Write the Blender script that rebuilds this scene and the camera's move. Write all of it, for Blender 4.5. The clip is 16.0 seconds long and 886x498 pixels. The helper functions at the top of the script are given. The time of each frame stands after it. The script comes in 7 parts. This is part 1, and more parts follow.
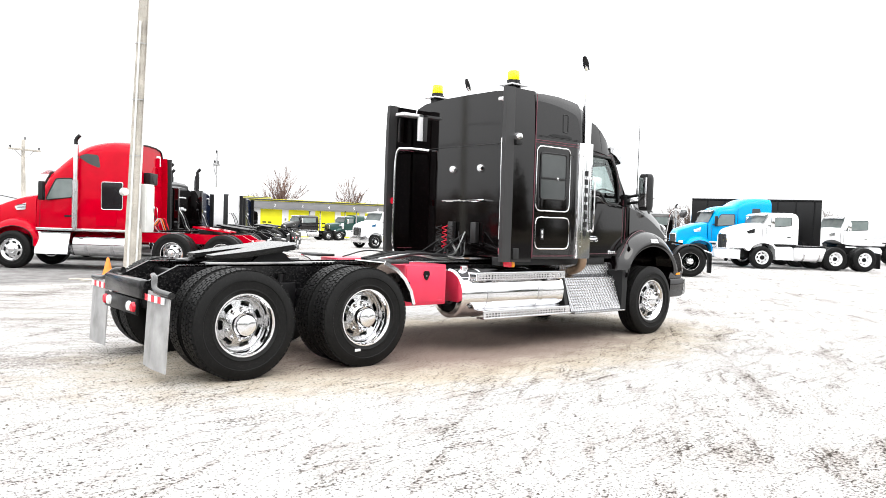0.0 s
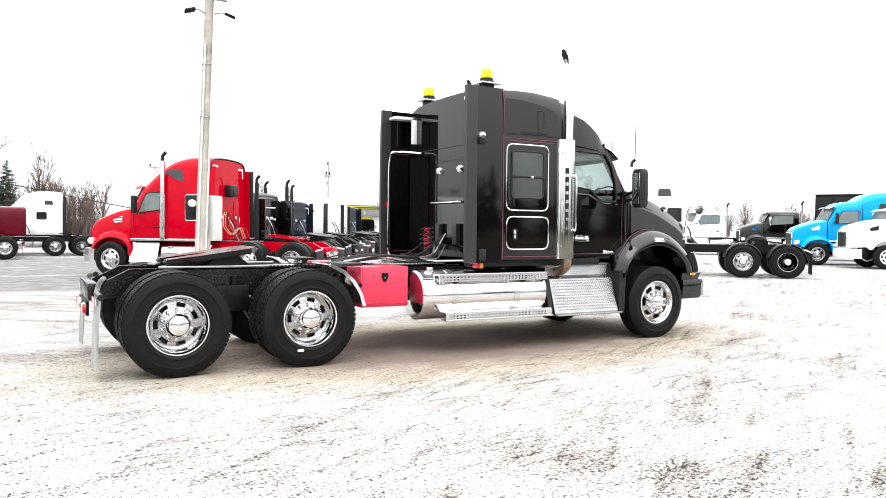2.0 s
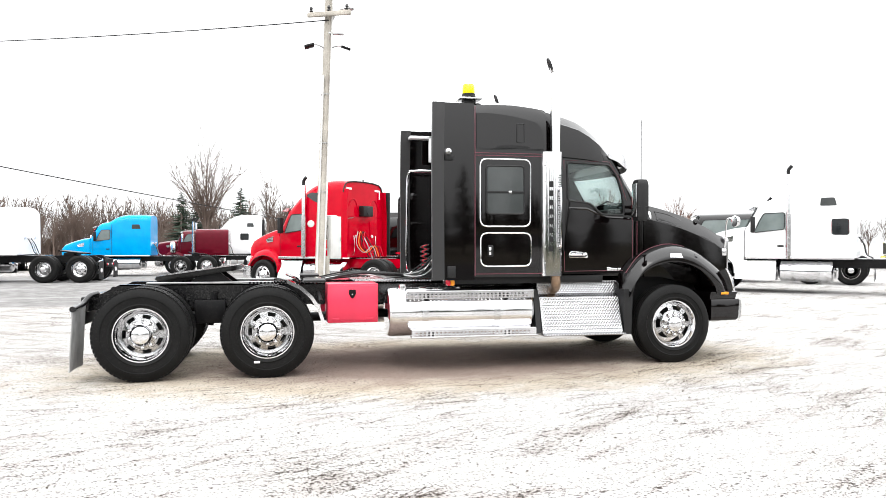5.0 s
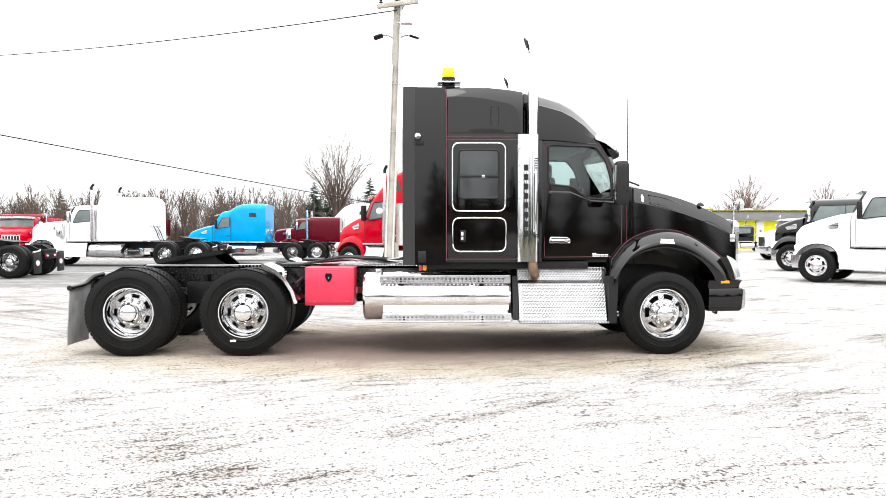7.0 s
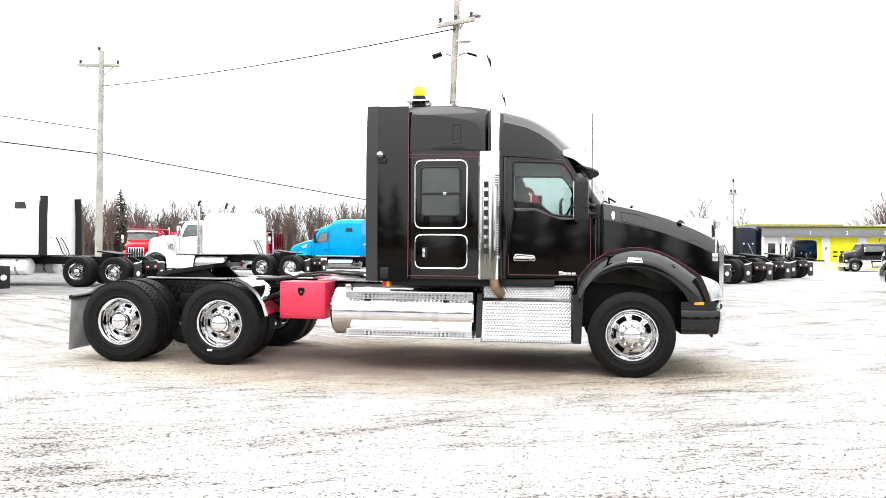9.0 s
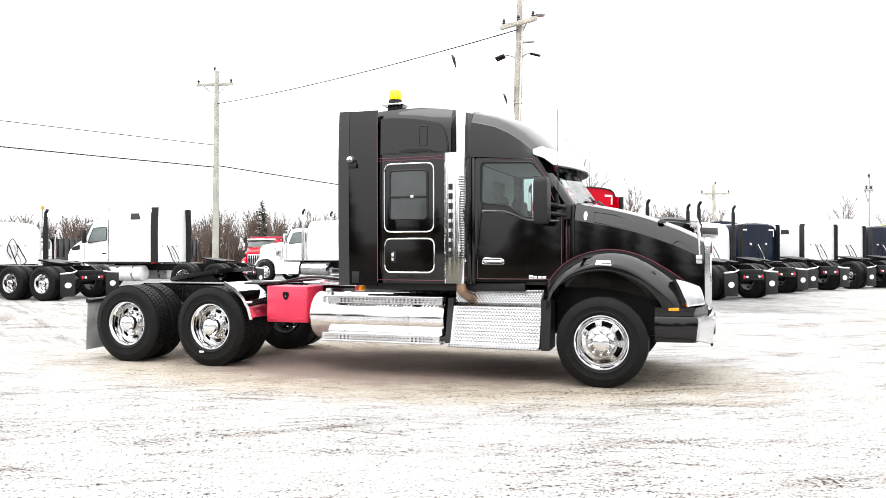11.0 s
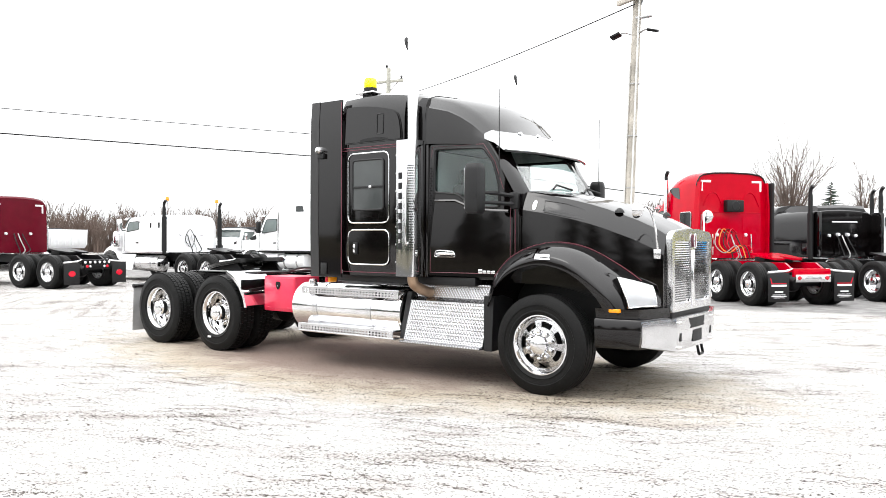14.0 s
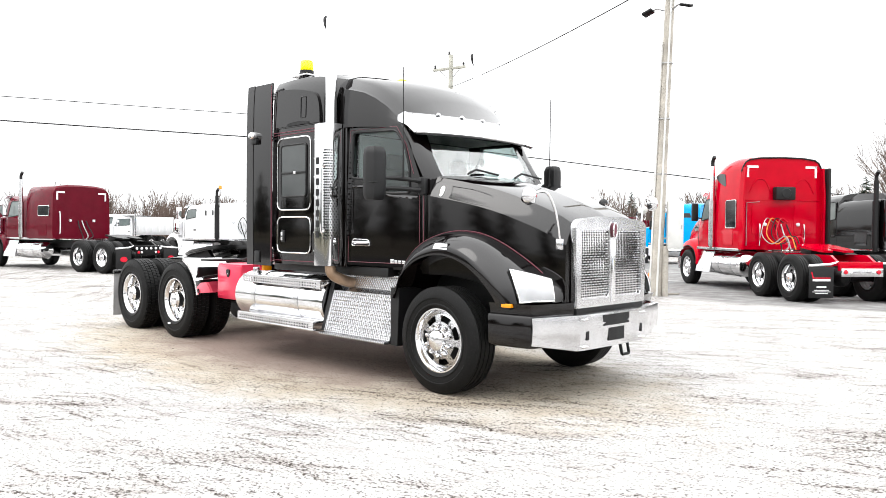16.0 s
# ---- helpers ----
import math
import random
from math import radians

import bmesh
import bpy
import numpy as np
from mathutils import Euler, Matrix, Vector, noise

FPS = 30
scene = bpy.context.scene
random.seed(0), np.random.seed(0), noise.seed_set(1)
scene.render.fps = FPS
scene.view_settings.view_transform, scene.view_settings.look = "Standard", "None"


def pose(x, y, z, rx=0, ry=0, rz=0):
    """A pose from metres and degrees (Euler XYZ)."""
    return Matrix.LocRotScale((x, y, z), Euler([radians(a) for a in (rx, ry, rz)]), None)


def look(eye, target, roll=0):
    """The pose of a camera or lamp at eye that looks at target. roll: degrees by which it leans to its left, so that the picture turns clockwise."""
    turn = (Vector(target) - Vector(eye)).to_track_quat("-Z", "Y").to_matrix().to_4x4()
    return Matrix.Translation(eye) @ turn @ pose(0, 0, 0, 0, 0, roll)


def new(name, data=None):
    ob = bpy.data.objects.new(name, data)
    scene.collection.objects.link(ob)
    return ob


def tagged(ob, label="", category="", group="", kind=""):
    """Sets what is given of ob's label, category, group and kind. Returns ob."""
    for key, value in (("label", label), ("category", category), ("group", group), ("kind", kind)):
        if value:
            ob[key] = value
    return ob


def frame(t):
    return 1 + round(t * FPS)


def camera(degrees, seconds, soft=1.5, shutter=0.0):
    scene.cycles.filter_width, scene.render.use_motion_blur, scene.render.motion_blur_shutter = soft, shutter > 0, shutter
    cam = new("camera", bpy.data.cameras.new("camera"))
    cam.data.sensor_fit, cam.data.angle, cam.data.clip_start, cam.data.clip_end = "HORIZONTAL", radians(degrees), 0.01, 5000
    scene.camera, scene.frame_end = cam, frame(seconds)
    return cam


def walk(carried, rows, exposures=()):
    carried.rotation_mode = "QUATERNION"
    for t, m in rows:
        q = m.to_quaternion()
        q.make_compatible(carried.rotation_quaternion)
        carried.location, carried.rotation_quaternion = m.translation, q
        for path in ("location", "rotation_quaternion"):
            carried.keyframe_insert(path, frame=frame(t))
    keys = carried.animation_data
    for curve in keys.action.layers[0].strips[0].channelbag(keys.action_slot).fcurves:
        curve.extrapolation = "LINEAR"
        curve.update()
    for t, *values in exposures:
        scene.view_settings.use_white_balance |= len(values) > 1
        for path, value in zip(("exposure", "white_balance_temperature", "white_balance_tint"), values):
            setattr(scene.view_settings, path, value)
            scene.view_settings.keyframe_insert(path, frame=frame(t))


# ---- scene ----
cam = camera(60.5, 16.0, soft=0.5)
PATH = [
    (0, (-3.841, -7.887, 1.538), (-2.563, -6.35, 1.473), 1.8),
    (0.5, (-3.414, -8.22, 1.538), (-2.211, -6.623, 1.474), 1.6),
    (1, (-2.937, -8.499, 1.523), (-1.807, -6.85, 1.46), 1.3),
    (1.5, (-2.494, -8.79, 1.522), (-1.44, -7.092, 1.46), 1.0),
    (2, (-2.068, -9.059, 1.528), (-1.093, -7.314, 1.471), 0.6),
    (2.5, (-1.609, -9.273, 1.543), (-0.719, -7.482, 1.494), 0.3),
    (3, (-1.155, -9.523, 1.571), (-0.357, -7.689, 1.535), 0.1),
    (5.5, (1.35, -10.215, 1.535), (1.677, -8.242, 1.513), 0.0),
    (6, (1.87, -10.283, 1.521), (2.105, -8.297, 1.49), -0.0),
    (6.5, (2.386, -10.382, 1.526), (2.523, -8.387, 1.486), -0.1),
    (7, (2.9, -10.391, 1.509), (2.942, -8.392, 1.462), 0.0),
    (7.5, (3.432, -10.407, 1.509), (3.376, -8.408, 1.462), 0.0),
    (8, (3.927, -10.413, 1.527), (3.787, -8.418, 1.489), 0.1),
    (8.5, (4.442, -10.354, 1.539), (4.221, -8.367, 1.515), 0.3),
    (9, (4.965, -10.326, 1.539), (4.66, -8.35, 1.53), 0.4),
    (9.5, (5.458, -10.18, 1.525), (5.07, -8.219, 1.527), 0.3),
    (10, (5.969, -10.056, 1.517), (5.493, -8.114, 1.525), 0.2),
    (12.5, (8.274, -8.831, 1.541), (7.323, -7.072, 1.527), -0.5),
    (13, (8.692, -8.502, 1.52), (7.65, -6.795, 1.504), -0.4),
    (13.5, (9.108, -8.175, 1.519), (7.983, -6.521, 1.503), -0.2),
    (14, (9.528, -7.869, 1.536), (8.341, -6.259, 1.516), 0.2),
    (14.5, (9.899, -7.499, 1.537), (8.664, -5.926, 1.514), 0.4),
    (15, (10.267, -7.122, 1.54), (8.986, -5.587, 1.512), 0.6),
    (15.5, (10.526, -6.694, 1.539), (9.198, -5.199, 1.501), 0.6),
    (16, (10.748, -6.265, 1.541), (9.362, -4.824, 1.49), 0.5),
]
walk(cam, [(t, look(eye, target, roll)) for t, eye, target, roll in PATH])

# ---- sky, sun, exposure: a bright overcast day ----
world = bpy.data.worlds.new("overcast_sky")
scene.world = world
world.use_nodes = True
wn, wl = world.node_tree.nodes, world.node_tree.links
wn.clear()
sky = wn.new("ShaderNodeTexSky")
sky.sky_type, sky.sun_disc = "NISHITA", False
sky.sun_elevation, sky.sun_rotation = radians(52), radians(200)
sky.air_density, sky.dust_density, sky.ozone_density = 1.0, 4.0, 1.0
grey = wn.new("ShaderNodeHueSaturation")
grey.inputs["Saturation"].default_value = 0.1
veil = wn.new("ShaderNodeMixRGB")
veil.inputs[0].default_value = 0.8
# an overcast sky is about three times as bright overhead as at the horizon
way = wn.new("ShaderNodeTexCoord")
split = wn.new("ShaderNodeSeparateXYZ")
rise = wn.new("ShaderNodeMapRange")
rise.inputs["From Min"].default_value, rise.inputs["From Max"].default_value = 0.0, 1.0
cloud = wn.new("ShaderNodeMixRGB")
cloud.inputs[1].default_value = (6.2, 6.28, 6.36, 1)
cloud.inputs[2].default_value = (27.0, 27.2, 27.4, 1)
wl.new(way.outputs["Generated"], split.inputs[0])
wl.new(split.outputs[2], rise.inputs["Value"])
wl.new(rise.outputs[0], cloud.inputs[0])
wl.new(cloud.outputs[0], veil.inputs[2])
back = wn.new("ShaderNodeBackground")
back.inputs["Strength"].default_value = 0.15
wout = wn.new("ShaderNodeOutputWorld")
wl.new(sky.outputs[0], grey.inputs["Color"])
wl.new(grey.outputs[0], veil.inputs[1])
wl.new(veil.outputs[0], back.inputs[0])
wl.new(back.outputs[0], wout.inputs[0])
sun_data = bpy.data.lights.new("sun", "SUN")
sun_data.energy, sun_data.angle, sun_data.color = 0.4, radians(25), (1.0, 0.97, 0.93)
sun = new("sun", sun_data)
sun.matrix_world = look((-10, -28, 40), (0, 0, 0))
scene.view_settings.exposure = 0.4

# ---- materials ----
def mat(name, col, rough=0.5, metal=0.0, var=0.2, scale=6.0, fine=60.0, bump=0.0, coat=0.0, spec=0.5, dirt=None, dirt_amt=0.3):
    """A surface with two scales of variation in colour, gloss and relief."""
    m = bpy.data.materials.new(name)
    m.use_nodes = True
    n, l = m.node_tree.nodes, m.node_tree.links
    b = n["Principled BSDF"]
    tc = n.new("ShaderNodeTexCoord")
    info = n.new("ShaderNodeObjectInfo")
    shift = n.new("ShaderNodeVectorMath")
    shift.operation = "MULTIPLY_ADD"
    shift.inputs[1].default_value = (1, 1, 1)
    l.new(tc.outputs["Object"], shift.inputs[0])
    l.new(info.outputs["Random"], shift.inputs[2])
    big = n.new("ShaderNodeTexNoise")
    big.inputs["Scale"].default_value, big.inputs["Detail"].default_value = scale, 6
    small = n.new("ShaderNodeTexNoise")
    small.inputs["Scale"].default_value, small.inputs["Detail"].default_value = fine, 4
    for t in (big, small):
        l.new(shift.outputs[0], t.inputs["Vector"])
    ramp = n.new("ShaderNodeValToRGB")
    ramp.color_ramp.elements[0].position, ramp.color_ramp.elements[1].position = 0.3, 0.7
    lo = [max(0, c * (1 - var)) for c in col]
    hi = [min(1, c * (1 + var * 0.6)) for c in col]
    ramp.color_ramp.elements[0].color, ramp.color_ramp.elements[1].color = (*lo, 1), (*hi, 1)
    l.new(big.outputs[0], ramp.inputs[0])
    out = ramp.outputs[0]
    if dirt:
        dr = n.new("ShaderNodeValToRGB")
        dr.color_ramp.elements[0].position, dr.color_ramp.elements[1].position = 0.5, 0.75
        l.new(small.outputs[0], dr.inputs[0])
        mul = n.new("ShaderNodeMath")
        mul.operation = "MULTIPLY"
        mul.inputs[1].default_value = dirt_amt
        l.new(dr.outputs[0], mul.inputs[0])
        mx = n.new("ShaderNodeMixRGB")
        mx.inputs[2].default_value = (*dirt, 1)
        l.new(mul.outputs[0], mx.inputs[0])
        l.new(out, mx.inputs[1])
        out = mx.outputs[0]
    l.new(out, b.inputs["Base Color"])
    rr = n.new("ShaderNodeMapRange")
    rr.inputs["To Min"].default_value, rr.inputs["To Max"].default_value = max(0.02, rough * 0.75), min(1, rough * 1.25)
    l.new(small.outputs[0], rr.inputs["Value"])
    l.new(rr.outputs[0], b.inputs["Roughness"])
    b.inputs["Metallic"].default_value = metal
    b.inputs["Specular IOR Level"].default_value = spec
    b.inputs["Coat Weight"].default_value = coat
    b.inputs["Coat Roughness"].default_value = 0.03
    if bump:
        bp = n.new("ShaderNodeBump")
        bp.inputs["Strength"].default_value, bp.inputs["Distance"].default_value = bump, 0.01
        l.new(small.outputs[0], bp.inputs["Height"])
        l.new(bp.outputs[0], b.inputs["Normal"])
    return m


def glass(name, col, head_on=0.05):
    """A clear pane: the gloss rises from head_on to full towards grazing views."""
    m = bpy.data.materials.new(name)
    m.use_nodes = True
    n, l = m.node_tree.nodes, m.node_tree.links
    n.clear()
    tr = n.new("ShaderNodeBsdfTransparent")
    tr.inputs[0].default_value = (*col, 1)
    gl = n.new("ShaderNodeBsdfGlossy")
    gl.inputs["Roughness"].default_value = 0.02
    lw = n.new("ShaderNodeLayerWeight")
    lw.inputs[0].default_value = 0.5
    five = n.new("ShaderNodeMath")
    five.operation = "POWER"
    five.inputs[1].default_value = 4.0
    l.new(lw.outputs["Facing"], five.inputs[0])
    fr = n.new("ShaderNodeMapRange")
    fr.inputs["To Min"].default_value, fr.inputs["To Max"].default_value = head_on, 1.0
    l.new(five.outputs[0], fr.inputs["Value"])
    mx = n.new("ShaderNodeMixShader")
    o = n.new("ShaderNodeOutputMaterial")
    l.new(fr.outputs[0], mx.inputs[0])
    l.new(tr.outputs[0], mx.inputs[1])
    l.new(gl.outputs[0], mx.inputs[2])
    l.new(mx.outputs[0], o.inputs[0])
    return m


def tread_plate():
    """Bright aluminium with a raised diamond pattern, crossed two ways."""
    m = mat("tread_plate", (0.44, 0.44, 0.45), 0.22, 1, 0.15, 6, 60)
    n, l = m.node_tree.nodes, m.node_tree.links
    b = n["Principled BSDF"]
    tc = n.new("ShaderNodeTexCoord")
    waves = []
    for rot in (38, -38):
        mp = n.new("ShaderNodeMapping")
        mp.inputs["Rotation"].default_value = (0, radians(rot), 0)
        w = n.new("ShaderNodeTexWave")
        w.bands_direction = "X"
        w.inputs["Scale"].default_value = 11.0
        w.inputs["Distortion"].default_value = 0.3
        l.new(tc.outputs["Object"], mp.inputs["Vector"])
        l.new(mp.outputs[0], w.inputs["Vector"])
        waves.append(w.outputs["Fac"])
    top = n.new("ShaderNodeMath")
    top.operation = "MULTIPLY"
    l.new(waves[0], top.inputs[0])
    l.new(waves[1], top.inputs[1])
    bp = n.new("ShaderNodeBump")
    bp.inputs["Strength"].default_value, bp.inputs["Distance"].default_value = 0.5, 0.008
    l.new(top.outputs[0], bp.inputs["Height"])
    l.new(bp.outputs[0], b.inputs["Normal"])
    return m


BLACK = mat("black_paint", (0.002, 0.0013, 0.0014), 0.05, 0, 0.2, 3, 3, 0, 0.0, 0.52)
CHASSIS = mat("chassis_black", (0.005, 0.005, 0.0055), 0.38, 0, 0.35, 5, 50, 0.2, 0, 0.16, (0.06, 0.05, 0.045), 0.12)
FRAMEP = mat("frame_paint", (0.005, 0.005, 0.0055), 0.2, 0, 0.3, 5, 40, 0.1, 0, 0.4, (0.2, 0.19, 0.18), 0.12)
PLASTIC = mat("black_plastic", (0.007, 0.007, 0.0075), 0.5, 0, 0.2, 6, 90, 0.1, 0, 0.35)
GREYPL = mat("grey_fairing", (0.016, 0.0155, 0.016), 0.45, 0, 0.15, 4, 80, 0.05)
RUBBER = mat("tyre_rubber", (0.0055, 0.0055, 0.0055), 0.55, 0, 0.3, 5, 60, 0.25, 0, 0.14, (0.07, 0.066, 0.062), 0.1)
FLAP = mat("mud_flap_rubber", (0.32, 0.32, 0.32), 0.7, 0, 0.35, 4, 50, 0.2, 0, 0.3, (0.35, 0.33, 0.3), 0.4)
CHROME = mat("chrome", (0.86, 0.86, 0.87), 0.06, 1, 0.08, 3, 30)
STEEL = mat("polished_steel", (0.74, 0.74, 0.75), 0.16, 1, 0.12, 5, 60)
DULL = mat("dull_metal", (0.45, 0.45, 0.45), 0.4, 1, 0.25, 8, 60, 0.1)
TREAD = tread_plate()
GREASE = mat("greased_steel", (0.012, 0.012, 0.012), 0.18, 0.3, 0.4, 7, 40, 0.15)
RUST = mat("heat_stained_pipe", (0.36, 0.25, 0.17), 0.4, 0.8, 0.3, 9, 60, 0.1)
REDBOX = mat("red_toolbox_paint", (0.66, 0.03, 0.075), 0.35, 0, 0.12, 3, 60, 0.05, 0.2, 0.4)
REDTRK = mat("red_truck_paint", (0.46, 0.0, 0.012), 0.06, 0, 0.1, 3, 6, 0, 0.0, 0.13)
BLUE = mat("bright_blue_paint", (0.0, 0.3, 0.66), 0.08, 0, 0.1, 3, 6, 0, 0.0, 0.18)
WHITE = mat("white_paint", (0.88, 0.88, 0.89), 0.25, 0, 0.06, 3, 60, 0, 0.3, 0.4)
MAROON = mat("maroon_paint", (0.1, 0.003, 0.011), 0.15, 0, 0.12, 3, 60, 0, 0.0, 0.15)
NAVY = mat("navy_paint", (0.005, 0.009, 0.024), 0.15, 0, 0.15, 3, 60, 0, 0.0, 0.2)
GREEN = mat("dark_green_paint", (0.01, 0.05, 0.04), 0.25, 0, 0.15, 3, 60, 0, 0.3, 0.35)
DKGREY = mat("dark_grey_paint", (0.035, 0.035, 0.037), 0.3, 0, 0.15, 3, 60, 0, 0.2, 0.3)
YELLOW = mat("yellow_lens", (0.95, 0.86, 0.0), 0.25, 0, 0.05, 5, 60, 0, 0.2)
AMBER = mat("amber_lens", (0.85, 0.3, 0.01), 0.2, 0, 0.1, 9, 60)
REDLENS = mat("red_lens", (0.6, 0.01, 0.03), 0.2, 0, 0.1, 9, 60)
LENS = mat("clear_lamp_lens", (0.85, 0.86, 0.88), 0.06, 0.35, 0.08, 8, 50, 0, 0.5)
DARKGL = mat("dark_window_glass", (0.012, 0.014, 0.015), 0.05, 0, 0.1, 3, 20, 0, 0, 0.5)
GREYGL = mat("grey_window_glass", (0.05, 0.055, 0.055), 0.05, 0, 0.2, 3, 20, 0, 0, 0.5)
WINGL = mat("teal_window_glass", (0.17, 0.2, 0.195), 0.04, 0, 0.2, 2.5, 5, 0, 0, 0.6)
BOXBLK = mat("black_trailer_panel", (0.004, 0.004, 0.0045), 0.3, 0, 0.3, 1, 20, 0.05, 0, 0.25)
INTERIOR = mat("cab_interior", (0.045, 0.043, 0.042), 0.8, 0, 0.2, 6, 60, 0.1)
PINSTRIPE = mat("red_pinstripe", (0.13, 0.03, 0.045), 0.4, 0, 0.1)
WOOD = mat("weathered_pole_wood", (0.46, 0.43, 0.38), 0.85, 0, 0.35, 2, 30, 0.5, 0, 0.2, (0.25, 0.22, 0.19), 0.6)
WOOD2 = mat("greenish_pole_wood", (0.4, 0.395, 0.345), 0.85, 0, 0.25, 2, 30, 0.4, 0, 0.2)
GREYBOX = mat("grey_enamel_box", (0.62, 0.62, 0.6), 0.5, 0.1, 0.1, 4, 60, 0.05)
CABLE = mat("cable_black", (0.009, 0.009, 0.0095), 0.55, 0, 0.1, spec=0.3)
ORANGE = mat("orange_cone_plastic", (0.85, 0.25, 0.03), 0.55, 0, 0.15, 6, 50)
BARK = mat("grey_bark", (0.2, 0.165, 0.145), 0.9, 0, 0.3, 2, 20, 0.3, 0, 0.15)
TWIG = mat("brown_twigs", (0.14, 0.105, 0.088), 0.9, 0, 0.3, 0.3, 8, 0.1, 0, 0.15)
BUDS = mat("reddish_bud_twigs", (0.22, 0.145, 0.12), 0.9, 0, 0.3, 0.3, 8, 0.1, 0, 0.15)
NEEDLE = mat("conifer_needles", (0.035, 0.05, 0.035), 0.9, 0, 0.4, 0.6, 12, 0.2, 0, 0.15)
STONE = mat("gravel_stones", (0.075, 0.06, 0.05), 0.9, 0, 0.6, 9, 90, 0.3, 0, 0.2)
PALEYEL = mat("pale_yellow_concrete", (0.75, 0.73, 0.42), 0.8, 0, 0.12, 1.2, 14, 0.1)
YDOOR = mat("yellow_door_paint", (0.85, 0.8, 0.0), 0.5, 0, 0.08, 0.6, 10, 0.05)
FASCIA = mat("grey_fascia_panel", (0.2, 0.2, 0.205), 0.6, 0, 0.12, 0.8, 12, 0.05)
BLOCK = mat("pale_block_wall", (0.72, 0.71, 0.68), 0.8, 0, 0.12, 0.8, 12, 0.1)
ROOFM = mat("dark_roof_edge", (0.09, 0.09, 0.085), 0.7, 0, 0.2, 0.8, 12)
GRASS = mat("dry_spring_grass", (0.3, 0.27, 0.12), 0.95, 0, 0.4, 0.8, 14, 0.4, 0, 0.1)
CLEAR = glass("clear_glass", (0.8, 0.87, 0.86), 0.045)
SCREEN = glass("coated_screen_glass", (0.85, 0.9, 0.89), 0.3)
LINING = mat("grey_cab_lining", (0.42, 0.43, 0.42), 0.9, 0, 0.15, 4, 60, 0.1, 0, 0.1)


def ground_material():
    """Pale crushed stone with dark specks, tyre-worn streaks, a moist sandy patch with painted shade under the tractor,
    and an asphalt lane.
    """
    m = bpy.data.materials.new("crushed_stone_yard")
    m.use_nodes = True
    n, l = m.node_tree.nodes, m.node_tree.links
    b = n["Principled BSDF"]
    tc = n.new("ShaderNodeTexCoord")

    def mapping(length, rot, off=0):
        """Coordinates stretched along a heading."""
        mp = n.new("ShaderNodeMapping")
        mp.vector_type = "TEXTURE"
        mp.inputs["Scale"].default_value = (length, 1, 1)
        mp.inputs["Rotation"].default_value = (0, 0, radians(rot))
        mp.inputs["Location"].default_value = (off, off * 0.7, 0)
        l.new(tc.outputs["Object"], mp.inputs["Vector"])
        return mp.outputs[0]

    def noise_tex(vec, scale, detail=6, rough=0.6):
        t = n.new("ShaderNodeTexNoise")
        t.inputs["Scale"].default_value, t.inputs["Detail"].default_value, t.inputs["Roughness"].default_value = scale, detail, rough
        l.new(vec, t.inputs["Vector"])
        return t.outputs[0]

    def step(v, a, c):
        r = n.new("ShaderNodeMapRange")
        r.interpolation_type = "SMOOTHSTEP"
        r.inputs["From Min"].default_value, r.inputs["From Max"].default_value = a, c
        l.new(v, r.inputs["Value"])
        return r.outputs[0]

    def op(kind, a, c=None, d=None):
        k = n.new("ShaderNodeMath")
        k.operation = kind
        for i, v in enumerate((a, c, d)):
            if v is None:
                continue
            if isinstance(v, (int, float)):
                k.inputs[i].default_value = v
            else:
                l.new(v, k.inputs[i])
        return k.outputs[0]

    def mix(f, a, c):
        k = n.new("ShaderNodeMixRGB")
        l.new(f, k.inputs[0])
        for i, v in ((1, a), (2, c)):
            if isinstance(v, tuple):
                k.inputs[i].default_value = (*v, 1)
            else:
                l.new(v, k.inputs[i])
        return k.outputs[0]

    sep = n.new("ShaderNodeSeparateXYZ")
    l.new(tc.outputs["Object"], sep.inputs[0])
    X, Y = sep.outputs[0], sep.outputs[1]
    iso = mapping(1, 0)
    big = noise_tex(iso, 0.35, 5)
    mid = noise_tex(iso, 2.2, 6)
    patchy = noise_tex(iso, 0.9, 5)
    speck = noise_tex(iso, 46, 4, 0.74)
    fine = noise_tex(iso, 120, 3, 0.7)
    wob = op("MULTIPLY_ADD", big, 4.0, -2.0)
    # bands ground up by wheels, along the way the yard is driven
    band1 = noise_tex(mapping(11, 41), 1.25, 4, 0.55)
    band2 = noise_tex(mapping(9, 24, 7), 1.1, 4, 0.55)
    band3 = noise_tex(mapping(12, -6, 3), 1.6, 4, 0.55)
    streak1 = noise_tex(mapping(14, 38, 2), 5.0, 4, 0.6)
    worn = op("MAXIMUM", step(band1, 0.5, 0.66), op("MULTIPLY", step(band2, 0.53, 0.68), 0.85))
    worn = op("MAXIMUM", worn, op("MULTIPLY", step(band3, 0.55, 0.7), 0.7))
    worn = op("MULTIPLY", worn, op("MULTIPLY_ADD", step(patchy, 0.36, 0.6), 0.75, 0.25))
    worn = op("MULTIPLY", worn, op("MULTIPLY_ADD", step(streak1, 0.38, 0.58), 0.7, 0.3))
    # stone colours
    base = mix(step(mid, 0.3, 0.7), (0.34, 0.332, 0.325), (0.45, 0.446, 0.44))
    hair1 = step(noise_tex(mapping(7, 34, 4), 7.5, 5, 0.65), 0.5, 0.66)
    hair2 = step(noise_tex(mapping(8, 6, 9), 9.0, 5, 0.65), 0.5, 0.66)
    hair3 = step(noise_tex(mapping(5, 64, 6), 10.0, 5, 0.65), 0.54, 0.68)
    hair = op("MAXIMUM", op("MAXIMUM", hair1, hair2), op("MULTIPLY", hair3, 0.7))
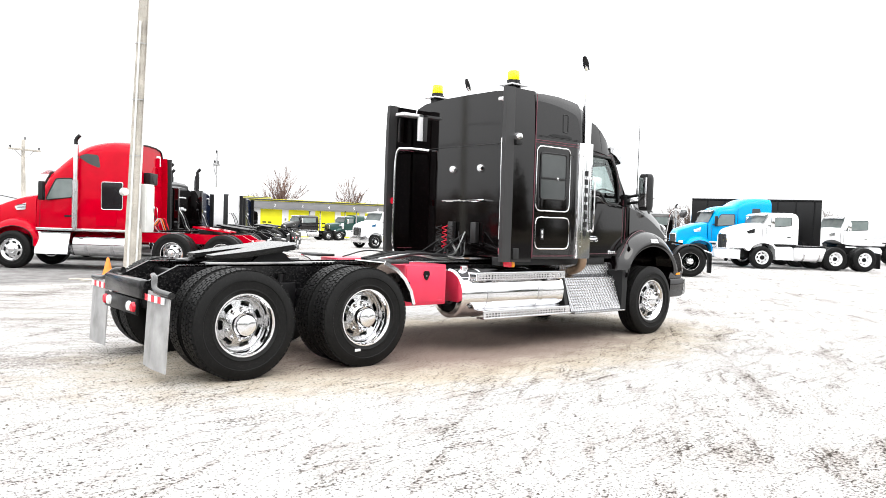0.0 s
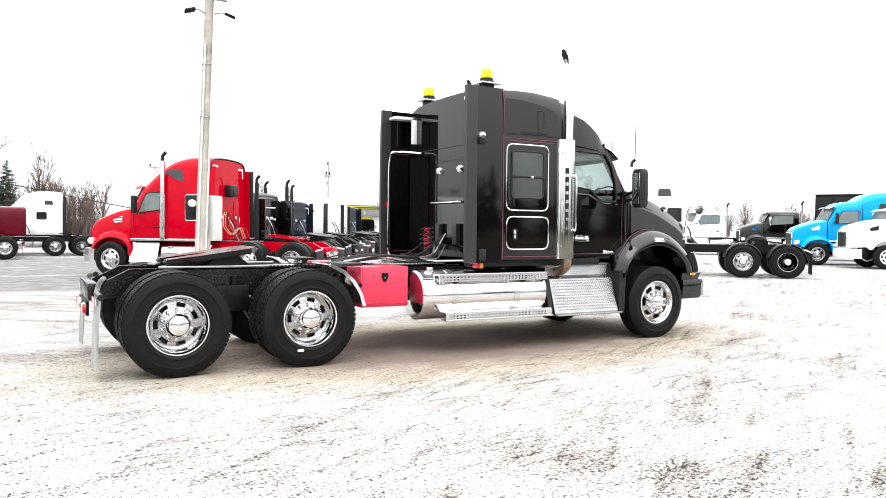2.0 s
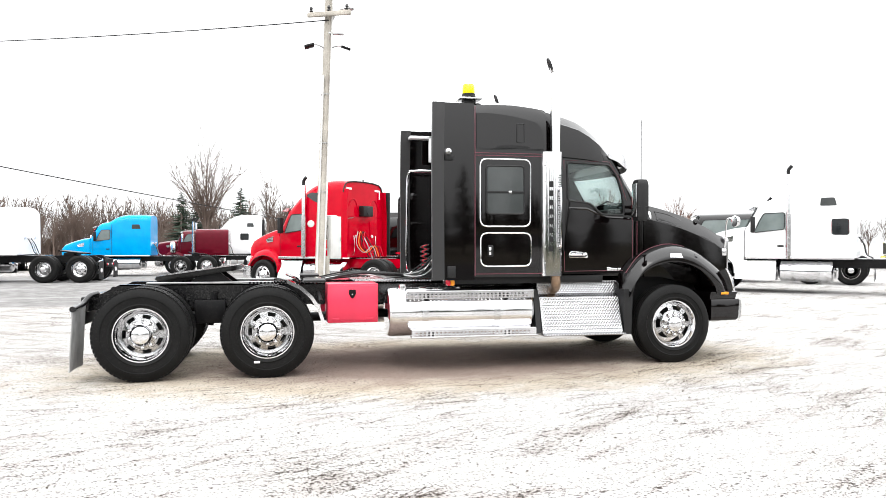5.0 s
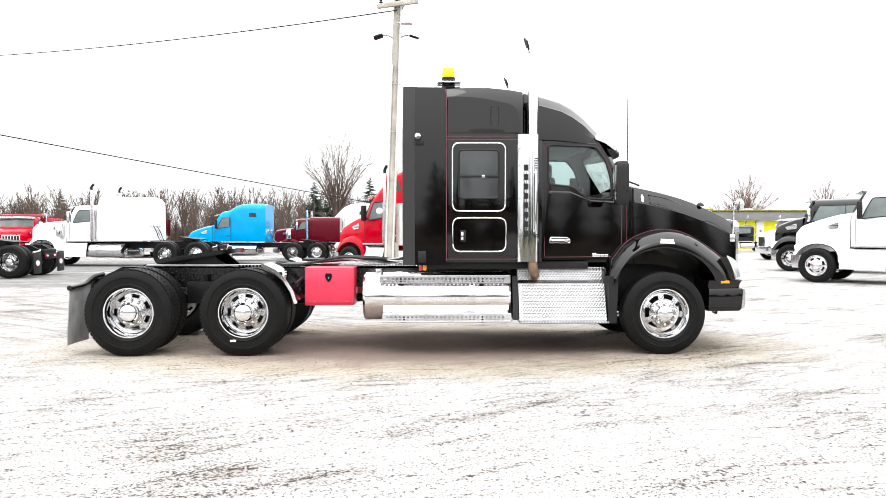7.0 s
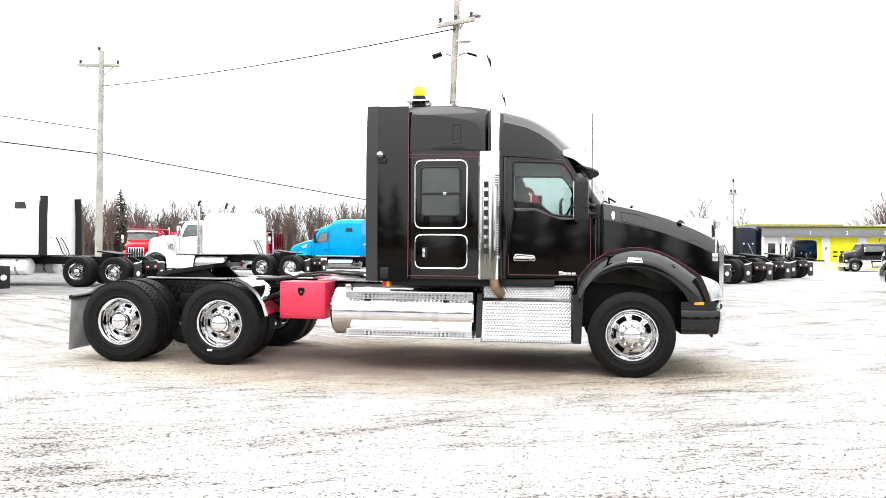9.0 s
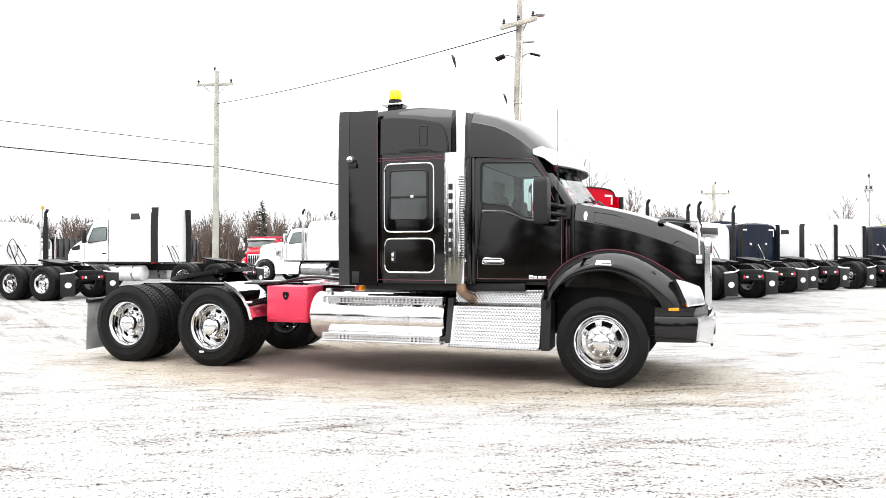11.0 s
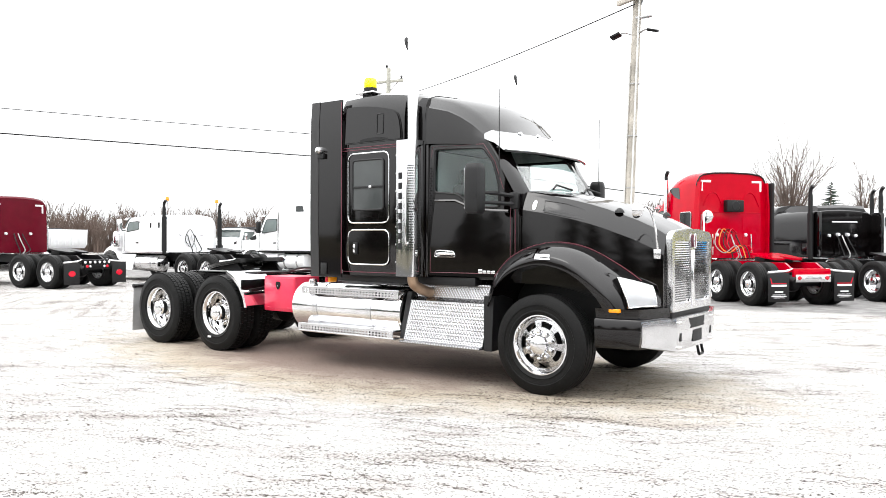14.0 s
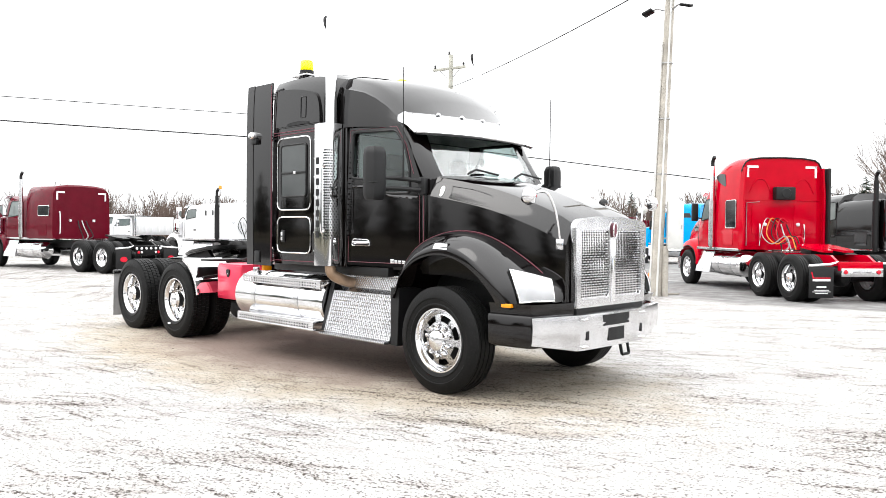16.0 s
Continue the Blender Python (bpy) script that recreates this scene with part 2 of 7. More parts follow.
    hair = op("MULTIPLY", hair, op("MULTIPLY_ADD", step(patchy, 0.34, 0.58), 0.6, 0.4))
    # rutted ground behind the tractor
    ruts = op("MULTIPLY", step(op("ADD", Y, wob), -2.0, 1.5), op("SUBTRACT", 1.0, step(op("ADD", X, wob), 1.0, 5.0)))
    rut = op("MULTIPLY", ruts, op("MAXIMUM", step(noise_tex(mapping(10, -36, 5), 3.2, 6, 0.62), 0.47, 0.62), op("MULTIPLY", step(noise_tex(mapping(9, -30, 1), 8.0, 5, 0.65), 0.5, 0.64), 0.8)))
    hair = op("MAXIMUM", hair, rut)
    clump = op("ADD", op("MULTIPLY_ADD", patchy, 0.07, -0.035), op("MULTIPLY", hair, 0.055))
    speck2 = op("ADD", speck, op("MULTIPLY_ADD", mid, 0.12, op("ADD", clump, -0.06)))
    dots = step(op("MULTIPLY_ADD", worn, 0.05, speck2), 0.583, 0.6)
    chips = step(op("MULTIPLY_ADD", worn, 0.045, op("ADD", clump, noise_tex(mapping(1.2, 20, 5), 24, 5, 0.75))), 0.602, 0.615)
    dots = op("MAXIMUM", dots, chips)
    dots = op("MULTIPLY", dots, op("MULTIPLY_ADD", worn, 0.05, 0.95))
    col = mix(op("MULTIPLY", op("MAXIMUM", worn, op("MULTIPLY", hair, 0.8)), 0.4), base, (0.21, 0.165, 0.13))
    col = mix(dots, col, mix(step(fine, 0.4, 0.6), (0.007, 0.005, 0.0038), (0.042, 0.03, 0.022)))
    # moist sandy ground round the parked tractor, the shade under it painted darker brown
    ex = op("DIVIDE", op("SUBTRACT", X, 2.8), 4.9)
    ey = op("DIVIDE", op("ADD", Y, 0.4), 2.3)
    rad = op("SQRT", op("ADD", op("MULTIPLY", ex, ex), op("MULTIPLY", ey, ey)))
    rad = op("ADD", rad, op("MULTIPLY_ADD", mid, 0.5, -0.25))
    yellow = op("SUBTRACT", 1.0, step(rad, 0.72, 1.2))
    damp_shade = op("SUBTRACT", 1.0, step(rad, 0.4, 0.85))
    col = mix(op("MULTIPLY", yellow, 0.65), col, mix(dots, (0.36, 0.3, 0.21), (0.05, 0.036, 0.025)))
    col = mix(op("MULTIPLY", damp_shade, 0.82), col, mix(step(speck, 0.52, 0.66), (0.17, 0.122, 0.108), (0.05, 0.036, 0.03)))
    # asphalt lane behind, with pale dust and cracks
    edge = op("ADD", Y, op("MULTIPLY_ADD", big, 2.4, -1.2))
    lane = op("MULTIPLY", step(edge, 9.6, 10.6), op("SUBTRACT", 1.0, step(edge, 27, 31)))
    lane = op("MULTIPLY", lane, op("SUBTRACT", 1.0, step(op("ADD", X, wob), 7.5, 12.0)))
    asph = mix(step(mid, 0.35, 0.7), (0.13, 0.127, 0.124), (0.225, 0.222, 0.22))
    asph = mix(step(noise_tex(mapping(8, 8, 3), 1.1, 6), 0.57, 0.72), asph, (0.38, 0.376, 0.372))
    asph = mix(op("MULTIPLY", step(speck, 0.6, 0.7), 0.5), asph, (0.06, 0.057, 0.054))
    col = mix(op("MULTIPLY", lane, 0.9), col, asph)
    # unseen dark road along the front, then rough grass, added to darken reflections
    front = op("SUBTRACT", 1.0, step(edge, -15.5, -13.5))
    road = mix(step(speck, 0.4, 0.65), (0.028, 0.028, 0.028), (0.055, 0.054, 0.053))
    road = mix(op("SUBTRACT", 1.0, step(edge, -30, -28)), road, mix(step(mid, 0.35, 0.65), (0.05, 0.046, 0.03), (0.085, 0.076, 0.05)))
    col = mix(front, col, road)
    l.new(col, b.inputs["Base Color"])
    b.inputs["Roughness"].default_value = 0.95
    b.inputs["Specular IOR Level"].default_value = 0.15
    bp = n.new("ShaderNodeBump")
    bp.inputs["Strength"].default_value, bp.inputs["Distance"].default_value = 0.6, 0.02
    l.new(op("ADD", op("MULTIPLY", speck, 0.8), op("ADD", op("MULTIPLY", fine, 0.3), op("MULTIPLY", streak1, 1.2))), bp.inputs["Height"])
    l.new(bp.outputs[0], b.inputs["Normal"])
    return m


GROUND = ground_material()


# ---- mesh helpers ----
def finish(bm, name, material, angle=38):
    bmesh.ops.recalc_face_normals(bm, faces=bm.faces[:])
    me = bpy.data.meshes.new(name)
    bm.to_mesh(me)
    bm.free()
    me.polygons.foreach_set("use_smooth", [True] * len(me.polygons))
    me.set_sharp_from_angle(angle=radians(angle))
    me.materials.append(material)
    return me


def part(name, bm, material, parent, label="", angle=38):
    """One mesh object under a thing or under a part; bm may be a finished mesh to share."""
    me = bm if isinstance(bm, bpy.types.Mesh) else finish(bm, name, material, angle)
    ob = new(name, me)
    ob.parent = parent
    if label:
        ob["label"] = label
    return ob


def thing(name, m, label, category, group="", kind=""):
    ob = new(name)
    ob.empty_display_size = 0.3
    ob.matrix_world = m
    return tagged(ob, label, category, group, kind)


def BM():
    return bmesh.new()


def box(bm, x0, x1, y0, y1, z0, z1, bev=0.0, m=None):
    pts = [(x, y, z) for x in (x0, x1) for y in (y0, y1) for z in (z0, z1)]
    v = [bm.verts.new(m @ Vector(p) if m else p) for p in pts]
    f = [bm.faces.new([v[i] for i in q]) for q in ((0, 1, 3, 2), (4, 6, 7, 5), (0, 4, 5, 1), (2, 3, 7, 6), (0, 2, 6, 4), (1, 5, 7, 3))]
    if bev:
        bmesh.ops.bevel(bm, geom=list({e for q in f for e in q.edges}), offset=bev, segments=2, affect="EDGES", profile=0.5)
    return bm


def ring_faces(bm, rings, closed=True, caps=True):
    vs = [[bm.verts.new(p) for p in r] for r in rings]
    n = len(vs[0])
    for a, c in zip(vs, vs[1:]):
        for i in range(n if closed else n - 1):
            j = (i + 1) % n
            bm.faces.new((a[i], a[j], c[j], c[i]))
    if caps and closed:
        bm.faces.new(vs[0][::-1])
        bm.faces.new(vs[-1])
    return bm


def tube(bm, pts, r, n=8, caps=True):
    """A round bar along a line of points; r a number or one for each point."""
    pts = [Vector(p) for p in pts]
    rs = r if isinstance(r, (list, tuple)) else [r] * len(pts)
    rings, up = [], None
    for i, p in enumerate(pts):
        d = (pts[min(i + 1, len(pts) - 1)] - pts[max(i - 1, 0)]).normalized()
        if up is None:
            up = d.orthogonal().normalized()
        up = (up - d * up.dot(d)).normalized()
        side = d.cross(up)
        rings.append([p + (up * math.cos(2 * math.pi * k / n) + side * math.sin(2 * math.pi * k / n)) * rs[i] for k in range(n)])
    return ring_faces(bm, rings, True, caps)


def bend(pts, steps=6):
    """A smooth line (Catmull-Rom) through points."""
    P = [Vector(p) for p in pts]
    P = [P[0] * 2 - P[1]] + P + [P[-1] * 2 - P[-2]]
    out = []
    for a, b, c, d in zip(P, P[1:], P[2:], P[3:]):
        for k in range(steps):
            t = k / steps
            out.append(0.5 * ((2 * b) + (c - a) * t + (2 * a - 5 * b + 4 * c - d) * t * t + (3 * b - a - 3 * c + d) * t ** 3))
    return out + [P[-2]]


def lathe(bm, prof, n=40, axis="y", at=(0, 0, 0), close=False):
    """Turn a profile of (radius, along) about an axis."""
    def place(r, h, a):
        c, s = r * math.cos(a), r * math.sin(a)
        p = {"y": (c, h, s), "x": (h, c, s), "z": (c, s, h)}[axis]
        return (p[0] + at[0], p[1] + at[1], p[2] + at[2])
    rings = [[place(r, h, 2 * math.pi * k / n) for k in range(n)] for r, h in prof]
    if close:
        rings.append(rings[0])
    return ring_faces(bm, rings, True, not close)


def rounded(pts, r, n=4):
    """Round the corners of a polygon of (u, v)."""
    out = []
    m = len(pts)
    for i in range(m):
        p, q, s = Vector(pts[i - 1]), Vector(pts[i]), Vector(pts[(i + 1) % m])
        a, b = (p - q), (s - q)
        d = min(r, a.length * 0.45, b.length * 0.45)
        a, b = q + a.normalized() * d, q + b.normalized() * d
        for k in range(n + 1):
            t = k / n
            out.append(tuple(a.lerp(q, t).lerp(q.lerp(b, t), t)))
    return out


def plate(bm, outer, holes, at, thick, axis="y", curve=None):
    """A flat sheet with holes, of real thickness. axis y: points are (x, z); axis x: (y, z); axis z: (x, y)."""
    def P(u, v, h):
        if curve:
            h += curve(u, v)
        return {"y": (u, h, v), "x": (h, u, v), "z": (u, v, h)}[axis]
    edges = []
    for loop in (outer, *holes):
        vs = [bm.verts.new(P(u, v, at)) for u, v in loop]
        edges += [bm.edges.new((vs[i], vs[(i + 1) % len(vs)])) for i in range(len(vs))]
    res = bmesh.ops.triangle_fill(bm, use_beauty=True, edges=edges, use_dissolve=False)
    faces = [g for g in res["geom"] if isinstance(g, bmesh.types.BMFace)]
    ext = bmesh.ops.extrude_face_region(bm, geom=faces)
    d = {"y": Vector((0, thick, 0)), "x": Vector((thick, 0, 0)), "z": Vector((0, 0, thick))}[axis]
    bmesh.ops.translate(bm, verts=[g for g in ext["geom"] if isinstance(g, bmesh.types.BMVert)], vec=d)
    return bm


def outline(bm, pts, r, n=6):
    """A round bead round a closed line of 3D points."""
    P = [Vector(p) for p in pts]
    m = len(P)
    rings = []
    for i in range(m):
        d = (P[(i + 1) % m] - P[i - 1]).normalized()
        up = Vector((0, 1, 0))
        side = d.cross(up).normalized()
        rings.append([P[i] + (up * math.cos(2 * math.pi * k / n) + side * math.sin(2 * math.pi * k / n)) * r for k in range(n)])
    rings.append(rings[0])
    return ring_faces(bm, rings, True, False)


def half_loft(bm, secs):
    """Loft of half outlines (x, [(y, z), ...]) from the outer bottom to the middle of the top, mirrored over y."""
    rings = []
    for x, prof in secs:
        right = [(x if not isinstance(x, (list, tuple)) else x[i], -y, z) for i, (y, z) in enumerate(prof)]
        left = [(p[0], -p[1], p[2]) for p in right[:-1]][::-1] if abs(prof[-1][0]) < 1e-6 else [(p[0], -p[1], p[2]) for p in right][::-1]
        rings.append(right + left)
    return ring_faces(bm, rings, True, True)


# ---- ground ----
def fall(d):
    """The yard is level, and drains away a little past the parked rows."""
    return 0.0 if d < 75 else -0.012 * (min(d, 160) - 75)


def place_z(x, y):
    return fall(math.hypot(x, y))


def build_ground():
    bm = BM()
    radii = [0, 1.5, 3, 4.5, 6, 8, 10, 12, 14, 17, 20, 23, 26, 30, 35, 42, 50, 60, 75, 95, 125, 200, 400, 900, 2500]
    n = 72
    rows = []
    for r in radii[1:]:
        rows.append([bm.verts.new((r * math.cos(2 * math.pi * k / n), r * math.sin(2 * math.pi * k / n), fall(r))) for k in range(n)])
    mid = bm.verts.new((0, 0, 0))
    for k in range(n):
        bm.faces.new((mid, rows[0][k], rows[0][(k + 1) % n]))
    for a, c in zip(rows, rows[1:]):
        for k in range(n):
            j = (k + 1) % n
            bm.faces.new((a[k], c[k], c[j], a[j]))
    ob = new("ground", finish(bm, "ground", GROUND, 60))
    tagged(ob, "pale crushed-stone yard with tyre tracks and an asphalt lane", "ground", kind="structure")


build_ground()


# ---- wheels ----
def tyre_mesh(R, W, lugs, rim=0.295, name="tyre", ribs=True):
    """A truck tyre about the y axis, its outer face towards -y, with grooves and, for a drive tyre, blocks."""
    bm = BM()
    h = W / 2
    prof = [(rim, -h + 0.03), (rim + 0.012, -h + 0.012), (rim + 0.035, -h + 0.004), (rim + 0.04, -h - 0.003), (rim + 0.05, -h - 0.003), (rim + 0.055, -h + 0.001), (R - 0.11, -h - 0.003), (R - 0.105, -h - 0.01), (R - 0.098, -h - 0.01), (R - 0.075, -h - 0.004), (R - 0.045, -h + 0.006), (R - 0.018, -h + 0.02)]
    base = R - (0.016 if lugs else 0.0)
    prof += [(base, -h + 0.035)]
    if ribs and not lugs:
        for g in (-0.085, -0.03, 0.03, 0.085):
            prof += [(base, g - 0.006), (base - 0.014, g - 0.004), (base - 0.014, g + 0.004), (base, g + 0.006)]
    prof += [(base, h - 0.035), (R - 0.018, h - 0.02), (R - 0.1, h + 0.006), (rim + 0.05, h), (rim, h - 0.03), (rim - 0.02, 0)]
    lathe(bm, prof, 56, "y", close=True)
    return finish(bm, name, RUBBER, 40)


def tread_mesh(R, W):
    """The rubber blocks of a drive tyre."""
    bm = BM()
    h, base, n = W / 2, R - 0.016, 64
    for k in range(n):
        for j, (a, b, off) in enumerate(((-h + 0.026, -h + 0.07, 0), (-h + 0.08, -0.006, 0.5), (0.006, h - 0.08, 0), (h - 0.07, h - 0.026, 0.5))):
            t0 = 2 * math.pi * (k + off) / n
            t1 = t0 + 2 * math.pi / n * 0.8
            sl = 0.012 * (j % 2 * 2 - 1)
            vs = []
            for rr in (base - 0.004, R):
                for ang, y in ((t0, a), (t1, a), (t1 + sl, b), (t0 + sl, b)):
                    vs.append(bm.verts.new((rr * math.cos(ang), y, rr * math.sin(ang))))
            bm.faces.new(vs[4:])
            for i in range(4):
                bm.faces.new((vs[i], vs[(i + 1) % 4], vs[4 + (i + 1) % 4], vs[4 + i]))
    return finish(bm, "tread", RUBBER, 40)


def rim_mesh(dish, holes=10, material=None, name="rim"):
    """A pressed truck rim: flange, barrel and a disc with hand holes. dish: how far the disc lies behind the flange (+y)."""
    bm = BM()
    h = 0.115
    lathe(bm, [(0.302, -h - 0.012), (0.308, -h), (0.302, -h + 0.012), (0.288, -h + 0.02), (0.272, -h + 0.05), (0.268, h), (0.255, h), (0.258, -h + 0.05), (0.276, -h + 0.008), (0.29, -h - 0.012)], 60, "y", close=True)
    # disc: polar cells, leaving the hand holes out
    n = holes * 8
    deep = dish > 0.06
    span = (2, 3, 4, 5) if deep else (1, 2, 3, 4, 5)
    h0, h1 = (0.178, 0.222) if deep else (0.178, 0.235)
    radii = [(0.1, -0.03), (0.125, -0.012), (0.155, 0.0), (h0, 0.004), (h1, 0.012), (0.25, 0.018), (0.262, 0.024)]
    y0 = -h + dish
    grid = [[bm.verts.new((r * math.cos(2 * math.pi * k / n), y0 + y, r * math.sin(2 * math.pi * k / n))) for k in range(n)] for r, y in radii]
    faces = []
    for i in range(len(radii) - 1):
        for k in range(n):
            if i == 3 and k % 8 in span:
                continue
            j = (k + 1) % n
            faces.append(bm.faces.new((grid[i][k], grid[i][j], grid[i + 1][j], grid[i + 1][k])))
    bmesh.ops.solidify(bm, geom=faces, thickness=0.012)
    return finish(bm, name, material or CHROME, 35)


def hub_mesh(y0, cap_r, cap_h, name="hub_cap", material=None):
    """Chrome hub cover on the disc at y0, standing out towards -y."""
    bm = BM()
    lathe(bm, [(0.0, y0 - cap_h), (cap_r * 0.6, y0 - cap_h + 0.004), (cap_r * 0.92, y0 - cap_h + 0.018), (cap_r, y0 - cap_h + 0.045), (cap_r, y0 - 0.02), (cap_r + 0.012, y0), (0.0, y0 + 0.01)], 32, "y")
    return finish(bm, name, material or CHROME, 40)


def brake_mesh():
    bm = BM()
    lathe(bm, [(0.0, 0.05), (0.2, 0.05), (0.2, 0.2), (0.0, 0.2)], 28, "y")
    return finish(bm, "brake_drum", CHASSIS, 40)


def nut_mesh(wide=1.0, tall=1.0):
    bm = lathe(BM(), [(0.002, -0.055 * tall), (0.016 * wide, -0.05 * tall), (0.0225 * wide, -0.03 * tall), (0.026 * wide, 0.012)], 12, "y")
    return finish(bm, "nut_cover", CHROME, 40)


TYRE_D = tyre_mesh(0.53, 0.275, True)
TYRE_B = tyre_mesh(0.53, 0.275, False)
TYRE_S = tyre_mesh(0.505, 0.29, False)
TREAD_D = tread_mesh(0.53, 0.275)
RIM_D, RIM_S = rim_mesh(0.105, 7), rim_mesh(0.02, 7)
RIM_DULL = rim_mesh(0.105, 7, DULL)
HUB_D, HUB_S = hub_mesh(-0.115, 0.105, 0.05), hub_mesh(-0.1, 0.1, 0.075)
RIM_DW, RIM_SW = rim_mesh(0.105, 7, WHITE), rim_mesh(0.02, 7, WHITE)
HUB_DW, HUB_SW = hub_mesh(-0.02, 0.08, 0.1, material=CHASSIS), hub_mesh(-0.1, 0.08, 0.06, material=CHASSIS)
NUT, NUT_D, DRUM = nut_mesh(), nut_mesh(0.75, 0.5), brake_mesh()
# barrel behind the drive hub cap, black to stand for the shade there
BARREL = finish(lathe(BM(), [(0.09, -0.125), (0.098, -0.115), (0.1, -0.02), (0.112, 0.0), (0.112, 0.02)], 32, "y"), "hub_barrel", CHASSIS, 40)


def wheel(root, x, y, z, steer, side, fine=False, rim=None):
    """A wheel with its tyre, rim, hub cap and drum; side -1: the right of the vehicle, +1: the left."""
    w = part("wheel", (RIM_SW if steer else RIM_DW) if rim else (RIM_S if steer else RIM_D), CHROME, root)
    w.matrix_local = pose(x, y, z, 0, 0, 0 if side < 0 else 180)
    part("tyre", TYRE_S if steer else (TYRE_D if fine else TYRE_B), RUBBER, w)
    part("hub_cap", (HUB_SW if steer else HUB_DW) if rim else (HUB_S if steer else HUB_D), CHROME, w)
    part("brake_drum", DRUM, CHASSIS, w)
    if not steer and not rim:
        part("hub_barrel", BARREL, CHASSIS, w)
    if fine:
        if not steer:
            tagged(part("tread", TREAD_D, RUBBER, w), kind="stuff")
        y0 = -0.1 if steer else -0.02
        for k in range(10):
            a = 2 * math.pi * (k + 0.5) / 10
            r = 0.136 if steer else 0.146
            part("nut_cover", NUT if steer else NUT_D, CHROME, w).location = (r * math.cos(a), y0, r * math.sin(a))
    return w


def inner_wheel(root, x, y, z, side, fine=False):
    w = part("inner_wheel", RIM_DULL, DULL, root)
    w.matrix_local = pose(x, y, z, 0, 0, 0 if side < 0 else 180)
    part("tyre", TYRE_D if fine else TYRE_B, RUBBER, w)
    if fine:
        tagged(part("tread", TREAD_D, RUBBER, w), kind="stuff")
    return w


def drive_wheels(root, xs, z=0.53, fine=False, rim=None):
    for x in xs:
        for side in (-1, 1):
            wheel(root, x, side * 1.09, z, False, side, fine, rim)
            inner_wheel(root, x, side * 0.755, z, side, fine)
        bm = BM()
        tube(bm, [(x, -0.75, z), (x, 0.75, z)], 0.085, 12)
        lathe(bm, [(0.0, -0.22), (0.12, -0.2), (0.2, -0.1), (0.21, 0.1), (0.1, 0.2), (0, 0.22)], 16, "x", (x, 0, z))
        part("drive_axle", bm, CHASSIS, root)


# ---- the black tractor: x forwards, y to its left, standing on the yard ----
def roof_z(x):
    """Height of the roof's side edge along the cab and sleeper."""
    line = ((2.9, 3.235), (3.13, 3.255), (3.54, 3.275), (3.82, 3.255), (4.1, 3.212), (4.31, 3.17), (4.58, 3.09), (4.8, 2.965), (5.02, 2.75), (5.2, 2.6))
    for (a, p), (b, q) in zip(line, line[1:]):
        if x <= b:
            return p + (q - p) * (x - a) / (b - a)
    return line[-1][1]


def cab_y(x):
    """Half width of the cab's side, which narrows towards the windscreen."""
    return 1.085 - 0.115 * (x - 4.3)


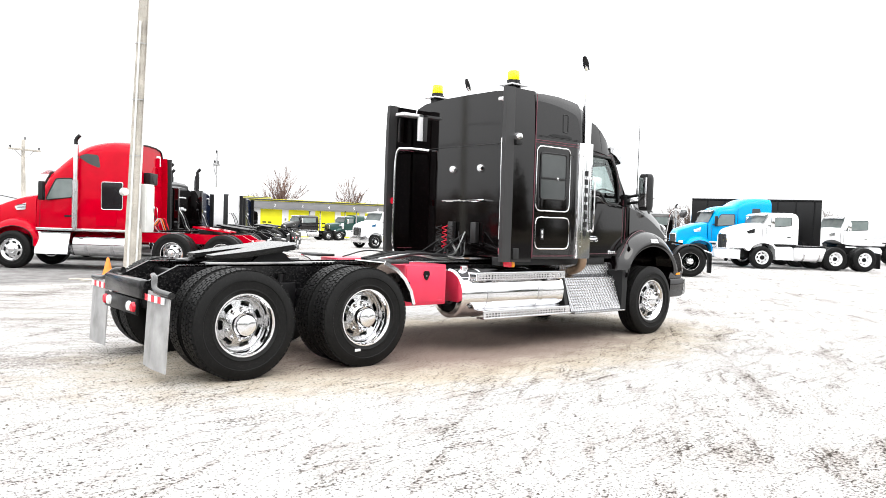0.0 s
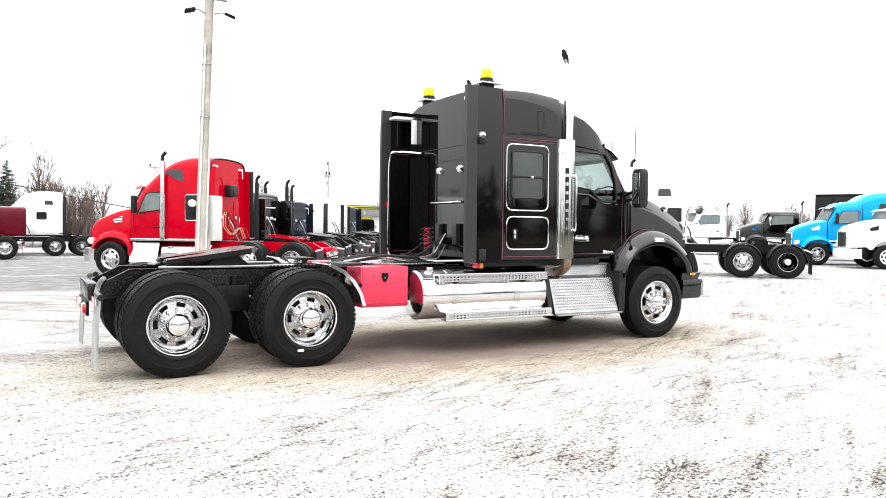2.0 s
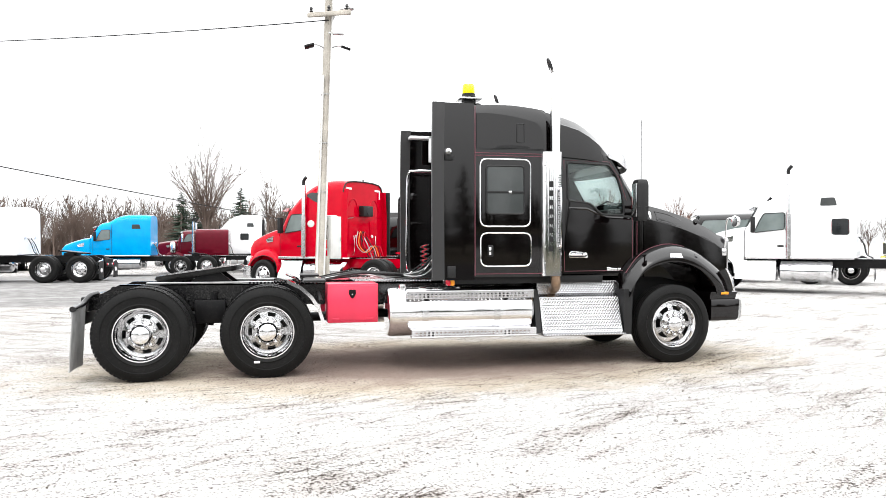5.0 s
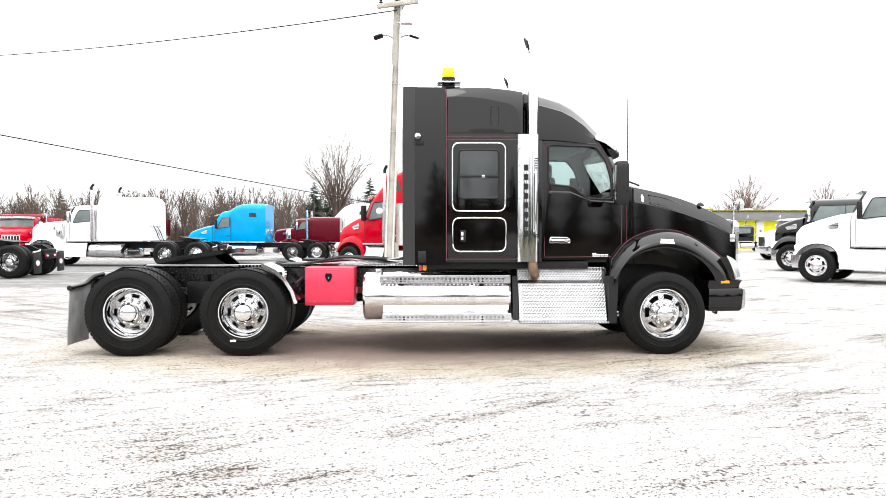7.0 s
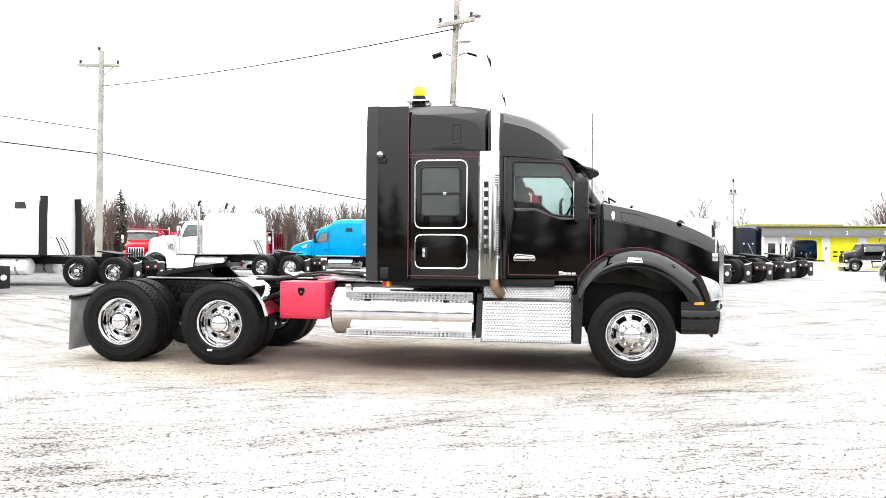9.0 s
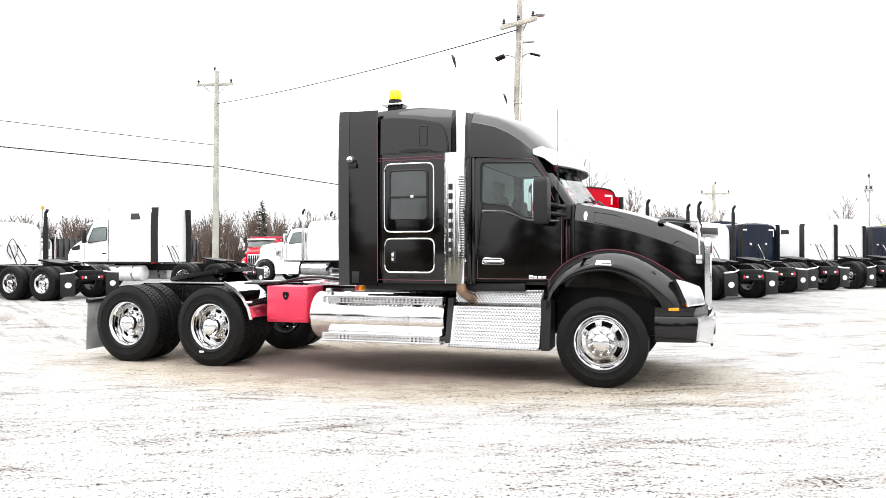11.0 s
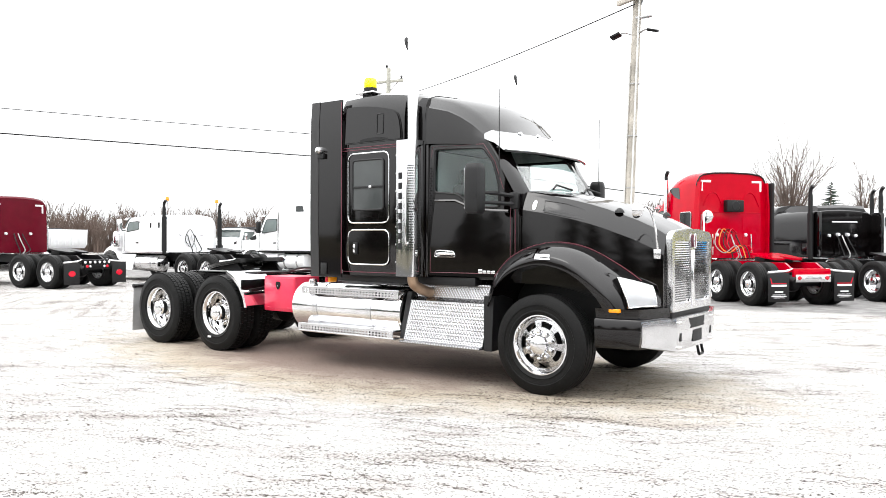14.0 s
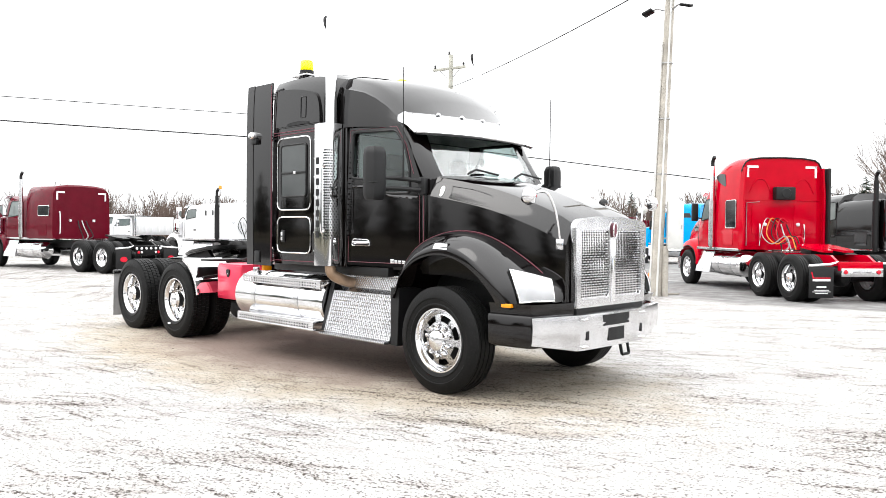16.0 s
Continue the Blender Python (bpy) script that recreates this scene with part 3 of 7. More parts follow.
def black_tractor():
    T = thing("semi_truck", pose(0, 0, 0), "glossy black semi tractor with sleeper, chrome tanks and red toolbox", "truck")
    S = 1.21
    # frame
    for s in (-1, 1):
        bm = BM()
        prof = [(-1.42, 0.86), (-1.05, 1.05), (6.5, 1.03), (6.5, 0.78), (-0.9, 0.78), (-1.3, 0.74)]
        plate(bm, prof, [], s * 0.43 - 0.02, 0.04)
        plate(bm, [(-1.05, 1.05), (6.5, 1.03), (6.5, 1.015), (-1.05, 1.035)], [], s * 0.43 - (0.02 if s < 0 else 0.07), 0.09)
        for k in range(22):
            lathe(bm, [(0.0, -0.02), (0.017, -0.018), (0.02, 0.012)], 8, "y", (-0.8 + k * 0.13, s * 0.45, 0.86 + 0.1 * (k % 2)))
        part("frame_rail", bm, FRAMEP, T)
    for x in (-0.95, 0.0, 1.2, 2.4, 3.6):
        part("cross_member", box(BM(), x - 0.05, x + 0.05, -0.41, 0.41, 0.8, 0.98, 0.01), CHASSIS, T)
    bm = box(BM(), -1.46, -1.36, -0.56, 0.56, 0.74, 0.92, 0.02)
    part("rear_cross_member", bm, FRAMEP, T)
    bm = box(BM(), -1.47, -1.44, -0.5, 0.5, 0.58, 0.73, 0.008)
    panel = part("rear_lamp_panel", bm, CHASSIS, T)
    for y, mt in ((-0.44, REDLENS), (-0.32, LENS), (0.44, REDLENS), (0.32, LENS)):
        bm = lathe(BM(), [(0.0, -1.505), (0.04, -1.5), (0.05, -1.485), (0.05, -1.465)], 18, "x", (0, y, 0.655))
        part("tail_lamp", bm, mt, panel)
    # mud flaps on bent arms
    for s in (-1, 1):
        bm = BM()
        tube(bm, bend([(-1.3, s * 0.46, 0.95), (-1.34, s * 0.62, 0.93), (-1.39, s * 0.8, 0.845), (-1.39, s * 1.2, 0.825)]), 0.033, 10)
        part("flap_arm", bm, FRAMEP, T)
        bm = BM()
        rings = []
        for z in (0.83, 0.7, 0.5, 0.3, 0.13):
            o = 0.05 * (0.83 - z)
            rings.append([(-1.4 - o, s * 0.62, z), (-1.4 - o - 0.02, s * 0.9, z), (-1.4 - o, s * 1.19, z), (-1.388 - o, s * 1.19, z), (-1.408 - o, s * 0.9, z), (-1.388 - o, s * 0.62, z)])
        ring_faces(bm, rings)
        flap = part("mud_flap", bm, FLAP, T, "worn grey rubber mud flap")
        for k in range(6):
            bm = box(BM(), -1.43, -1.424, s * (0.66 + 0.085 * k) - 0.04, s * (0.66 + 0.085 * k) + 0.04, 0.74, 0.8)
            part("reflector_strip", bm, REDLENS if k % 2 == 0 else WHITE, flap)
    # suspension bits between the drive axles
    for s in (-1, 1):
        for x in (-0.95, 0.38):
            bm = lathe(BM(), [(0.0, 0.52), (0.13, 0.53), (0.15, 0.6), (0.13, 0.66), (0.15, 0.72), (0.12, 0.78), (0, 0.79)], 16, "z", (x, s * 0.5, 0))
            part("air_spring", bm, CHASSIS, T)
        bm = BM()
        tube(bm, [(0.0, s * 0.52, 0.55), (0.05, s * 0.5, 0.95)], 0.035, 8)
        tube(bm, [(-0.69, s * 0.55, 0.62), (-0.05, s * 0.55, 0.72)], 0.03, 8)
        box(bm, -0.18, 0.18, s * 0.56 - 0.03, s * 0.56 + 0.03, 0.58, 0.86, 0.01)
        part("torque_arm", bm, CHASSIS, T)
        bm = BM()
        lathe(bm, [(0, 0), (0.085, 0.005), (0.09, 0.05), (0.085, 0.16), (0.06, 0.19), (0, 0.19)], 16, "x", (0.12, s * 0.33, 0.64))
        part("brake_chamber", bm, CHASSIS, T)
    drive_wheels(T, (-0.686, 0.686), 0.525, True)
    part("tyre_sticker", box(BM(), 0.535, 0.6, -1.243, -1.231, 0.178, 0.203, 0.002), WHITE, T)
    for s in (-1, 1):
        wheel(T, 5.803, s * 1.058, 0.502, True, s, True)
    bm = BM()
    tube(bm, [(5.803, -0.9, 0.45), (5.803, -0.6, 0.42), (5.803, 0.6, 0.42), (5.803, 0.9, 0.45)], 0.055, 10)
    part("front_axle", bm, CHASSIS, T)
    # fifth wheel
    fw = part("fifth_wheel", BM(), CHASSIS, T)
    bm = BM()
    top = [(-0.62, 0.36), (-0.62, 0.14), (-0.18, 0.05), (-0.12, 0.0), (-0.18, -0.05), (-0.62, -0.14), (-0.62, -0.36), (-0.25, -0.48), (0.3, -0.46), (0.42, -0.3), (0.42, 0.3), (0.3, 0.46), (-0.25, 0.48)]
    plate(bm, top, [], 0, 0.06, "z")
    bmesh.ops.bevel(bm, geom=[e for e in bm.edges if e.is_manifold and e.calc_face_angle(0) > 0.9], offset=0.018, segments=2, affect="EDGES")
    tip = pose(-0.05, 0, 1.165, 0, -8, 0)
    bmesh.ops.transform(bm, matrix=tip, verts=bm.verts[:])
    fw.data = finish(bm, "fifth_wheel", GREASE)
    for s in (-1, 1):
        bm = BM()
        plate(bm, [(-0.3, 1.03), (0.3, 1.03), (0.1, 1.19), (-0.1, 1.19)], [], s * 0.36 - 0.03, 0.06)
        part("pedestal", bm, CHASSIS, fw)
        bm = BM()
        plate(bm, [(-0.72, 1.06), (-0.2, 1.2), (-0.16, 1.12), (-0.5, 1.05)], [], s * 0.25 - 0.08, 0.16)
        part("ramp", bm, CHASSIS, fw)
    part("mounting_rail", box(BM(), -0.75, 0.75, -0.46, -0.38, 1.05, 1.075, 0.005), DULL, fw)
    part("mounting_rail", box(BM(), -0.75, 0.75, 0.38, 0.46, 1.05, 1.075, 0.005), DULL, fw)
    bm = BM()
    for k in range(18):
        box(bm, 0.45 + k * 0.045, 0.475 + k * 0.045, -0.47, -0.4, 1.045, 1.07)
    part("slide_rack", bm, CHASSIS, fw)
    # quarter fenders ahead of the drive wheels
    for s in (-1, 1):
        bm = BM()
        rings = []
        for a in (12, 24, 36, 48, 60, 72):
            r0, r1 = 0.6, 0.612
            c0, s0 = math.cos(radians(a)), math.sin(radians(a))
            rings.append([(0.72 + r0 * c0, s * 0.62, 0.53 + r0 * s0), (0.72 + r1 * c0, s * 0.62, 0.53 + r1 * s0), (0.72 + r1 * c0, s * 1.2, 0.53 + r1 * s0), (0.72 + r0 * c0, s * 1.2, 0.53 + r0 * s0)])
        ring_faces(bm, rings)
        qf = part("quarter_fender", bm, CHROME, T)
        bm = BM()
        rings = []
        for a in (10, 25, 40, 55, 72):
            c0, s0 = math.cos(radians(a)), math.sin(radians(a))
            rings.append([(0.72 + r * c0, s * y, 0.53 + r * s0) for r, y in ((0.585, 1.2), (0.625, 1.2), (0.625, 1.215), (0.585, 1.215))])
        ring_faces(bm, rings)
        part("chrome_edge", bm, CHROME, qf)
        bm = box(BM(), 1.1, 1.36, s * 0.8 - 0.25, s * 0.8 + 0.25, 1.08, 1.11, 0.008)
        part("top_plate", bm, PLASTIC, qf)
        bm = BM()
        tube(bm, [(1.3, s * 0.45, 0.92), (1.3, s * 1.12, 0.86)], 0.025, 8)
        part("fender_bracket", bm, CHASSIS, qf)
    # red tool boxes
    for s in (-1, 1):
        bm = box(BM(), 1.382, 1.995, min(s * 0.5, s * 0.945), max(s * 0.5, s * 0.945), 0.585, 1.06, 0.015)
        tb = part("tool_box", bm, REDBOX, T, "red painted steel toolbox")
        bm = box(BM(), 1.4, 1.978, s * 0.95 - 0.006, s * 0.95 + 0.006, 0.615, 1.035, 0.004)
        part("box_door", bm, REDBOX, tb)
        bm = plate(BM(), [(1.68 + 0.045 * u, 0.935 + 0.055 * v) for u, v in ((-0.9, 0.8), (-0.4, 1), (0, 0.85), (0.4, 1), (0.9, 0.8), (0.95, 0.1), (0.5, -0.7), (0, -1), (-0.5, -0.7), (-0.95, 0.1))], [], s * 0.957, s * 0.012)
        lt = part("latch", bm, CHASSIS, tb)
        bm = lathe(BM(), [(0, s * 0.97), (0.016, s * 0.968), (0.018, s * 0.958)], 12, "y", (1.68, 0, 0.93))
        part("lock", bm, DULL, lt)
        for x in (1.48, 1.89):
            part("hinge", box(BM(), x - 0.04, x + 0.04, s * 0.95 - 0.01, s * 0.95 + 0.01, 0.625, 0.645, 0.003), REDBOX, tb)
    # fuel tanks with straps and step plates
    for s in (-1, 1):
        cy, cz, r = s * 0.83, 0.7, 0.3
        bm = lathe(BM(), [(0.0, 2.11), (0.22, 2.105), (0.28, 2.115), (r, 2.14), (r, 3.9), (0.28, 3.925), (0.2, 3.935), (0, 3.935)], 48, "x", (0, cy, cz))
        tk = part("fuel_tank", bm, CHROME, T, "polished aluminium fuel tank with steps")
        for x in (2.55, 3.45):
            bm = lathe(BM(), [(r + 0.001, x - 0.04), (r + 0.008, x - 0.04), (r + 0.008, x + 0.04), (r + 0.001, x + 0.04)], 40, "x", (0, cy, cz), close=True)
            part("tank_strap", bm, STEEL, tk)
        bm = lathe(BM(), [(0, 1.045), (0.05, 1.04), (0.055, 1.0), (0.05, 0.96)], 16, "z", (2.3, cy + s * 0.08, 0))
        part("filler_cap", bm, STEEL, tk)
        for z, yy, d, x0, x1 in ((0.955, s * 1.02, 0.2, 2.32, 3.92), (0.5, s * 1.12, 0.2, 2.36, 3.92)):
            bm = box(BM(), x0, x1, min(yy - d / 2, yy + d / 2), max(yy - d / 2, yy + d / 2), z - 0.012, z + 0.012, 0.004)
            st = part("step_plate", bm, STEEL, tk)
            bm = BM()
            yo = yy + s * d / 2
            hs = [[(x0 + 0.06 + k * 0.05 + 0.015 * math.cos(a * math.pi / 3), z - 0.045 + 0.015 * (i * 2 - 1) + 0.011 * math.sin(a * math.pi / 3)) for a in range(6)] for k in range(int((x1 - x0 - 0.08) / 0.05)) for i in range(2)]
            plate(bm, [(x0, z + 0.002), (x1, z + 0.002), (x1, z - 0.085), (x0, z - 0.085)], hs[::2] + [[(u + 0.0, v) for u, v in h] for h in hs[1::2]], yo, s * 0.008)
            part("perforated_edge", bm, STEEL, st)
            for x in (x0 + 0.25, x1 - 0.35):
                part("step_bracket", box(BM(), x - 0.025, x + 0.025, min(cy + s * 0.2, yo), max(cy + s * 0.2, yo), z - 0.1, z - 0.012, 0.004), CHASSIS, st)
        bm = box(BM(), 2.36, 3.94, min(s * 1.1, s * 1.24), max(s * 1.1, s * 1.24), 0.405, 0.425, 0.004)
        part("lower_tread", bm, STEEL, tk)
    # tread-plate steps below the doors
    for s in (-1, 1):
        bm = BM()
        prof = [(0.6, 1.04), (0.92, 1.03), (0.94, 0.9), (1.02, 0.86), (1.16, 0.42), (1.21, 0.41), (1.21, 0.385), (0.6, 0.385)]
        ring_faces(bm, [[(x, s * y, z) for y, z in prof] for x in (4.03, 5.1)])
        bx = part("step_box", bm, TREAD, T, "bright diamond tread-plate step box")
        bm = BM()
        n = Vector((0, s * (0.86 - 0.42), 1.16 - 1.02)).normalized()
        for i in range(11):
            for k in range(30):
                x = 4.08 + k * 0.034 + (0.017 if i % 2 else 0)
                t = 0.06 + i * 0.085
                y, z = 1.02 + 0.14 * t, 0.86 - 0.44 * t
                a = radians(35 if (i + k) % 2 else -35)
                d = Vector((math.cos(a) * 0.02, 0, 0)) + Vector((0, s * 0.3, -0.95)) * math.sin(a) * 0.02
                e = Vector((-math.sin(a) * 0.008, 0, 0)) + Vector((0, s * 0.3, -0.95)) * math.cos(a) * 0.008
                p = Vector((x, s * y, z))
                vs = [bm.verts.new(p + q) for q in (d, e, -d, -e)]
                tp = bm.verts.new(p + Vector((0, s * 0.009, 0.003)))
                for q in range(4):
                    bm.faces.new((vs[q], vs[(q + 1) % 4], tp))
        tagged(part("raised_tread", bm, TREAD, bx), kind="stuff")
        for z, y0, y1 in ((1.045, 0.62, 0.94), (0.4, 1.1, 1.24)):
            bm = box(BM(), 4.02, 5.11, min(s * y0, s * y1), max(s * y0, s * y1), z - 0.012, z + 0.014, 0.005)
            part("step_tread", bm, TREAD, bx)
        bm = BM()
        ring_faces(bm, [[(x, s * y, z) for y, z in ((0.5, 0.95), (1.0, 0.95), (1.14, 0.42), (0.5, 0.42))] for x in (3.955, 4.02)])
        part("end_bracket", bm, PLASTIC, bx)
    # deck plate and hoses behind the cab
    part("deck_plate", box(BM(), 1.75, 2.75, -0.5, 0.5, 1.055, 1.075, 0.004), TREAD, T)
    rnd = random.Random(4)
    for k in range(15):
        y0 = rnd.uniform(-0.6, 0.35)
        pts = [(2.9, rnd.uniform(-0.3, 0.4), 1.3 + rnd.uniform(-0.1, 0.15)), (2.6, y0 + rnd.uniform(-0.2, 0.2), 1.12 + rnd.uniform(0, 0.05)), (2.2, y0 + rnd.uniform(-0.25, 0.25), 1.1 + rnd.uniform(0, 0.06)), (1.8, y0 + rnd.uniform(-0.2, 0.2), 1.12 + rnd.uniform(0, 0.05)), (1.35, y0 + rnd.uniform(-0.1, 0.1), 1.09)]
        part("hose", tube(BM(), bend(pts, 5), 0.009 + 0.006 * (k % 2), 6), CABLE if k % 5 else DULL, T)
    for k in range(3):
        bm = BM()
        c = [(2.75 + 0.035 * math.cos(a * 0.8), -0.1 + 0.12 * k + 0.035 * math.sin(a * 0.8), 1.15 + a * 0.008) for a in range(48)]
        tube(bm, c, 0.007, 5)
        part("coiled_air_line", bm, (CABLE, REDLENS, CABLE)[k], T)
    # sleeper shell
    bm = BM()
    secs = []
    for x, k in ((3.08, 0.99), (3.13, 1.0), (3.4, 1.0), (3.65, 1.0), (3.9, 1.0), (4.06, 0.995), (4.09, 0.93), (4.27, 0.905)):
        zr = roof_z(x)
        secs.append((x, [(1.18 * k, 1.13), (S * k, 1.35), (S * k, 2.0), (1.207 * k, 2.62), (1.204 * k, 2.66), (1.2 * k, 2.95), (1.175 * k, zr - 0.1), (1.13 * k, zr - 0.02), (0.95 * k, zr + 0.035), (0.5, zr + 0.065), (0, zr + 0.07)]))
    half_loft(bm, secs)
    body = part("sleeper_body", bm, BLACK, T, "glossy black sleeper body", 30)
    # cab roof fairing
    bm = BM()
    secs = []
    for x in (4.27, 4.4, 4.55, 4.7, 4.85, 5.0, 5.12, 5.22):
        zr = roof_z(x)
        f = (x - 4.27) / 0.95
        w = cab_y(x) + 0.005 - 0.1 * f ** 3
        z0 = 2.63 - 0.1 * f * f
        zc = max(zr - 0.13 + 0.04 * f, z0 + 0.01)
        crown = 0.06 + 0.17 * f - 0.32 * max(0, f - 0.7)
        secs.append(([x, x, x, x, x, x, x + 0.01 * f, x + 0.02 * f, x + 0.03 * f], [(w, z0), (w - 0.004, z0 + (zc - z0) * 0.5), (w - 0.02, zc), (w - 0.05, zc + 0.02), (w - 0.12, max(zr - 0.015, zc + 0.03)), (w - 0.2, zr + 0.02 + 0.03 * f), (0.5, zr + crown * 0.75), (0.25, zr + crown * 0.95), (0, zr + crown)]))
    half_loft(bm, secs)
    roof = part("roof_fairing", bm, BLACK, T, "", 30)
    for y in (-0.62, -0.31, 0, 0.31, 0.62):
        bm = lathe(BM(), [(0.0, 0.026), (0.014, 0.024), (0.026, 0.01), (0.03, 0.0)], 14, "z", (5.13 + 0.17 * (1 - y * y), y, 2.72))
        part("marker_lamp", bm, LENS, roof)
    # recessed grille slot and vent door on the sleeper side
    for s in (-1, 1):
        win_o = rounded([(3.207, 1.75), (3.846, 1.75), (3.846, 2.572), (3.207, 2.572)], 0.09)
        bm = outline(BM(), [(x, s * (S + 0.004), z) for x, z in win_o], 0.0085)
        part("chrome_trim", bm, CHROME, body)
        pane = rounded([(3.285, 1.905), (3.765, 1.905), (3.765, 2.49), (3.285, 2.49)], 0.05)
        bm = outline(BM(), [(x, s * (S + 0.003), z) for x, z in pane], 0.013)
        wf = part("window_frame", bm, PLASTIC, body)
        part("window_pane", plate(BM(), pane, [], s * (S - 0.001), s * 0.008), GREYGL, wf)
        part("window_bar", box(BM(), 3.285, 3.765, min(s * S, s * (S + 0.02)), max(s * S, s * (S + 0.02)), 2.158, 2.183, 0.004), PLASTIC, wf)
        part("window_latch", box(BM(), 3.56, 3.6, min(s * S, s * (S + 0.035)), max(s * S, s * (S + 0.035)), 2.155, 2.185, 0.004), CHROME, wf)
        door_o = rounded([(3.212, 1.262), (3.853, 1.262), (3.853, 1.668), (3.212, 1.668)], 0.09)
        bm = plate(BM(), door_o, [], s * (S - 0.004), s * 0.01)
        bd = part("baggage_door", bm, BLACK, body)
        part("chrome_trim", outline(BM(), [(x, s * (S + 0.008), z) for x, z in door_o], 0.0085), CHROME, bd)
        bm = box(BM(), 3.3, 3.37, min(s * S, s * (S + 0.022)), max(s * S, s * (S + 0.022)), 1.38, 1.52, 0.008)
        part("latch_plate", bm, PLASTIC, bd)
        bm = box(BM(), 3.31, 3.34, min(s * S, s * (S + 0.032)), max(s * S, s * (S + 0.032)), 1.4, 1.5, 0.006)
        part("latch_handle", bm, CHROME, bd)
        slot = rounded([(3.67, 2.78), (3.765, 2.78), (3.765, 3.01), (3.67, 3.01)], 0.012)
        bm = outline(BM(), [(x, s * (1.229 - (z - 2.62) * 0.03), z) for x, z in slot], 0.006)
        part("roof_vent", bm, PLASTIC, body)
        # swept raised moulding on the upper side, higher at its back
        top = bend([(3.15, 0, 3.13), (3.35, 0, 3.13), (3.6, 0, 3.105), (3.85, 0, 3.055), (3.95, 0, 3.015), (4.0, 0, 2.93), (4.025, 0, 2.8), (4.03, 0, 2.69)], 3)
        rim_o = [(p.x, p.z) for p in top] + [(3.15, 2.69)]
        bm = plate(BM(), rim_o, [], s * 1.19, s * 0.036, "y", lambda u, v: -s * 0.03 * (v - 2.66))
        bmesh.ops.bevel(bm, geom=[e for e in bm.edges if e.is_manifold and e.calc_face_angle(0) > 1.2 and (e.verts[0].co.y * s > 1.2 and e.verts[1].co.y * s > 1.2)], offset=0.012, segments=2, affect="EDGES")
        part("side_moulding", bm, BLACK, body)
        scoop = [(3.62 + 0.22 * math.cos(k * math.pi / 10), 2.715 + (0.028 if math.sin(k * math.pi / 10) > 0 else 0.012) * math.sin(k * math.pi / 10)) for k in range(20)]
        part("side_scoop", plate(BM(), scoop, [], s * 1.2, s * 0.029), CABLE, body)
        for z, y in ((2.645, 1.21), (2.615, 1.21), (1.17, 1.188)):
            part("pinstripe", box(BM(), 2.82, 4.05, s * y - 0.004, s * y + 0.004, z - 0.004, z + 0.004), PINSTRIPE, body)
        part("seam", box(BM(), 3.128, 3.137, s * (S + 0.042) - 0.003, s * (S + 0.042) + 0.003, 1.15, 3.2), PINSTRIPE, body)
        # side extenders behind the sleeper
        bm = BM()
        rings = []
        for z, y, x0 in ((1.1, 1.248, 2.64), (1.7, 1.255, 2.63), (2.6, 1.252, 2.63), (3.0, 1.248, 2.63), (3.235, 1.235, 2.635)):
            rings.append([(x0, s * y, z), (2.79, s * y, z), (3.125, s * (y - 0.006), z), (3.125, s * (y - 0.024), z), (2.79, s * (y - 0.04), z), (x0, s * (y - 0.05), z)])
        ring_faces(bm, rings)
        ext = part("side_extender", bm, BLACK, T)
        bm = BM()
        rings = []
        for z, y, x0 in ((1.1, 1.248, 2.625), (1.7, 1.255, 2.62), (2.6, 1.252, 2.62), (3.0, 1.248, 2.625), (3.24, 1.235, 2.63)):
            rings.append([(x0 - 0.015, s * (y + 0.002), z), (x0 + 0.13, s * (y + 0.006), z), (x0 + 0.13, s * (y - 0.06), z), (x0 - 0.015, s * (y - 0.06), z)])
        ring_faces(bm, rings)
        part("rubber_edge", bm, GREYPL, ext, "grey flexible edge strip")
        bm = lathe(BM(), [(0, s * 1.33), (0.035, s * 1.325), (0.048, s * 1.3), (0.048, s * 1.25)], 20, "y", (2.79, 0, 2.64))
        part("work_lamp", bm, CHROME, ext)
        part("lamp_bracket", box(BM(), 2.76, 2.86, min(s * 1.24, s * 1.29), max(s * 1.24, s * 1.29), 2.54, 2.6, 0.006), PLASTIC, ext)
        part("extender_bracket", box(BM(), 2.79, 2.89, min(s * 1.22, s * 1.262), max(s * 1.22, s * 1.262), 1.13, 1.27, 0.006), PLASTIC, ext)
        part("stay", box(BM(), 3.0, 3.08, min(s * 0.98, s * 1.02), max(s * 0.98, s * 1.02), 2.75, 3.14, 0.006), WHITE, ext)
        part("top_stay", box(BM(), 2.72, 3.08, min(s * 0.98, s * 1.19), max(s * 0.98, s * 1.19), 3.1, 3.14, 0.006), WHITE, ext)
        # grab handle on the extender's inner edge
        bm = tube(BM(), bend([(3.06, s * 0.8, 2.6), (2.8, s * 1.0, 2.62), (2.7, s * 1.1, 2.54), (2.69, s * 1.12, 1.9), (2.69, s * 1.12, 1.2), (2.78, s * 1.1, 1.1)], 5), 0.017, 8)
        part("grab_handle", bm, CHROME, ext)
    # back wall of the sleeper
    part("back_seam", box(BM(), 3.07, 3.085, -1.15, 1.15, 2.62, 2.628), GREYPL, body)
    for y in (0.26, -0.31):
        bm = lathe(BM(), [(0, 3.035), (0.04, 3.038), (0.052, 3.055), (0.055, 3.08)], 22, "x", (0, y, 2.31))
        lp = part("back_lamp", bm, CHROME, body)
        part("lens", lathe(BM(), [(0, 3.028), (0.03, 3.03), (0.038, 3.037)], 18, "x", (0, y, 2.31)), LENS, lp)
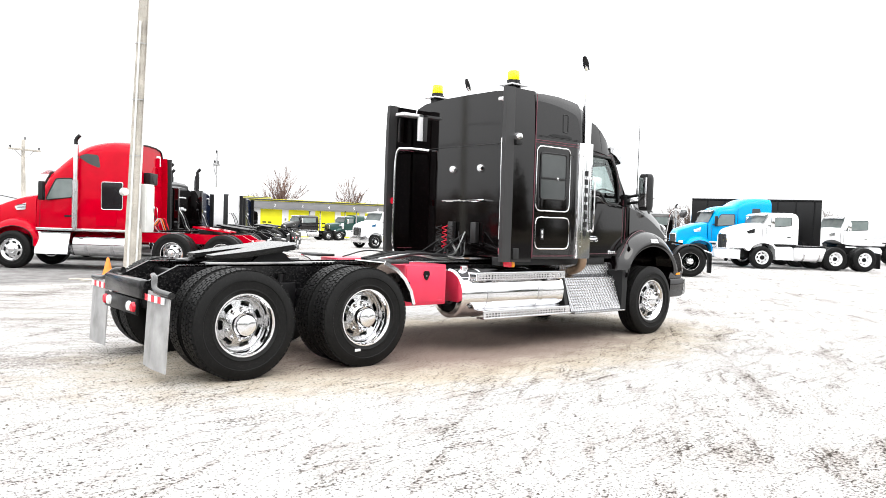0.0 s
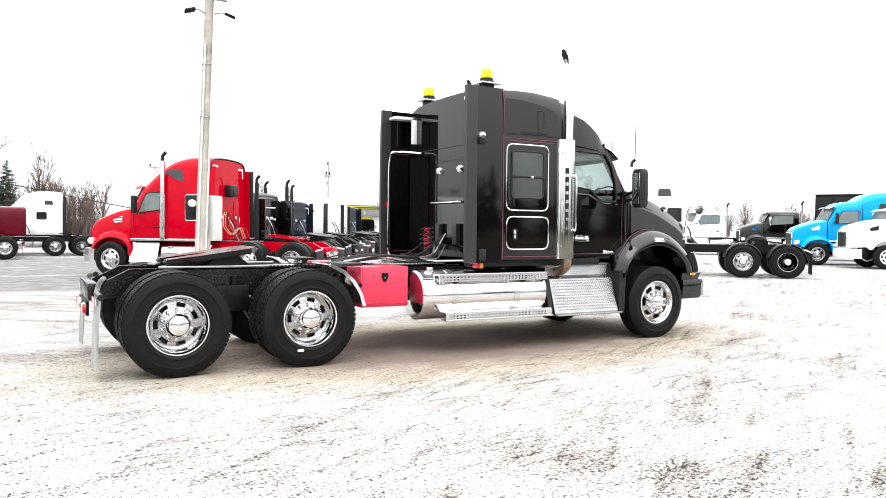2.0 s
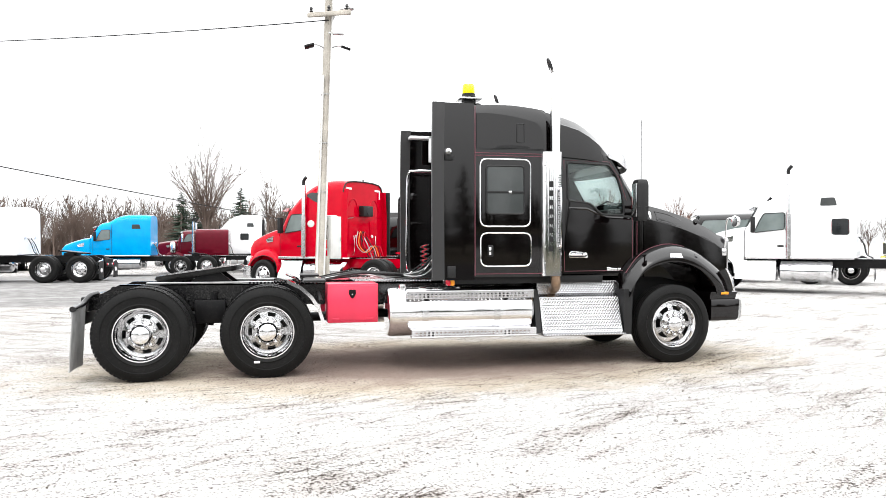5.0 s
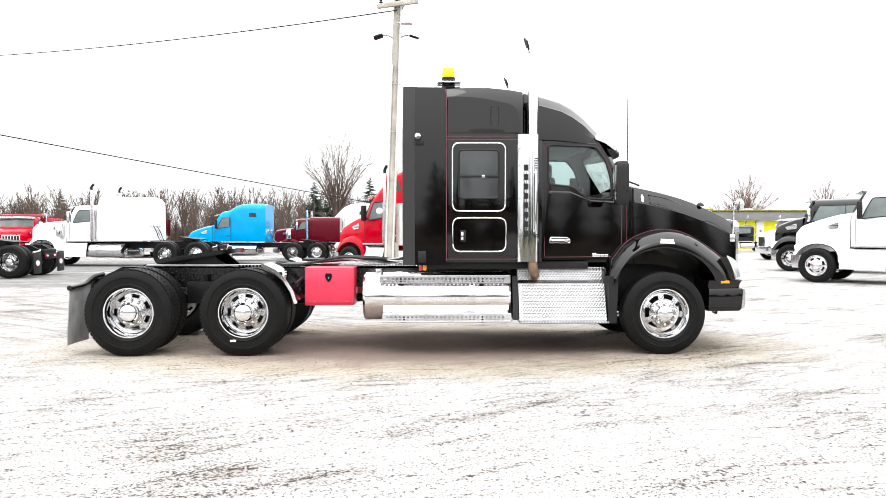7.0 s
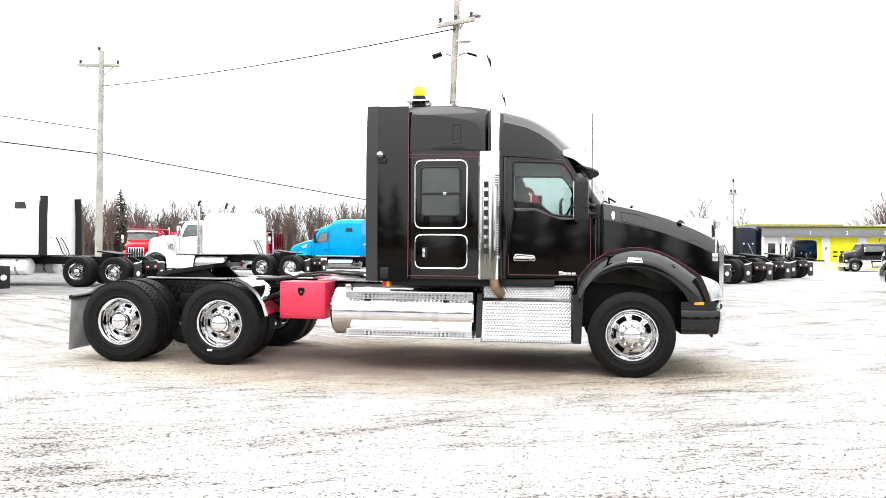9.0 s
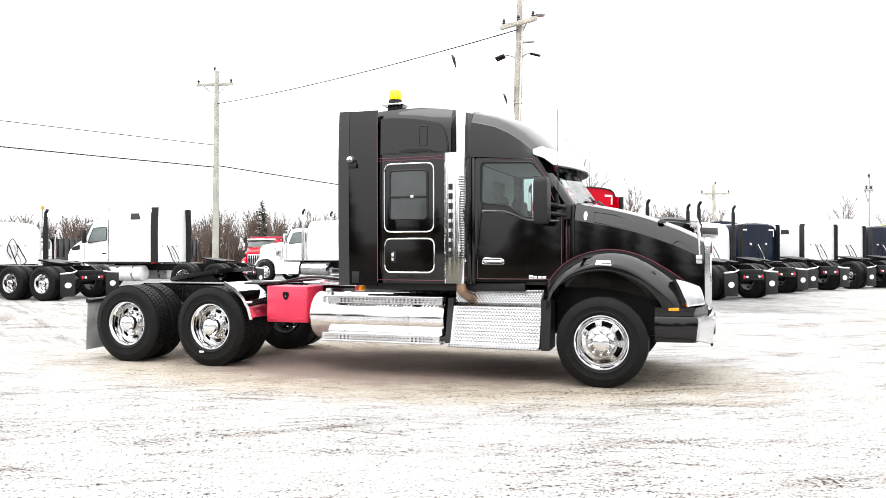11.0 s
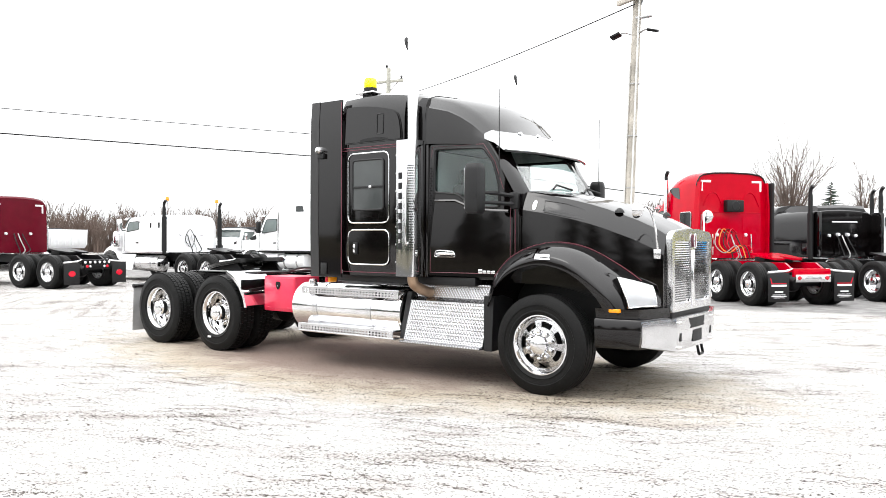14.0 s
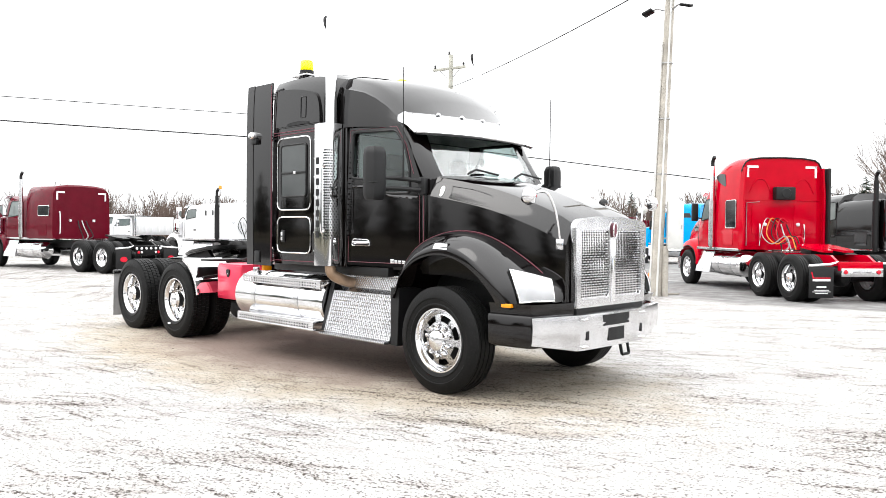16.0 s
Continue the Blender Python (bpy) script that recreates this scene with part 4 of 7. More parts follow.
    bm = tube(BM(), bend([(3.08, 0.4, 1.87), (3.01, 0.39, 1.87), (3.0, 0.3, 1.87), (3.0, -0.4, 1.87), (3.01, -0.46, 1.87), (3.08, -0.47, 1.87)], 5), 0.016, 8)
    part("grab_bar", bm, CHROME, body)
    for y in (0.22, -0.26):
        part("rubber_bumper", box(BM(), 3.01, 3.08, y - 0.055, y + 0.055, 1.3, 1.58, 0.012), GREYPL, body)
    part("reflector", lathe(BM(), [(0, 2.68), (0.045, 2.682), (0.05, 2.7)], 18, "x", (0, 1.16, 1.86)), REDLENS, T)
    # side marker below the sleeper
    for s in (-1, 1):
        part("side_marker", box(BM(), 2.8, 2.845, min(s * 1.08, s * 1.2), max(s * 1.08, s * 1.2), 1.03, 1.1, 0.015), REDLENS, T)
        part("side_marker", box(BM(), 2.847, 2.895, min(s * 1.08, s * 1.2), max(s * 1.08, s * 1.2), 1.03, 1.1, 0.015), AMBER, T)
        part("sill_skirt", box(BM(), 2.82, 4.9, min(s * 0.85, s * 1.0), max(s * 0.85, s * 1.0), 1.04, 1.14, 0.01), PLASTIC, T)
    # beacons
    for s in (-1, 1):
        zb = roof_z(3.16) + 0.12
        bm = lathe(BM(), [(0, 0), (0.1, 0.0), (0.1, 0.02), (0.085, 0.03), (0.085, 0.06), (0, 0.06)], 22, "z", (3.17, s * 0.78, zb))
        bc = part("beacon", bm, PLASTIC, T, "yellow warning beacon on the roof")
        bm = lathe(BM(), [(0, 0.06), (0.074, 0.06), (0.08, 0.075), (0.078, 0.16), (0.066, 0.18), (0, 0.183)], 24, "z", (3.17, s * 0.78, zb))
        part("lens", bm, YELLOW, bc)
        part("beacon_plate", box(BM(), 3.03, 3.32, s * 0.78 - 0.12, s * 0.78 + 0.12, zb - 0.02, zb + 0.002, 0.004), STEEL, bc)
        part("beacon_foot", box(BM(), 3.09, 3.25, s * 0.78 - 0.06, s * 0.78 + 0.06, zb - 0.12, zb - 0.02, 0.006), PLASTIC, bc)
    # exhaust stacks
    for s in (-1, 1):
        cx, cy = 4.178, s * 1.16
        bm = BM()

        def wrap(a, out=0.0):
            """A point of the boxy, round-cornered heat shield, a from its back edge (-90) to its front edge (90)."""
            q = radians(a)
            return Vector((4.114 + (0.143 + out) * math.copysign(abs(math.sin(q)) ** 0.5, q), s * (1.1 + (0.2 + out) * abs(math.cos(q)) ** 0.5), 0))
        arc = [-90, -86, -78, -68, -56, -42, -24, 0, 24, 42, 56, 68, 78, 86, 90]
        ring_faces(bm, [[wrap(a) + Vector((0, 0, z)) for a in arc] + [wrap(a, -0.008) + Vector((0, 0, z)) for a in arc[::-1]] for z in (1.14, 1.42, 1.43, 2.3, 2.67)])
        ex = part("exhaust", bm, CHROME, T, "chrome exhaust stack with perforated heat shield", 30)
        part("shield_top", plate(BM(), [tuple(wrap(a, -0.002).xy) for a in arc], [], 2.655, 0.012, "z"), STEEL, ex)
        bm = BM()
        for i in range(34):
            for k in range(7):
                a = (16, 25, 34, 46, 60, 72, 82)[k] + (4 if i % 2 else 0)
                c = wrap(a, 0.0012) + Vector((0, 0, 1.44 + i * 0.0285))
                t = (wrap(a + 2) - wrap(a - 2)).normalized()
                bm.faces.new([bm.verts.new(c + t * 0.009 * math.cos(q * math.pi / 3) + Vector((0, 0, 0.009 * math.sin(q * math.pi / 3)))) for q in range(6)])
        tagged(part("perforation", bm, CABLE, ex), kind="stuff")
        for i in range(7):
            c = wrap(-30, 0.0) + Vector((0, 0, 1.3 + i * 0.2))
            part("rivet", lathe(BM(), [(0, s * 0.006), (0.008, s * 0.004), (0.01, -s * 0.002)], 8, "y", tuple(c)), DULL, ex)
        for k in range(8):
            z = 2.27 - k * 0.113
            c = wrap(-2, 0.001)
            bm = box(BM(), c.x - 0.026, c.x + 0.026, c.y - 0.002, c.y + 0.002, z - 0.036, z + 0.036)
            part("cut_out", bm, PLASTIC, ex)
        bm = tube(BM(), [(cx, s * 1.19, 2.6), (cx, s * 1.19, 3.52)], 0.062, 24)
        part("pipe", bm, CHROME, ex)
        bm = tube(BM(), bend([(cx, s * 1.19, 3.38), (cx, s * 1.19, 3.56), (cx - 0.006, s * 1.19, 3.66)], 6), 0.05, 20)
        part("curved_tip", bm, CHROME, ex)
        bm = tube(BM(), [(cx - 0.004, s * 1.19, 3.64), (cx - 0.02, s * 1.19, 3.72), (cx - 0.045, s * 1.19, 3.79), (cx - 0.06, s * 1.19, 3.83)], [0.048, 0.05, 0.035, 0.012], 16)
        part("tip_end", bm, CHROME, ex)
        bm = BM()
        u, w, c0 = Vector((-0.35, 0, 0.94)), Vector((-0.94, 0, -0.35)), Vector((cx - 0.07, s * 1.19, 3.745))
        ring_faces(bm, [[c0 + w * d + u * 0.1 * math.cos(k * math.pi / 10) + Vector((0, 0.046 * math.sin(k * math.pi / 10), 0)) for k in range(20)] for d in (-0.01, 0.008)])
        part("pipe_mouth", bm, CABLE, ex, "sooty oblique stack mouth")
        bm = tube(BM(), bend([(cx, s * 1.19, 1.2), (cx + 0.01, s * 1.18, 1.06), (cx + 0.05, s * 1.05, 0.98), (cx + 0.06, s * 0.8, 0.92)], 5), 0.06, 16)
        part("elbow", bm, RUST, ex, "heat-stained exhaust elbow")
        bm = tube(BM(), bend([(4.2, s * 1.29, 2.2), (4.2, s * 1.34, 2.17), (4.2, s * 1.34, 1.55), (4.2, s * 1.29, 1.52)], 5), 0.011, 8)
        part("grab_handle", bm, CHROME, ex)
    # doors with real window openings
    for s in (-1, 1):
        out = rounded([(4.31, 1.155), (5.2, 1.155), (5.35, 1.3), (5.35, 2.0), (5.17, 2.4), (5.03, 2.625), (4.31, 2.625)], 0.05)
        win = rounded([(4.39, 2.085), (4.7, 2.055), (4.87, 1.915), (5.2, 1.905), (5.185, 2.16), (5.11, 2.4), (4.99, 2.555), (4.39, 2.57)], 0.05)

        def side(x, z, out=0.0):
            """A point of the door's skin, which narrows forwards and leans in at the window."""
            return s * (cab_y(x) + out - 0.05 * max(0, z - 1.9) ** 1.5)

        def strip(pts, out, r):
            return tube(BM(), [(x, side(x, z, out), z) for x, z in pts], r, 5)
        dr = part("door", plate(BM(), out, [win], 0.0, -s * 0.05, "y", lambda u, v: side(u, v)), BLACK, T)
        part("window_seal", outline(BM(), [(x, side(x, z, 0.001), z) for x, z in win], 0.014), PLASTIC, dr)
        part("window_glass", plate(BM(), win, [], 0.0, -s * 0.005, "y", lambda u, v: side(u, v, -0.025)), CLEAR, dr).visible_shadow = False
        hp = rounded([(4.4, 1.365), (4.67, 1.365), (4.65, 1.425), (4.42, 1.435)], 0.03)
        hb = part("handle_recess", plate(BM(), hp, [], 0.0, s * 0.006, "y", lambda u, v: side(u, v)), PLASTIC, dr)
        part("recess_rim", outline(BM(), [(x, side(x, z, 0.007), z) for x, z in hp], 0.005), CHROME, hb)
        part("handle", tube(BM(), [(x, side(x, 1.4, o), 1.398) for x, o in ((4.42, 0.008), (4.45, 0.03), (4.54, 0.034), (4.62, 0.03), (4.655, 0.008))], [0.012, 0.017, 0.018, 0.017, 0.012], 8), CHROME, hb)
        for line in ([(4.345, 1.2), (4.345, 2.595), (4.99, 2.595), (5.13, 2.4), (5.24, 2.1)], [(5.325, 1.32), (5.325, 1.98)], [(4.345, 1.19), (5.19, 1.19), (5.32, 1.32)]):
            part("pinstripe", strip(line, 0.001, 0.0035), PINSTRIPE, dr)
        bm = BM()
        for k, (w, h) in enumerate(((0.05, 0.045), (0.045, 0.032), (0.045, 0.032), (0.045, 0.032))):
            x = 4.95 + k * 0.052
            box(bm, x, x + w, min(side(x, 1.2), side(x, 1.2, 0.006)), max(side(x, 1.2), side(x, 1.2, 0.006)), 1.19, 1.19 + h, 0.002)
        part("model_badge", bm, CHROME, dr)
        # crease under the window, running down towards the mirror
        part("door_crease", strip([(4.4, 1.99), (4.66, 1.985), (4.8, 1.93), (4.95, 1.88), (5.3, 1.86)], -0.004, 0.016), BLACK, dr)
        # cab corner behind the hood
        bm = ring_faces(BM(), [[(5.36, s * 0.965, z), (5.4, s * 0.972, z), (5.475, s * 0.972, z), (5.475, s * 0.8, z), (5.36, s * 0.8, z)] for z in (1.1, 1.9, 2.04)])
        cs = part("cowl_side", bm, BLACK, T)
        part("pinstripe", box(BM(), 5.385, 5.391, s * 0.972 - 0.003, s * 0.972 + 0.003, 1.3, 2.0), PINSTRIPE, cs)
        part("cab_pillar", box(BM(), 4.27, 4.315, min(s * 0.9, s * 1.08), max(s * 0.9, s * 1.08), 1.13, 2.63, 0.01), BLACK, T)
        bm = BM()
        ring_faces(bm, [[(5.47, s * 0.76, zz), (5.47, s * 0.86, zz), (5.44, s * 0.93, zz), (5.38, s * 0.965, zz), (5.32, s * 0.92, zz), (5.42, s * 0.76, zz)] for zz in (1.98, 2.04)] + [[(5.27, s * 0.75, 2.36), (5.265, s * 0.85, 2.36), (5.24, s * 0.92, 2.36), (5.18, s * 0.962, 2.36), (5.13, s * 0.91, 2.36), (5.22, s * 0.75, 2.36)], [(5.12, s * 0.73, 2.64), (5.11, s * 0.82, 2.64), (5.09, s * 0.9, 2.64), (5.02, s * 0.97, 2.64), (4.97, s * 0.92, 2.64), (5.07, s * 0.73, 2.64)]])
        part("windshield_pillar", bm, BLACK, T)
        # side mirror
        bm = BM()
        ring_faces(bm, [[(5.12, s * 1.38, z)] + [(5.16, s * 1.36, z), (5.27, s * 1.37, z), (5.29, s * 1.41, z), (5.27, s * 1.52, z), (5.19, s * 1.55, z), (5.12, s * 1.53, z)] for z in (1.82, 1.845, 1.89, 2.26, 2.3, 2.33)])
        for v in bm.verts:
            k = {1.82: 0.75, 1.845: 0.93, 2.3: 0.93, 2.33: 0.75}.get(round(v.co.z, 3), 1.0)
            v.co.x = 5.2 + (v.co.x - 5.2) * k
            v.co.y = s * 1.455 + (v.co.y - s * 1.455) * k
        mr = part("side_mirror", bm, PLASTIC, T, "black door mirror on two arms")
        part("mirror_glass", box(BM(), 5.11, 5.117, min(s * 1.385, s * 1.52), max(s * 1.385, s * 1.52), 1.87, 2.28, 0.002), CHROME, mr)
        part("mirror_joint", box(BM(), 5.11, 5.28, min(s * 1.365, s * 1.54), max(s * 1.365, s * 1.54), 1.985, 1.995, 0.003), CABLE, mr)
        for z, zb in ((2.03, 2.02), (1.93, 1.93)):
            part("mirror_arm", tube(BM(), bend([(5.2, s * 1.44, z), (5.27, s * 1.25, z + 0.01), (5.37, s * 1.02, zb), (5.4, s * 0.95, zb)], 4), [0.017] * 4 + [0.021] * 4 + [0.028] * 5, 8), PLASTIC, mr)
        part("arm_cover", box(BM(), 5.34, 5.44, min(s * 0.95, s * 1.02), max(s * 0.95, s * 1.02), 1.88, 2.06, 0.02), PLASTIC, mr)
        # antenna
        part("antenna", tube(BM(), [(5.33, s * 1.2, 2.04), (5.33, s * 1.2, 2.1), (5.33, s * 1.2, 2.16), (5.33, s * 1.206, 3.11)], [0.014, 0.012, 0.006, 0.004], 6), CABLE, T)
    # windscreen
    bm = BM()
    rows = []
    for k in range(5):
        f = k / 4
        rows.append([(5.46 - 0.36 * f + (0.15 - 0.01 * f) * (1 - (j / 5) ** 2), (0.78 - 0.02 * f) * j / 5, 2.06 + 0.56 * f + 0.03 * (1 - abs(j) / 5)) for j in range(-5, 6)])
    ring_faces(bm, rows, False, False)
    bmesh.ops.solidify(bm, geom=bm.faces[:], thickness=0.008)
    part("windscreen", bm, SCREEN, T).visible_shadow = False
    for y in (-0.5, 0.25):
        bm = tube(BM(), [(5.64, y - 0.1, 2.1), (5.57, y + 0.1, 2.16), (5.6, y + 0.42, 2.12)], 0.012, 6)
        part("wiper", bm, CABLE, T)
    # visor
    bm = BM()
    rings = []
    for j in range(-6, 7):
        u = j / 6
        y = 0.955 * u
        d = 0.17 * (1 - u * u)
        rings.append([(5.08 + d, y, 2.735), (5.2 + d, y, 2.69), (5.3 + d - 0.04 * u * u, y, 2.52), (5.295 + d - 0.04 * u * u, y, 2.51), (5.185 + d, y, 2.675), (5.08 + d, y, 2.72)])
    ring_faces(bm, rings)
    vz = part("sun_visor", bm, STEEL, T, "bright stainless sun visor over the windscreen")
    bm = BM()
    rings = []
    for j in range(-6, 7):
        u = j / 6
        y = 0.95 * u
        d = 0.17 * (1 - u * u)
        rings.append([(5.1 + d, y, 2.66), (5.2 + d - 0.02 * u * u, y, 2.606), (5.3 + d - 0.05 * u * u, y, 2.505), (5.3 + d - 0.05 * u * u, y, 2.495), (5.195 + d - 0.02 * u * u, y, 2.594), (5.1 + d, y, 2.648)])
    ring_faces(bm, rings)
    part("visor_lining", bm, PLASTIC, vz)
    for s in (-1, 1):
        end = [(4.99, 2.71), (5.1, 2.74), (5.2, 2.695), (5.27, 2.52), (5.24, 2.51), (5.12, 2.6), (4.99, 2.65)]
        part("visor_end", plate(BM(), rounded(end, 0.015, 2), [], s * 0.955, s * 0.012), STEEL, vz)
    # cab inside
    part("head_lining", box(BM(), 4.3, 5.0, -0.93, 0.93, 2.575, 2.6, 0.008), LINING, T)
    part("rear_lining", box(BM(), 4.28, 4.3, -1.0, 1.0, 1.16, 2.57, 0.004), LINING, T)
    part("cab_floor", box(BM(), 4.3, 5.42, -0.93, 0.93, 1.12, 1.16), INTERIOR, T)
    part("firewall", box(BM(), 5.4, 5.45, -0.88, 0.88, 1.12, 2.0, 0.01), INTERIOR, T)
    part("dashboard", box(BM(), 5.12, 5.5, -0.86, 0.86, 1.7, 2.0, 0.06), INTERIOR, T)
    for s in (-1, 1):
        bm = box(BM(), 4.42, 4.9, s * 0.52 - 0.24, s * 0.52 + 0.24, 1.45, 1.62, 0.04)
        st = part("seat", bm, INTERIOR, T)
        part("seat_back", box(BM(), 4.4, 4.54, s * 0.52 - 0.23, s * 0.52 + 0.23, 1.6, 2.2, 0.05), INTERIOR, st)
        part("head_rest", box(BM(), 4.41, 4.51, s * 0.52 - 0.12, s * 0.52 + 0.12, 2.2, 2.37, 0.03), INTERIOR, st)
        part("seat_base", box(BM(), 4.5, 4.82, s * 0.52 - 0.15, s * 0.52 + 0.15, 1.15, 1.45, 0.02), INTERIOR, st)
    bm = BM()
    c = [(5.02 + 0.1 * math.sin(a), 0.5 + 0.21 * math.cos(a), 1.93 + 0.18 * math.sin(a)) for a in [k * math.pi / 12 for k in range(25)]]
    tube(bm, c, 0.015, 6)
    tube(bm, [(5.02, 0.3, 1.93), (5.02, 0.7, 1.93)], 0.014, 6)
    part("steering_wheel", bm, INTERIOR, T)
    # hood
    def hood_w(x):
        return 0.972 - 0.215 * (x - 5.5)

    bm = BM()
    secs = []
    for x, ze, zb in ((5.48, 2.07, 1.1), (5.7, 2.03, 1.1), (5.85, 2.0, 1.08), (6.0, 1.965, 1.05), (6.15, 1.925, 1.01), (6.3, 1.877, 0.98), (6.6, 1.762, 0.92), (6.78, 1.675, 0.88), (6.88, 1.61, 0.86)):
        w = hood_w(x)
        secs.append((x, [(w + 0.01, zb), (w + 0.005, (zb + ze) / 2), (w, ze - 0.2), (w - 0.045, ze - 0.1), (w - 0.085, ze - 0.04), (w - 0.105, ze - 0.008), (w - 0.15, ze + 0.004), (w * 0.5, ze + 0.03), (0.05, ze + 0.04), (0, ze + 0.046)]))
    half_loft(bm, secs)
    hood = part("hood", bm, BLACK, T, "glossy black sloping hood", 22)
    for s in (-1, 1):
        # louvred vent on the hood's shoulder
        def on_hood(x, z, off):
            top = 2.065 - 0.16 * (x - 5.48) - 0.115 * max(0, x - 5.48) ** 2
            return s * (hood_w(x) + off - 0.5 * max(0, z - (top - 0.2)))
        vent = [(5.69, 1.965), (5.9, 1.93), (6.1, 1.865), (6.224, 1.738), (5.95, 1.79), (5.705, 1.845)]
        bm = BM()
        f1 = [bm.verts.new((x, on_hood(x, z, -0.03), z)) for x, z in vent]
        bm.faces.new(f1)
        bmesh.ops.solidify(bm, geom=bm.faces[:], thickness=0.03)
        vt = part("hood_vent", bm, PLASTIC, hood)
        bm = BM()
        for k in range(27):
            x = 5.71 + k * 0.0178
            zt = 1.96 - 0.17 * (x - 5.69) - 0.22 * max(0, x - 5.9)
            zl = 1.845 - (x - 5.705) * 0.206
            for d in (0.05, -0.02):
                tube(bm, [(x, on_hood(x, zt, 0.004), zt - 0.008), (x + d, on_hood(x + d, zl, 0.004), zl + 0.008)], 0.0032, 4)
        part("vent_mesh", bm, GREYPL, vt)
        bm = BM()
        outline(bm, [(x, on_hood(x, z, 0.004), z) for x, z in vent], 0.008)
        part("vent_rim", bm, BLACK, vt)
        bm = plate(BM(), rounded([(5.585, 1.87), (5.605, 1.87), (5.615, 1.92), (5.611, 1.955), (5.595, 1.972), (5.579, 1.955), (5.575, 1.92)], 0.01), [], 0.0, s * 0.01, "y", lambda u, v: on_hood(u, v, 0.0))
        part("side_emblem", bm, CHROME, hood)
        bm = lathe(BM(), [(0, 0.05), (0.02, 0.045), (0.045, 0.02), (0.05, 0.0)], 14, "z", (6.42, s * 0.66, 1.83))
        part("washer_cap", bm, PLASTIC, hood)
        # hood latch and mirror stalk
        bm = box(BM(), 6.79, 6.86, min(s * 0.66, s * 0.71), max(s * 0.66, s * 0.71), 1.37, 1.47, 0.01)
        hm = part("hood_mirror_base", bm, STEEL, hood)
        bm = tube(BM(), bend([(6.83, s * 0.7, 1.46), (6.825, s * 0.73, 1.62), (6.81, s * 0.77, 1.76), (6.79, s * 0.83, 1.86), (6.78, s * 0.92, 1.88), (6.775, s * 1.0, 1.86)], 5), 0.011, 8)
        part("stalk", bm, CHROME, hm)
        bm = lathe(BM(), [(0.0, 6.735), (0.05, 6.737), (0.075, 6.745), (0.078, 6.76), (0.06, 6.8), (0.0, 6.83)], 22, "x", (0, s * 1.06, 1.835))
        part("convex_mirror", bm, STEEL, hm)
    # front fenders
    outer = bend([(5.1, 0, 0.96), (5.17, 0, 1.14), (5.34, 0, 1.34), (5.57, 0, 1.46), (5.86, 0, 1.51), (6.14, 0, 1.45), (6.4, 0, 1.28), (6.6, 0, 1.08), (6.7, 0, 0.9)], 6)
    inner = bend([(5.18, 0, 0.86), (5.25, 0, 1.02), (5.38, 0, 1.165), (5.57, 0, 1.265), (5.82, 0, 1.305), (6.07, 0, 1.25), (6.27, 0, 1.13), (6.4, 0, 0.99), (6.46, 0, 0.88)], 6)

    def lip(f):
        k = max(0, f - 0.55) / 0.45
        return 1.195 - 0.08 * k * k

    def on_fender(f, y, off=0.0):
        """A point of the fender's crown, f along the arch from its rear to its front, y across."""
        k = f * (len(outer) - 1)
        i = min(int(k), len(outer) - 2)
        o = outer[i].lerp(outer[i + 1], k - i)
        d = (outer[i + 1] - outer[i]).normalized()
        nrm = Vector((-d.z, 0, d.x))
        t = (lip(f) - y) / (lip(f) - 0.5)
        round_off = 0.13 * max(0, 1 - t / 0.32) ** 2.2
        sweep = 0.5 * max(0, (f - 0.5) / 0.5) ** 1.5 * (lip(f) - y)
        q = o + nrm * (0.05 * min(1, max(0, t)) - round_off + off)
        return Vector((min(q.x + sweep, 6.87), y, q.z))

    for s in (-1, 1):
        bm = BM()
        rings = []
        for i, q in enumerate(inner):
            f = i / (len(inner) - 1)
            yl = lip(f)
            ys = (0.5, 0.62, 0.75, 0.84, 0.9, 0.95, 1.0, 1.04, 1.075, 1.1, 1.12, 1.13)
            ring = [on_fender(f, 0.5 + (yy - 0.5) / 0.63 * (yl - 0.5)) for yy in ys]
            last = ring[-1]
            ring += [last.lerp(Vector((q.x, yl + 0.004, q.z)), 0.5), Vector((q.x, yl, q.z)), Vector((q.x, yl - 0.04, q.z - 0.01)), Vector((q.x, 0.55, q.z))]
            rings.append([(p.x, s * p.y, p.z) for p in ring])
        ring_faces(bm, rings)
        fd = part("front_fender", bm, BLACK, T, "", 50)
        bm = BM()
        ring_faces(bm, [[(5.74, s * 1.08, 1.37), (5.92, s * 1.08, 1.365), (5.905, s * 1.08, 1.41), (5.755, s * 1.08, 1.415)], [(5.74, s * 1.2, 1.362), (5.92, s * 1.2, 1.357), (5.905, s * 1.183, 1.41), (5.755, s * 1.183, 1.415)]])
        part("turn_lamp", bm, LENS, fd)
        # pinstripe where the fender meets the hood
        line = []
        for k in range(31):
            f = 0.14 + 0.7 * k / 30
            x = on_fender(f, 0.9).x
            y = min(1.06, hood_w(x) + 0.03)
            p = on_fender(f, y, 0.004)
            line.append((p.x, s * p.y, p.z))
        part("fender_pinstripe", tube(BM(), line, 0.005, 5), PINSTRIPE, fd)
        # rear skirt of the fender, black plastic
        bm = BM()
        ring_faces(bm, [[(5.08, s * 0.7, z), (5.2, s * 0.7, z), (5.22 + 0.04 * (z - 0.4), s * 1.16, z), (5.12, s * 1.16, z)] for z in (0.38, 0.96)])
        part("splash_skirt", bm, PLASTIC, fd)
        # nose below the lamp
        bm = BM()
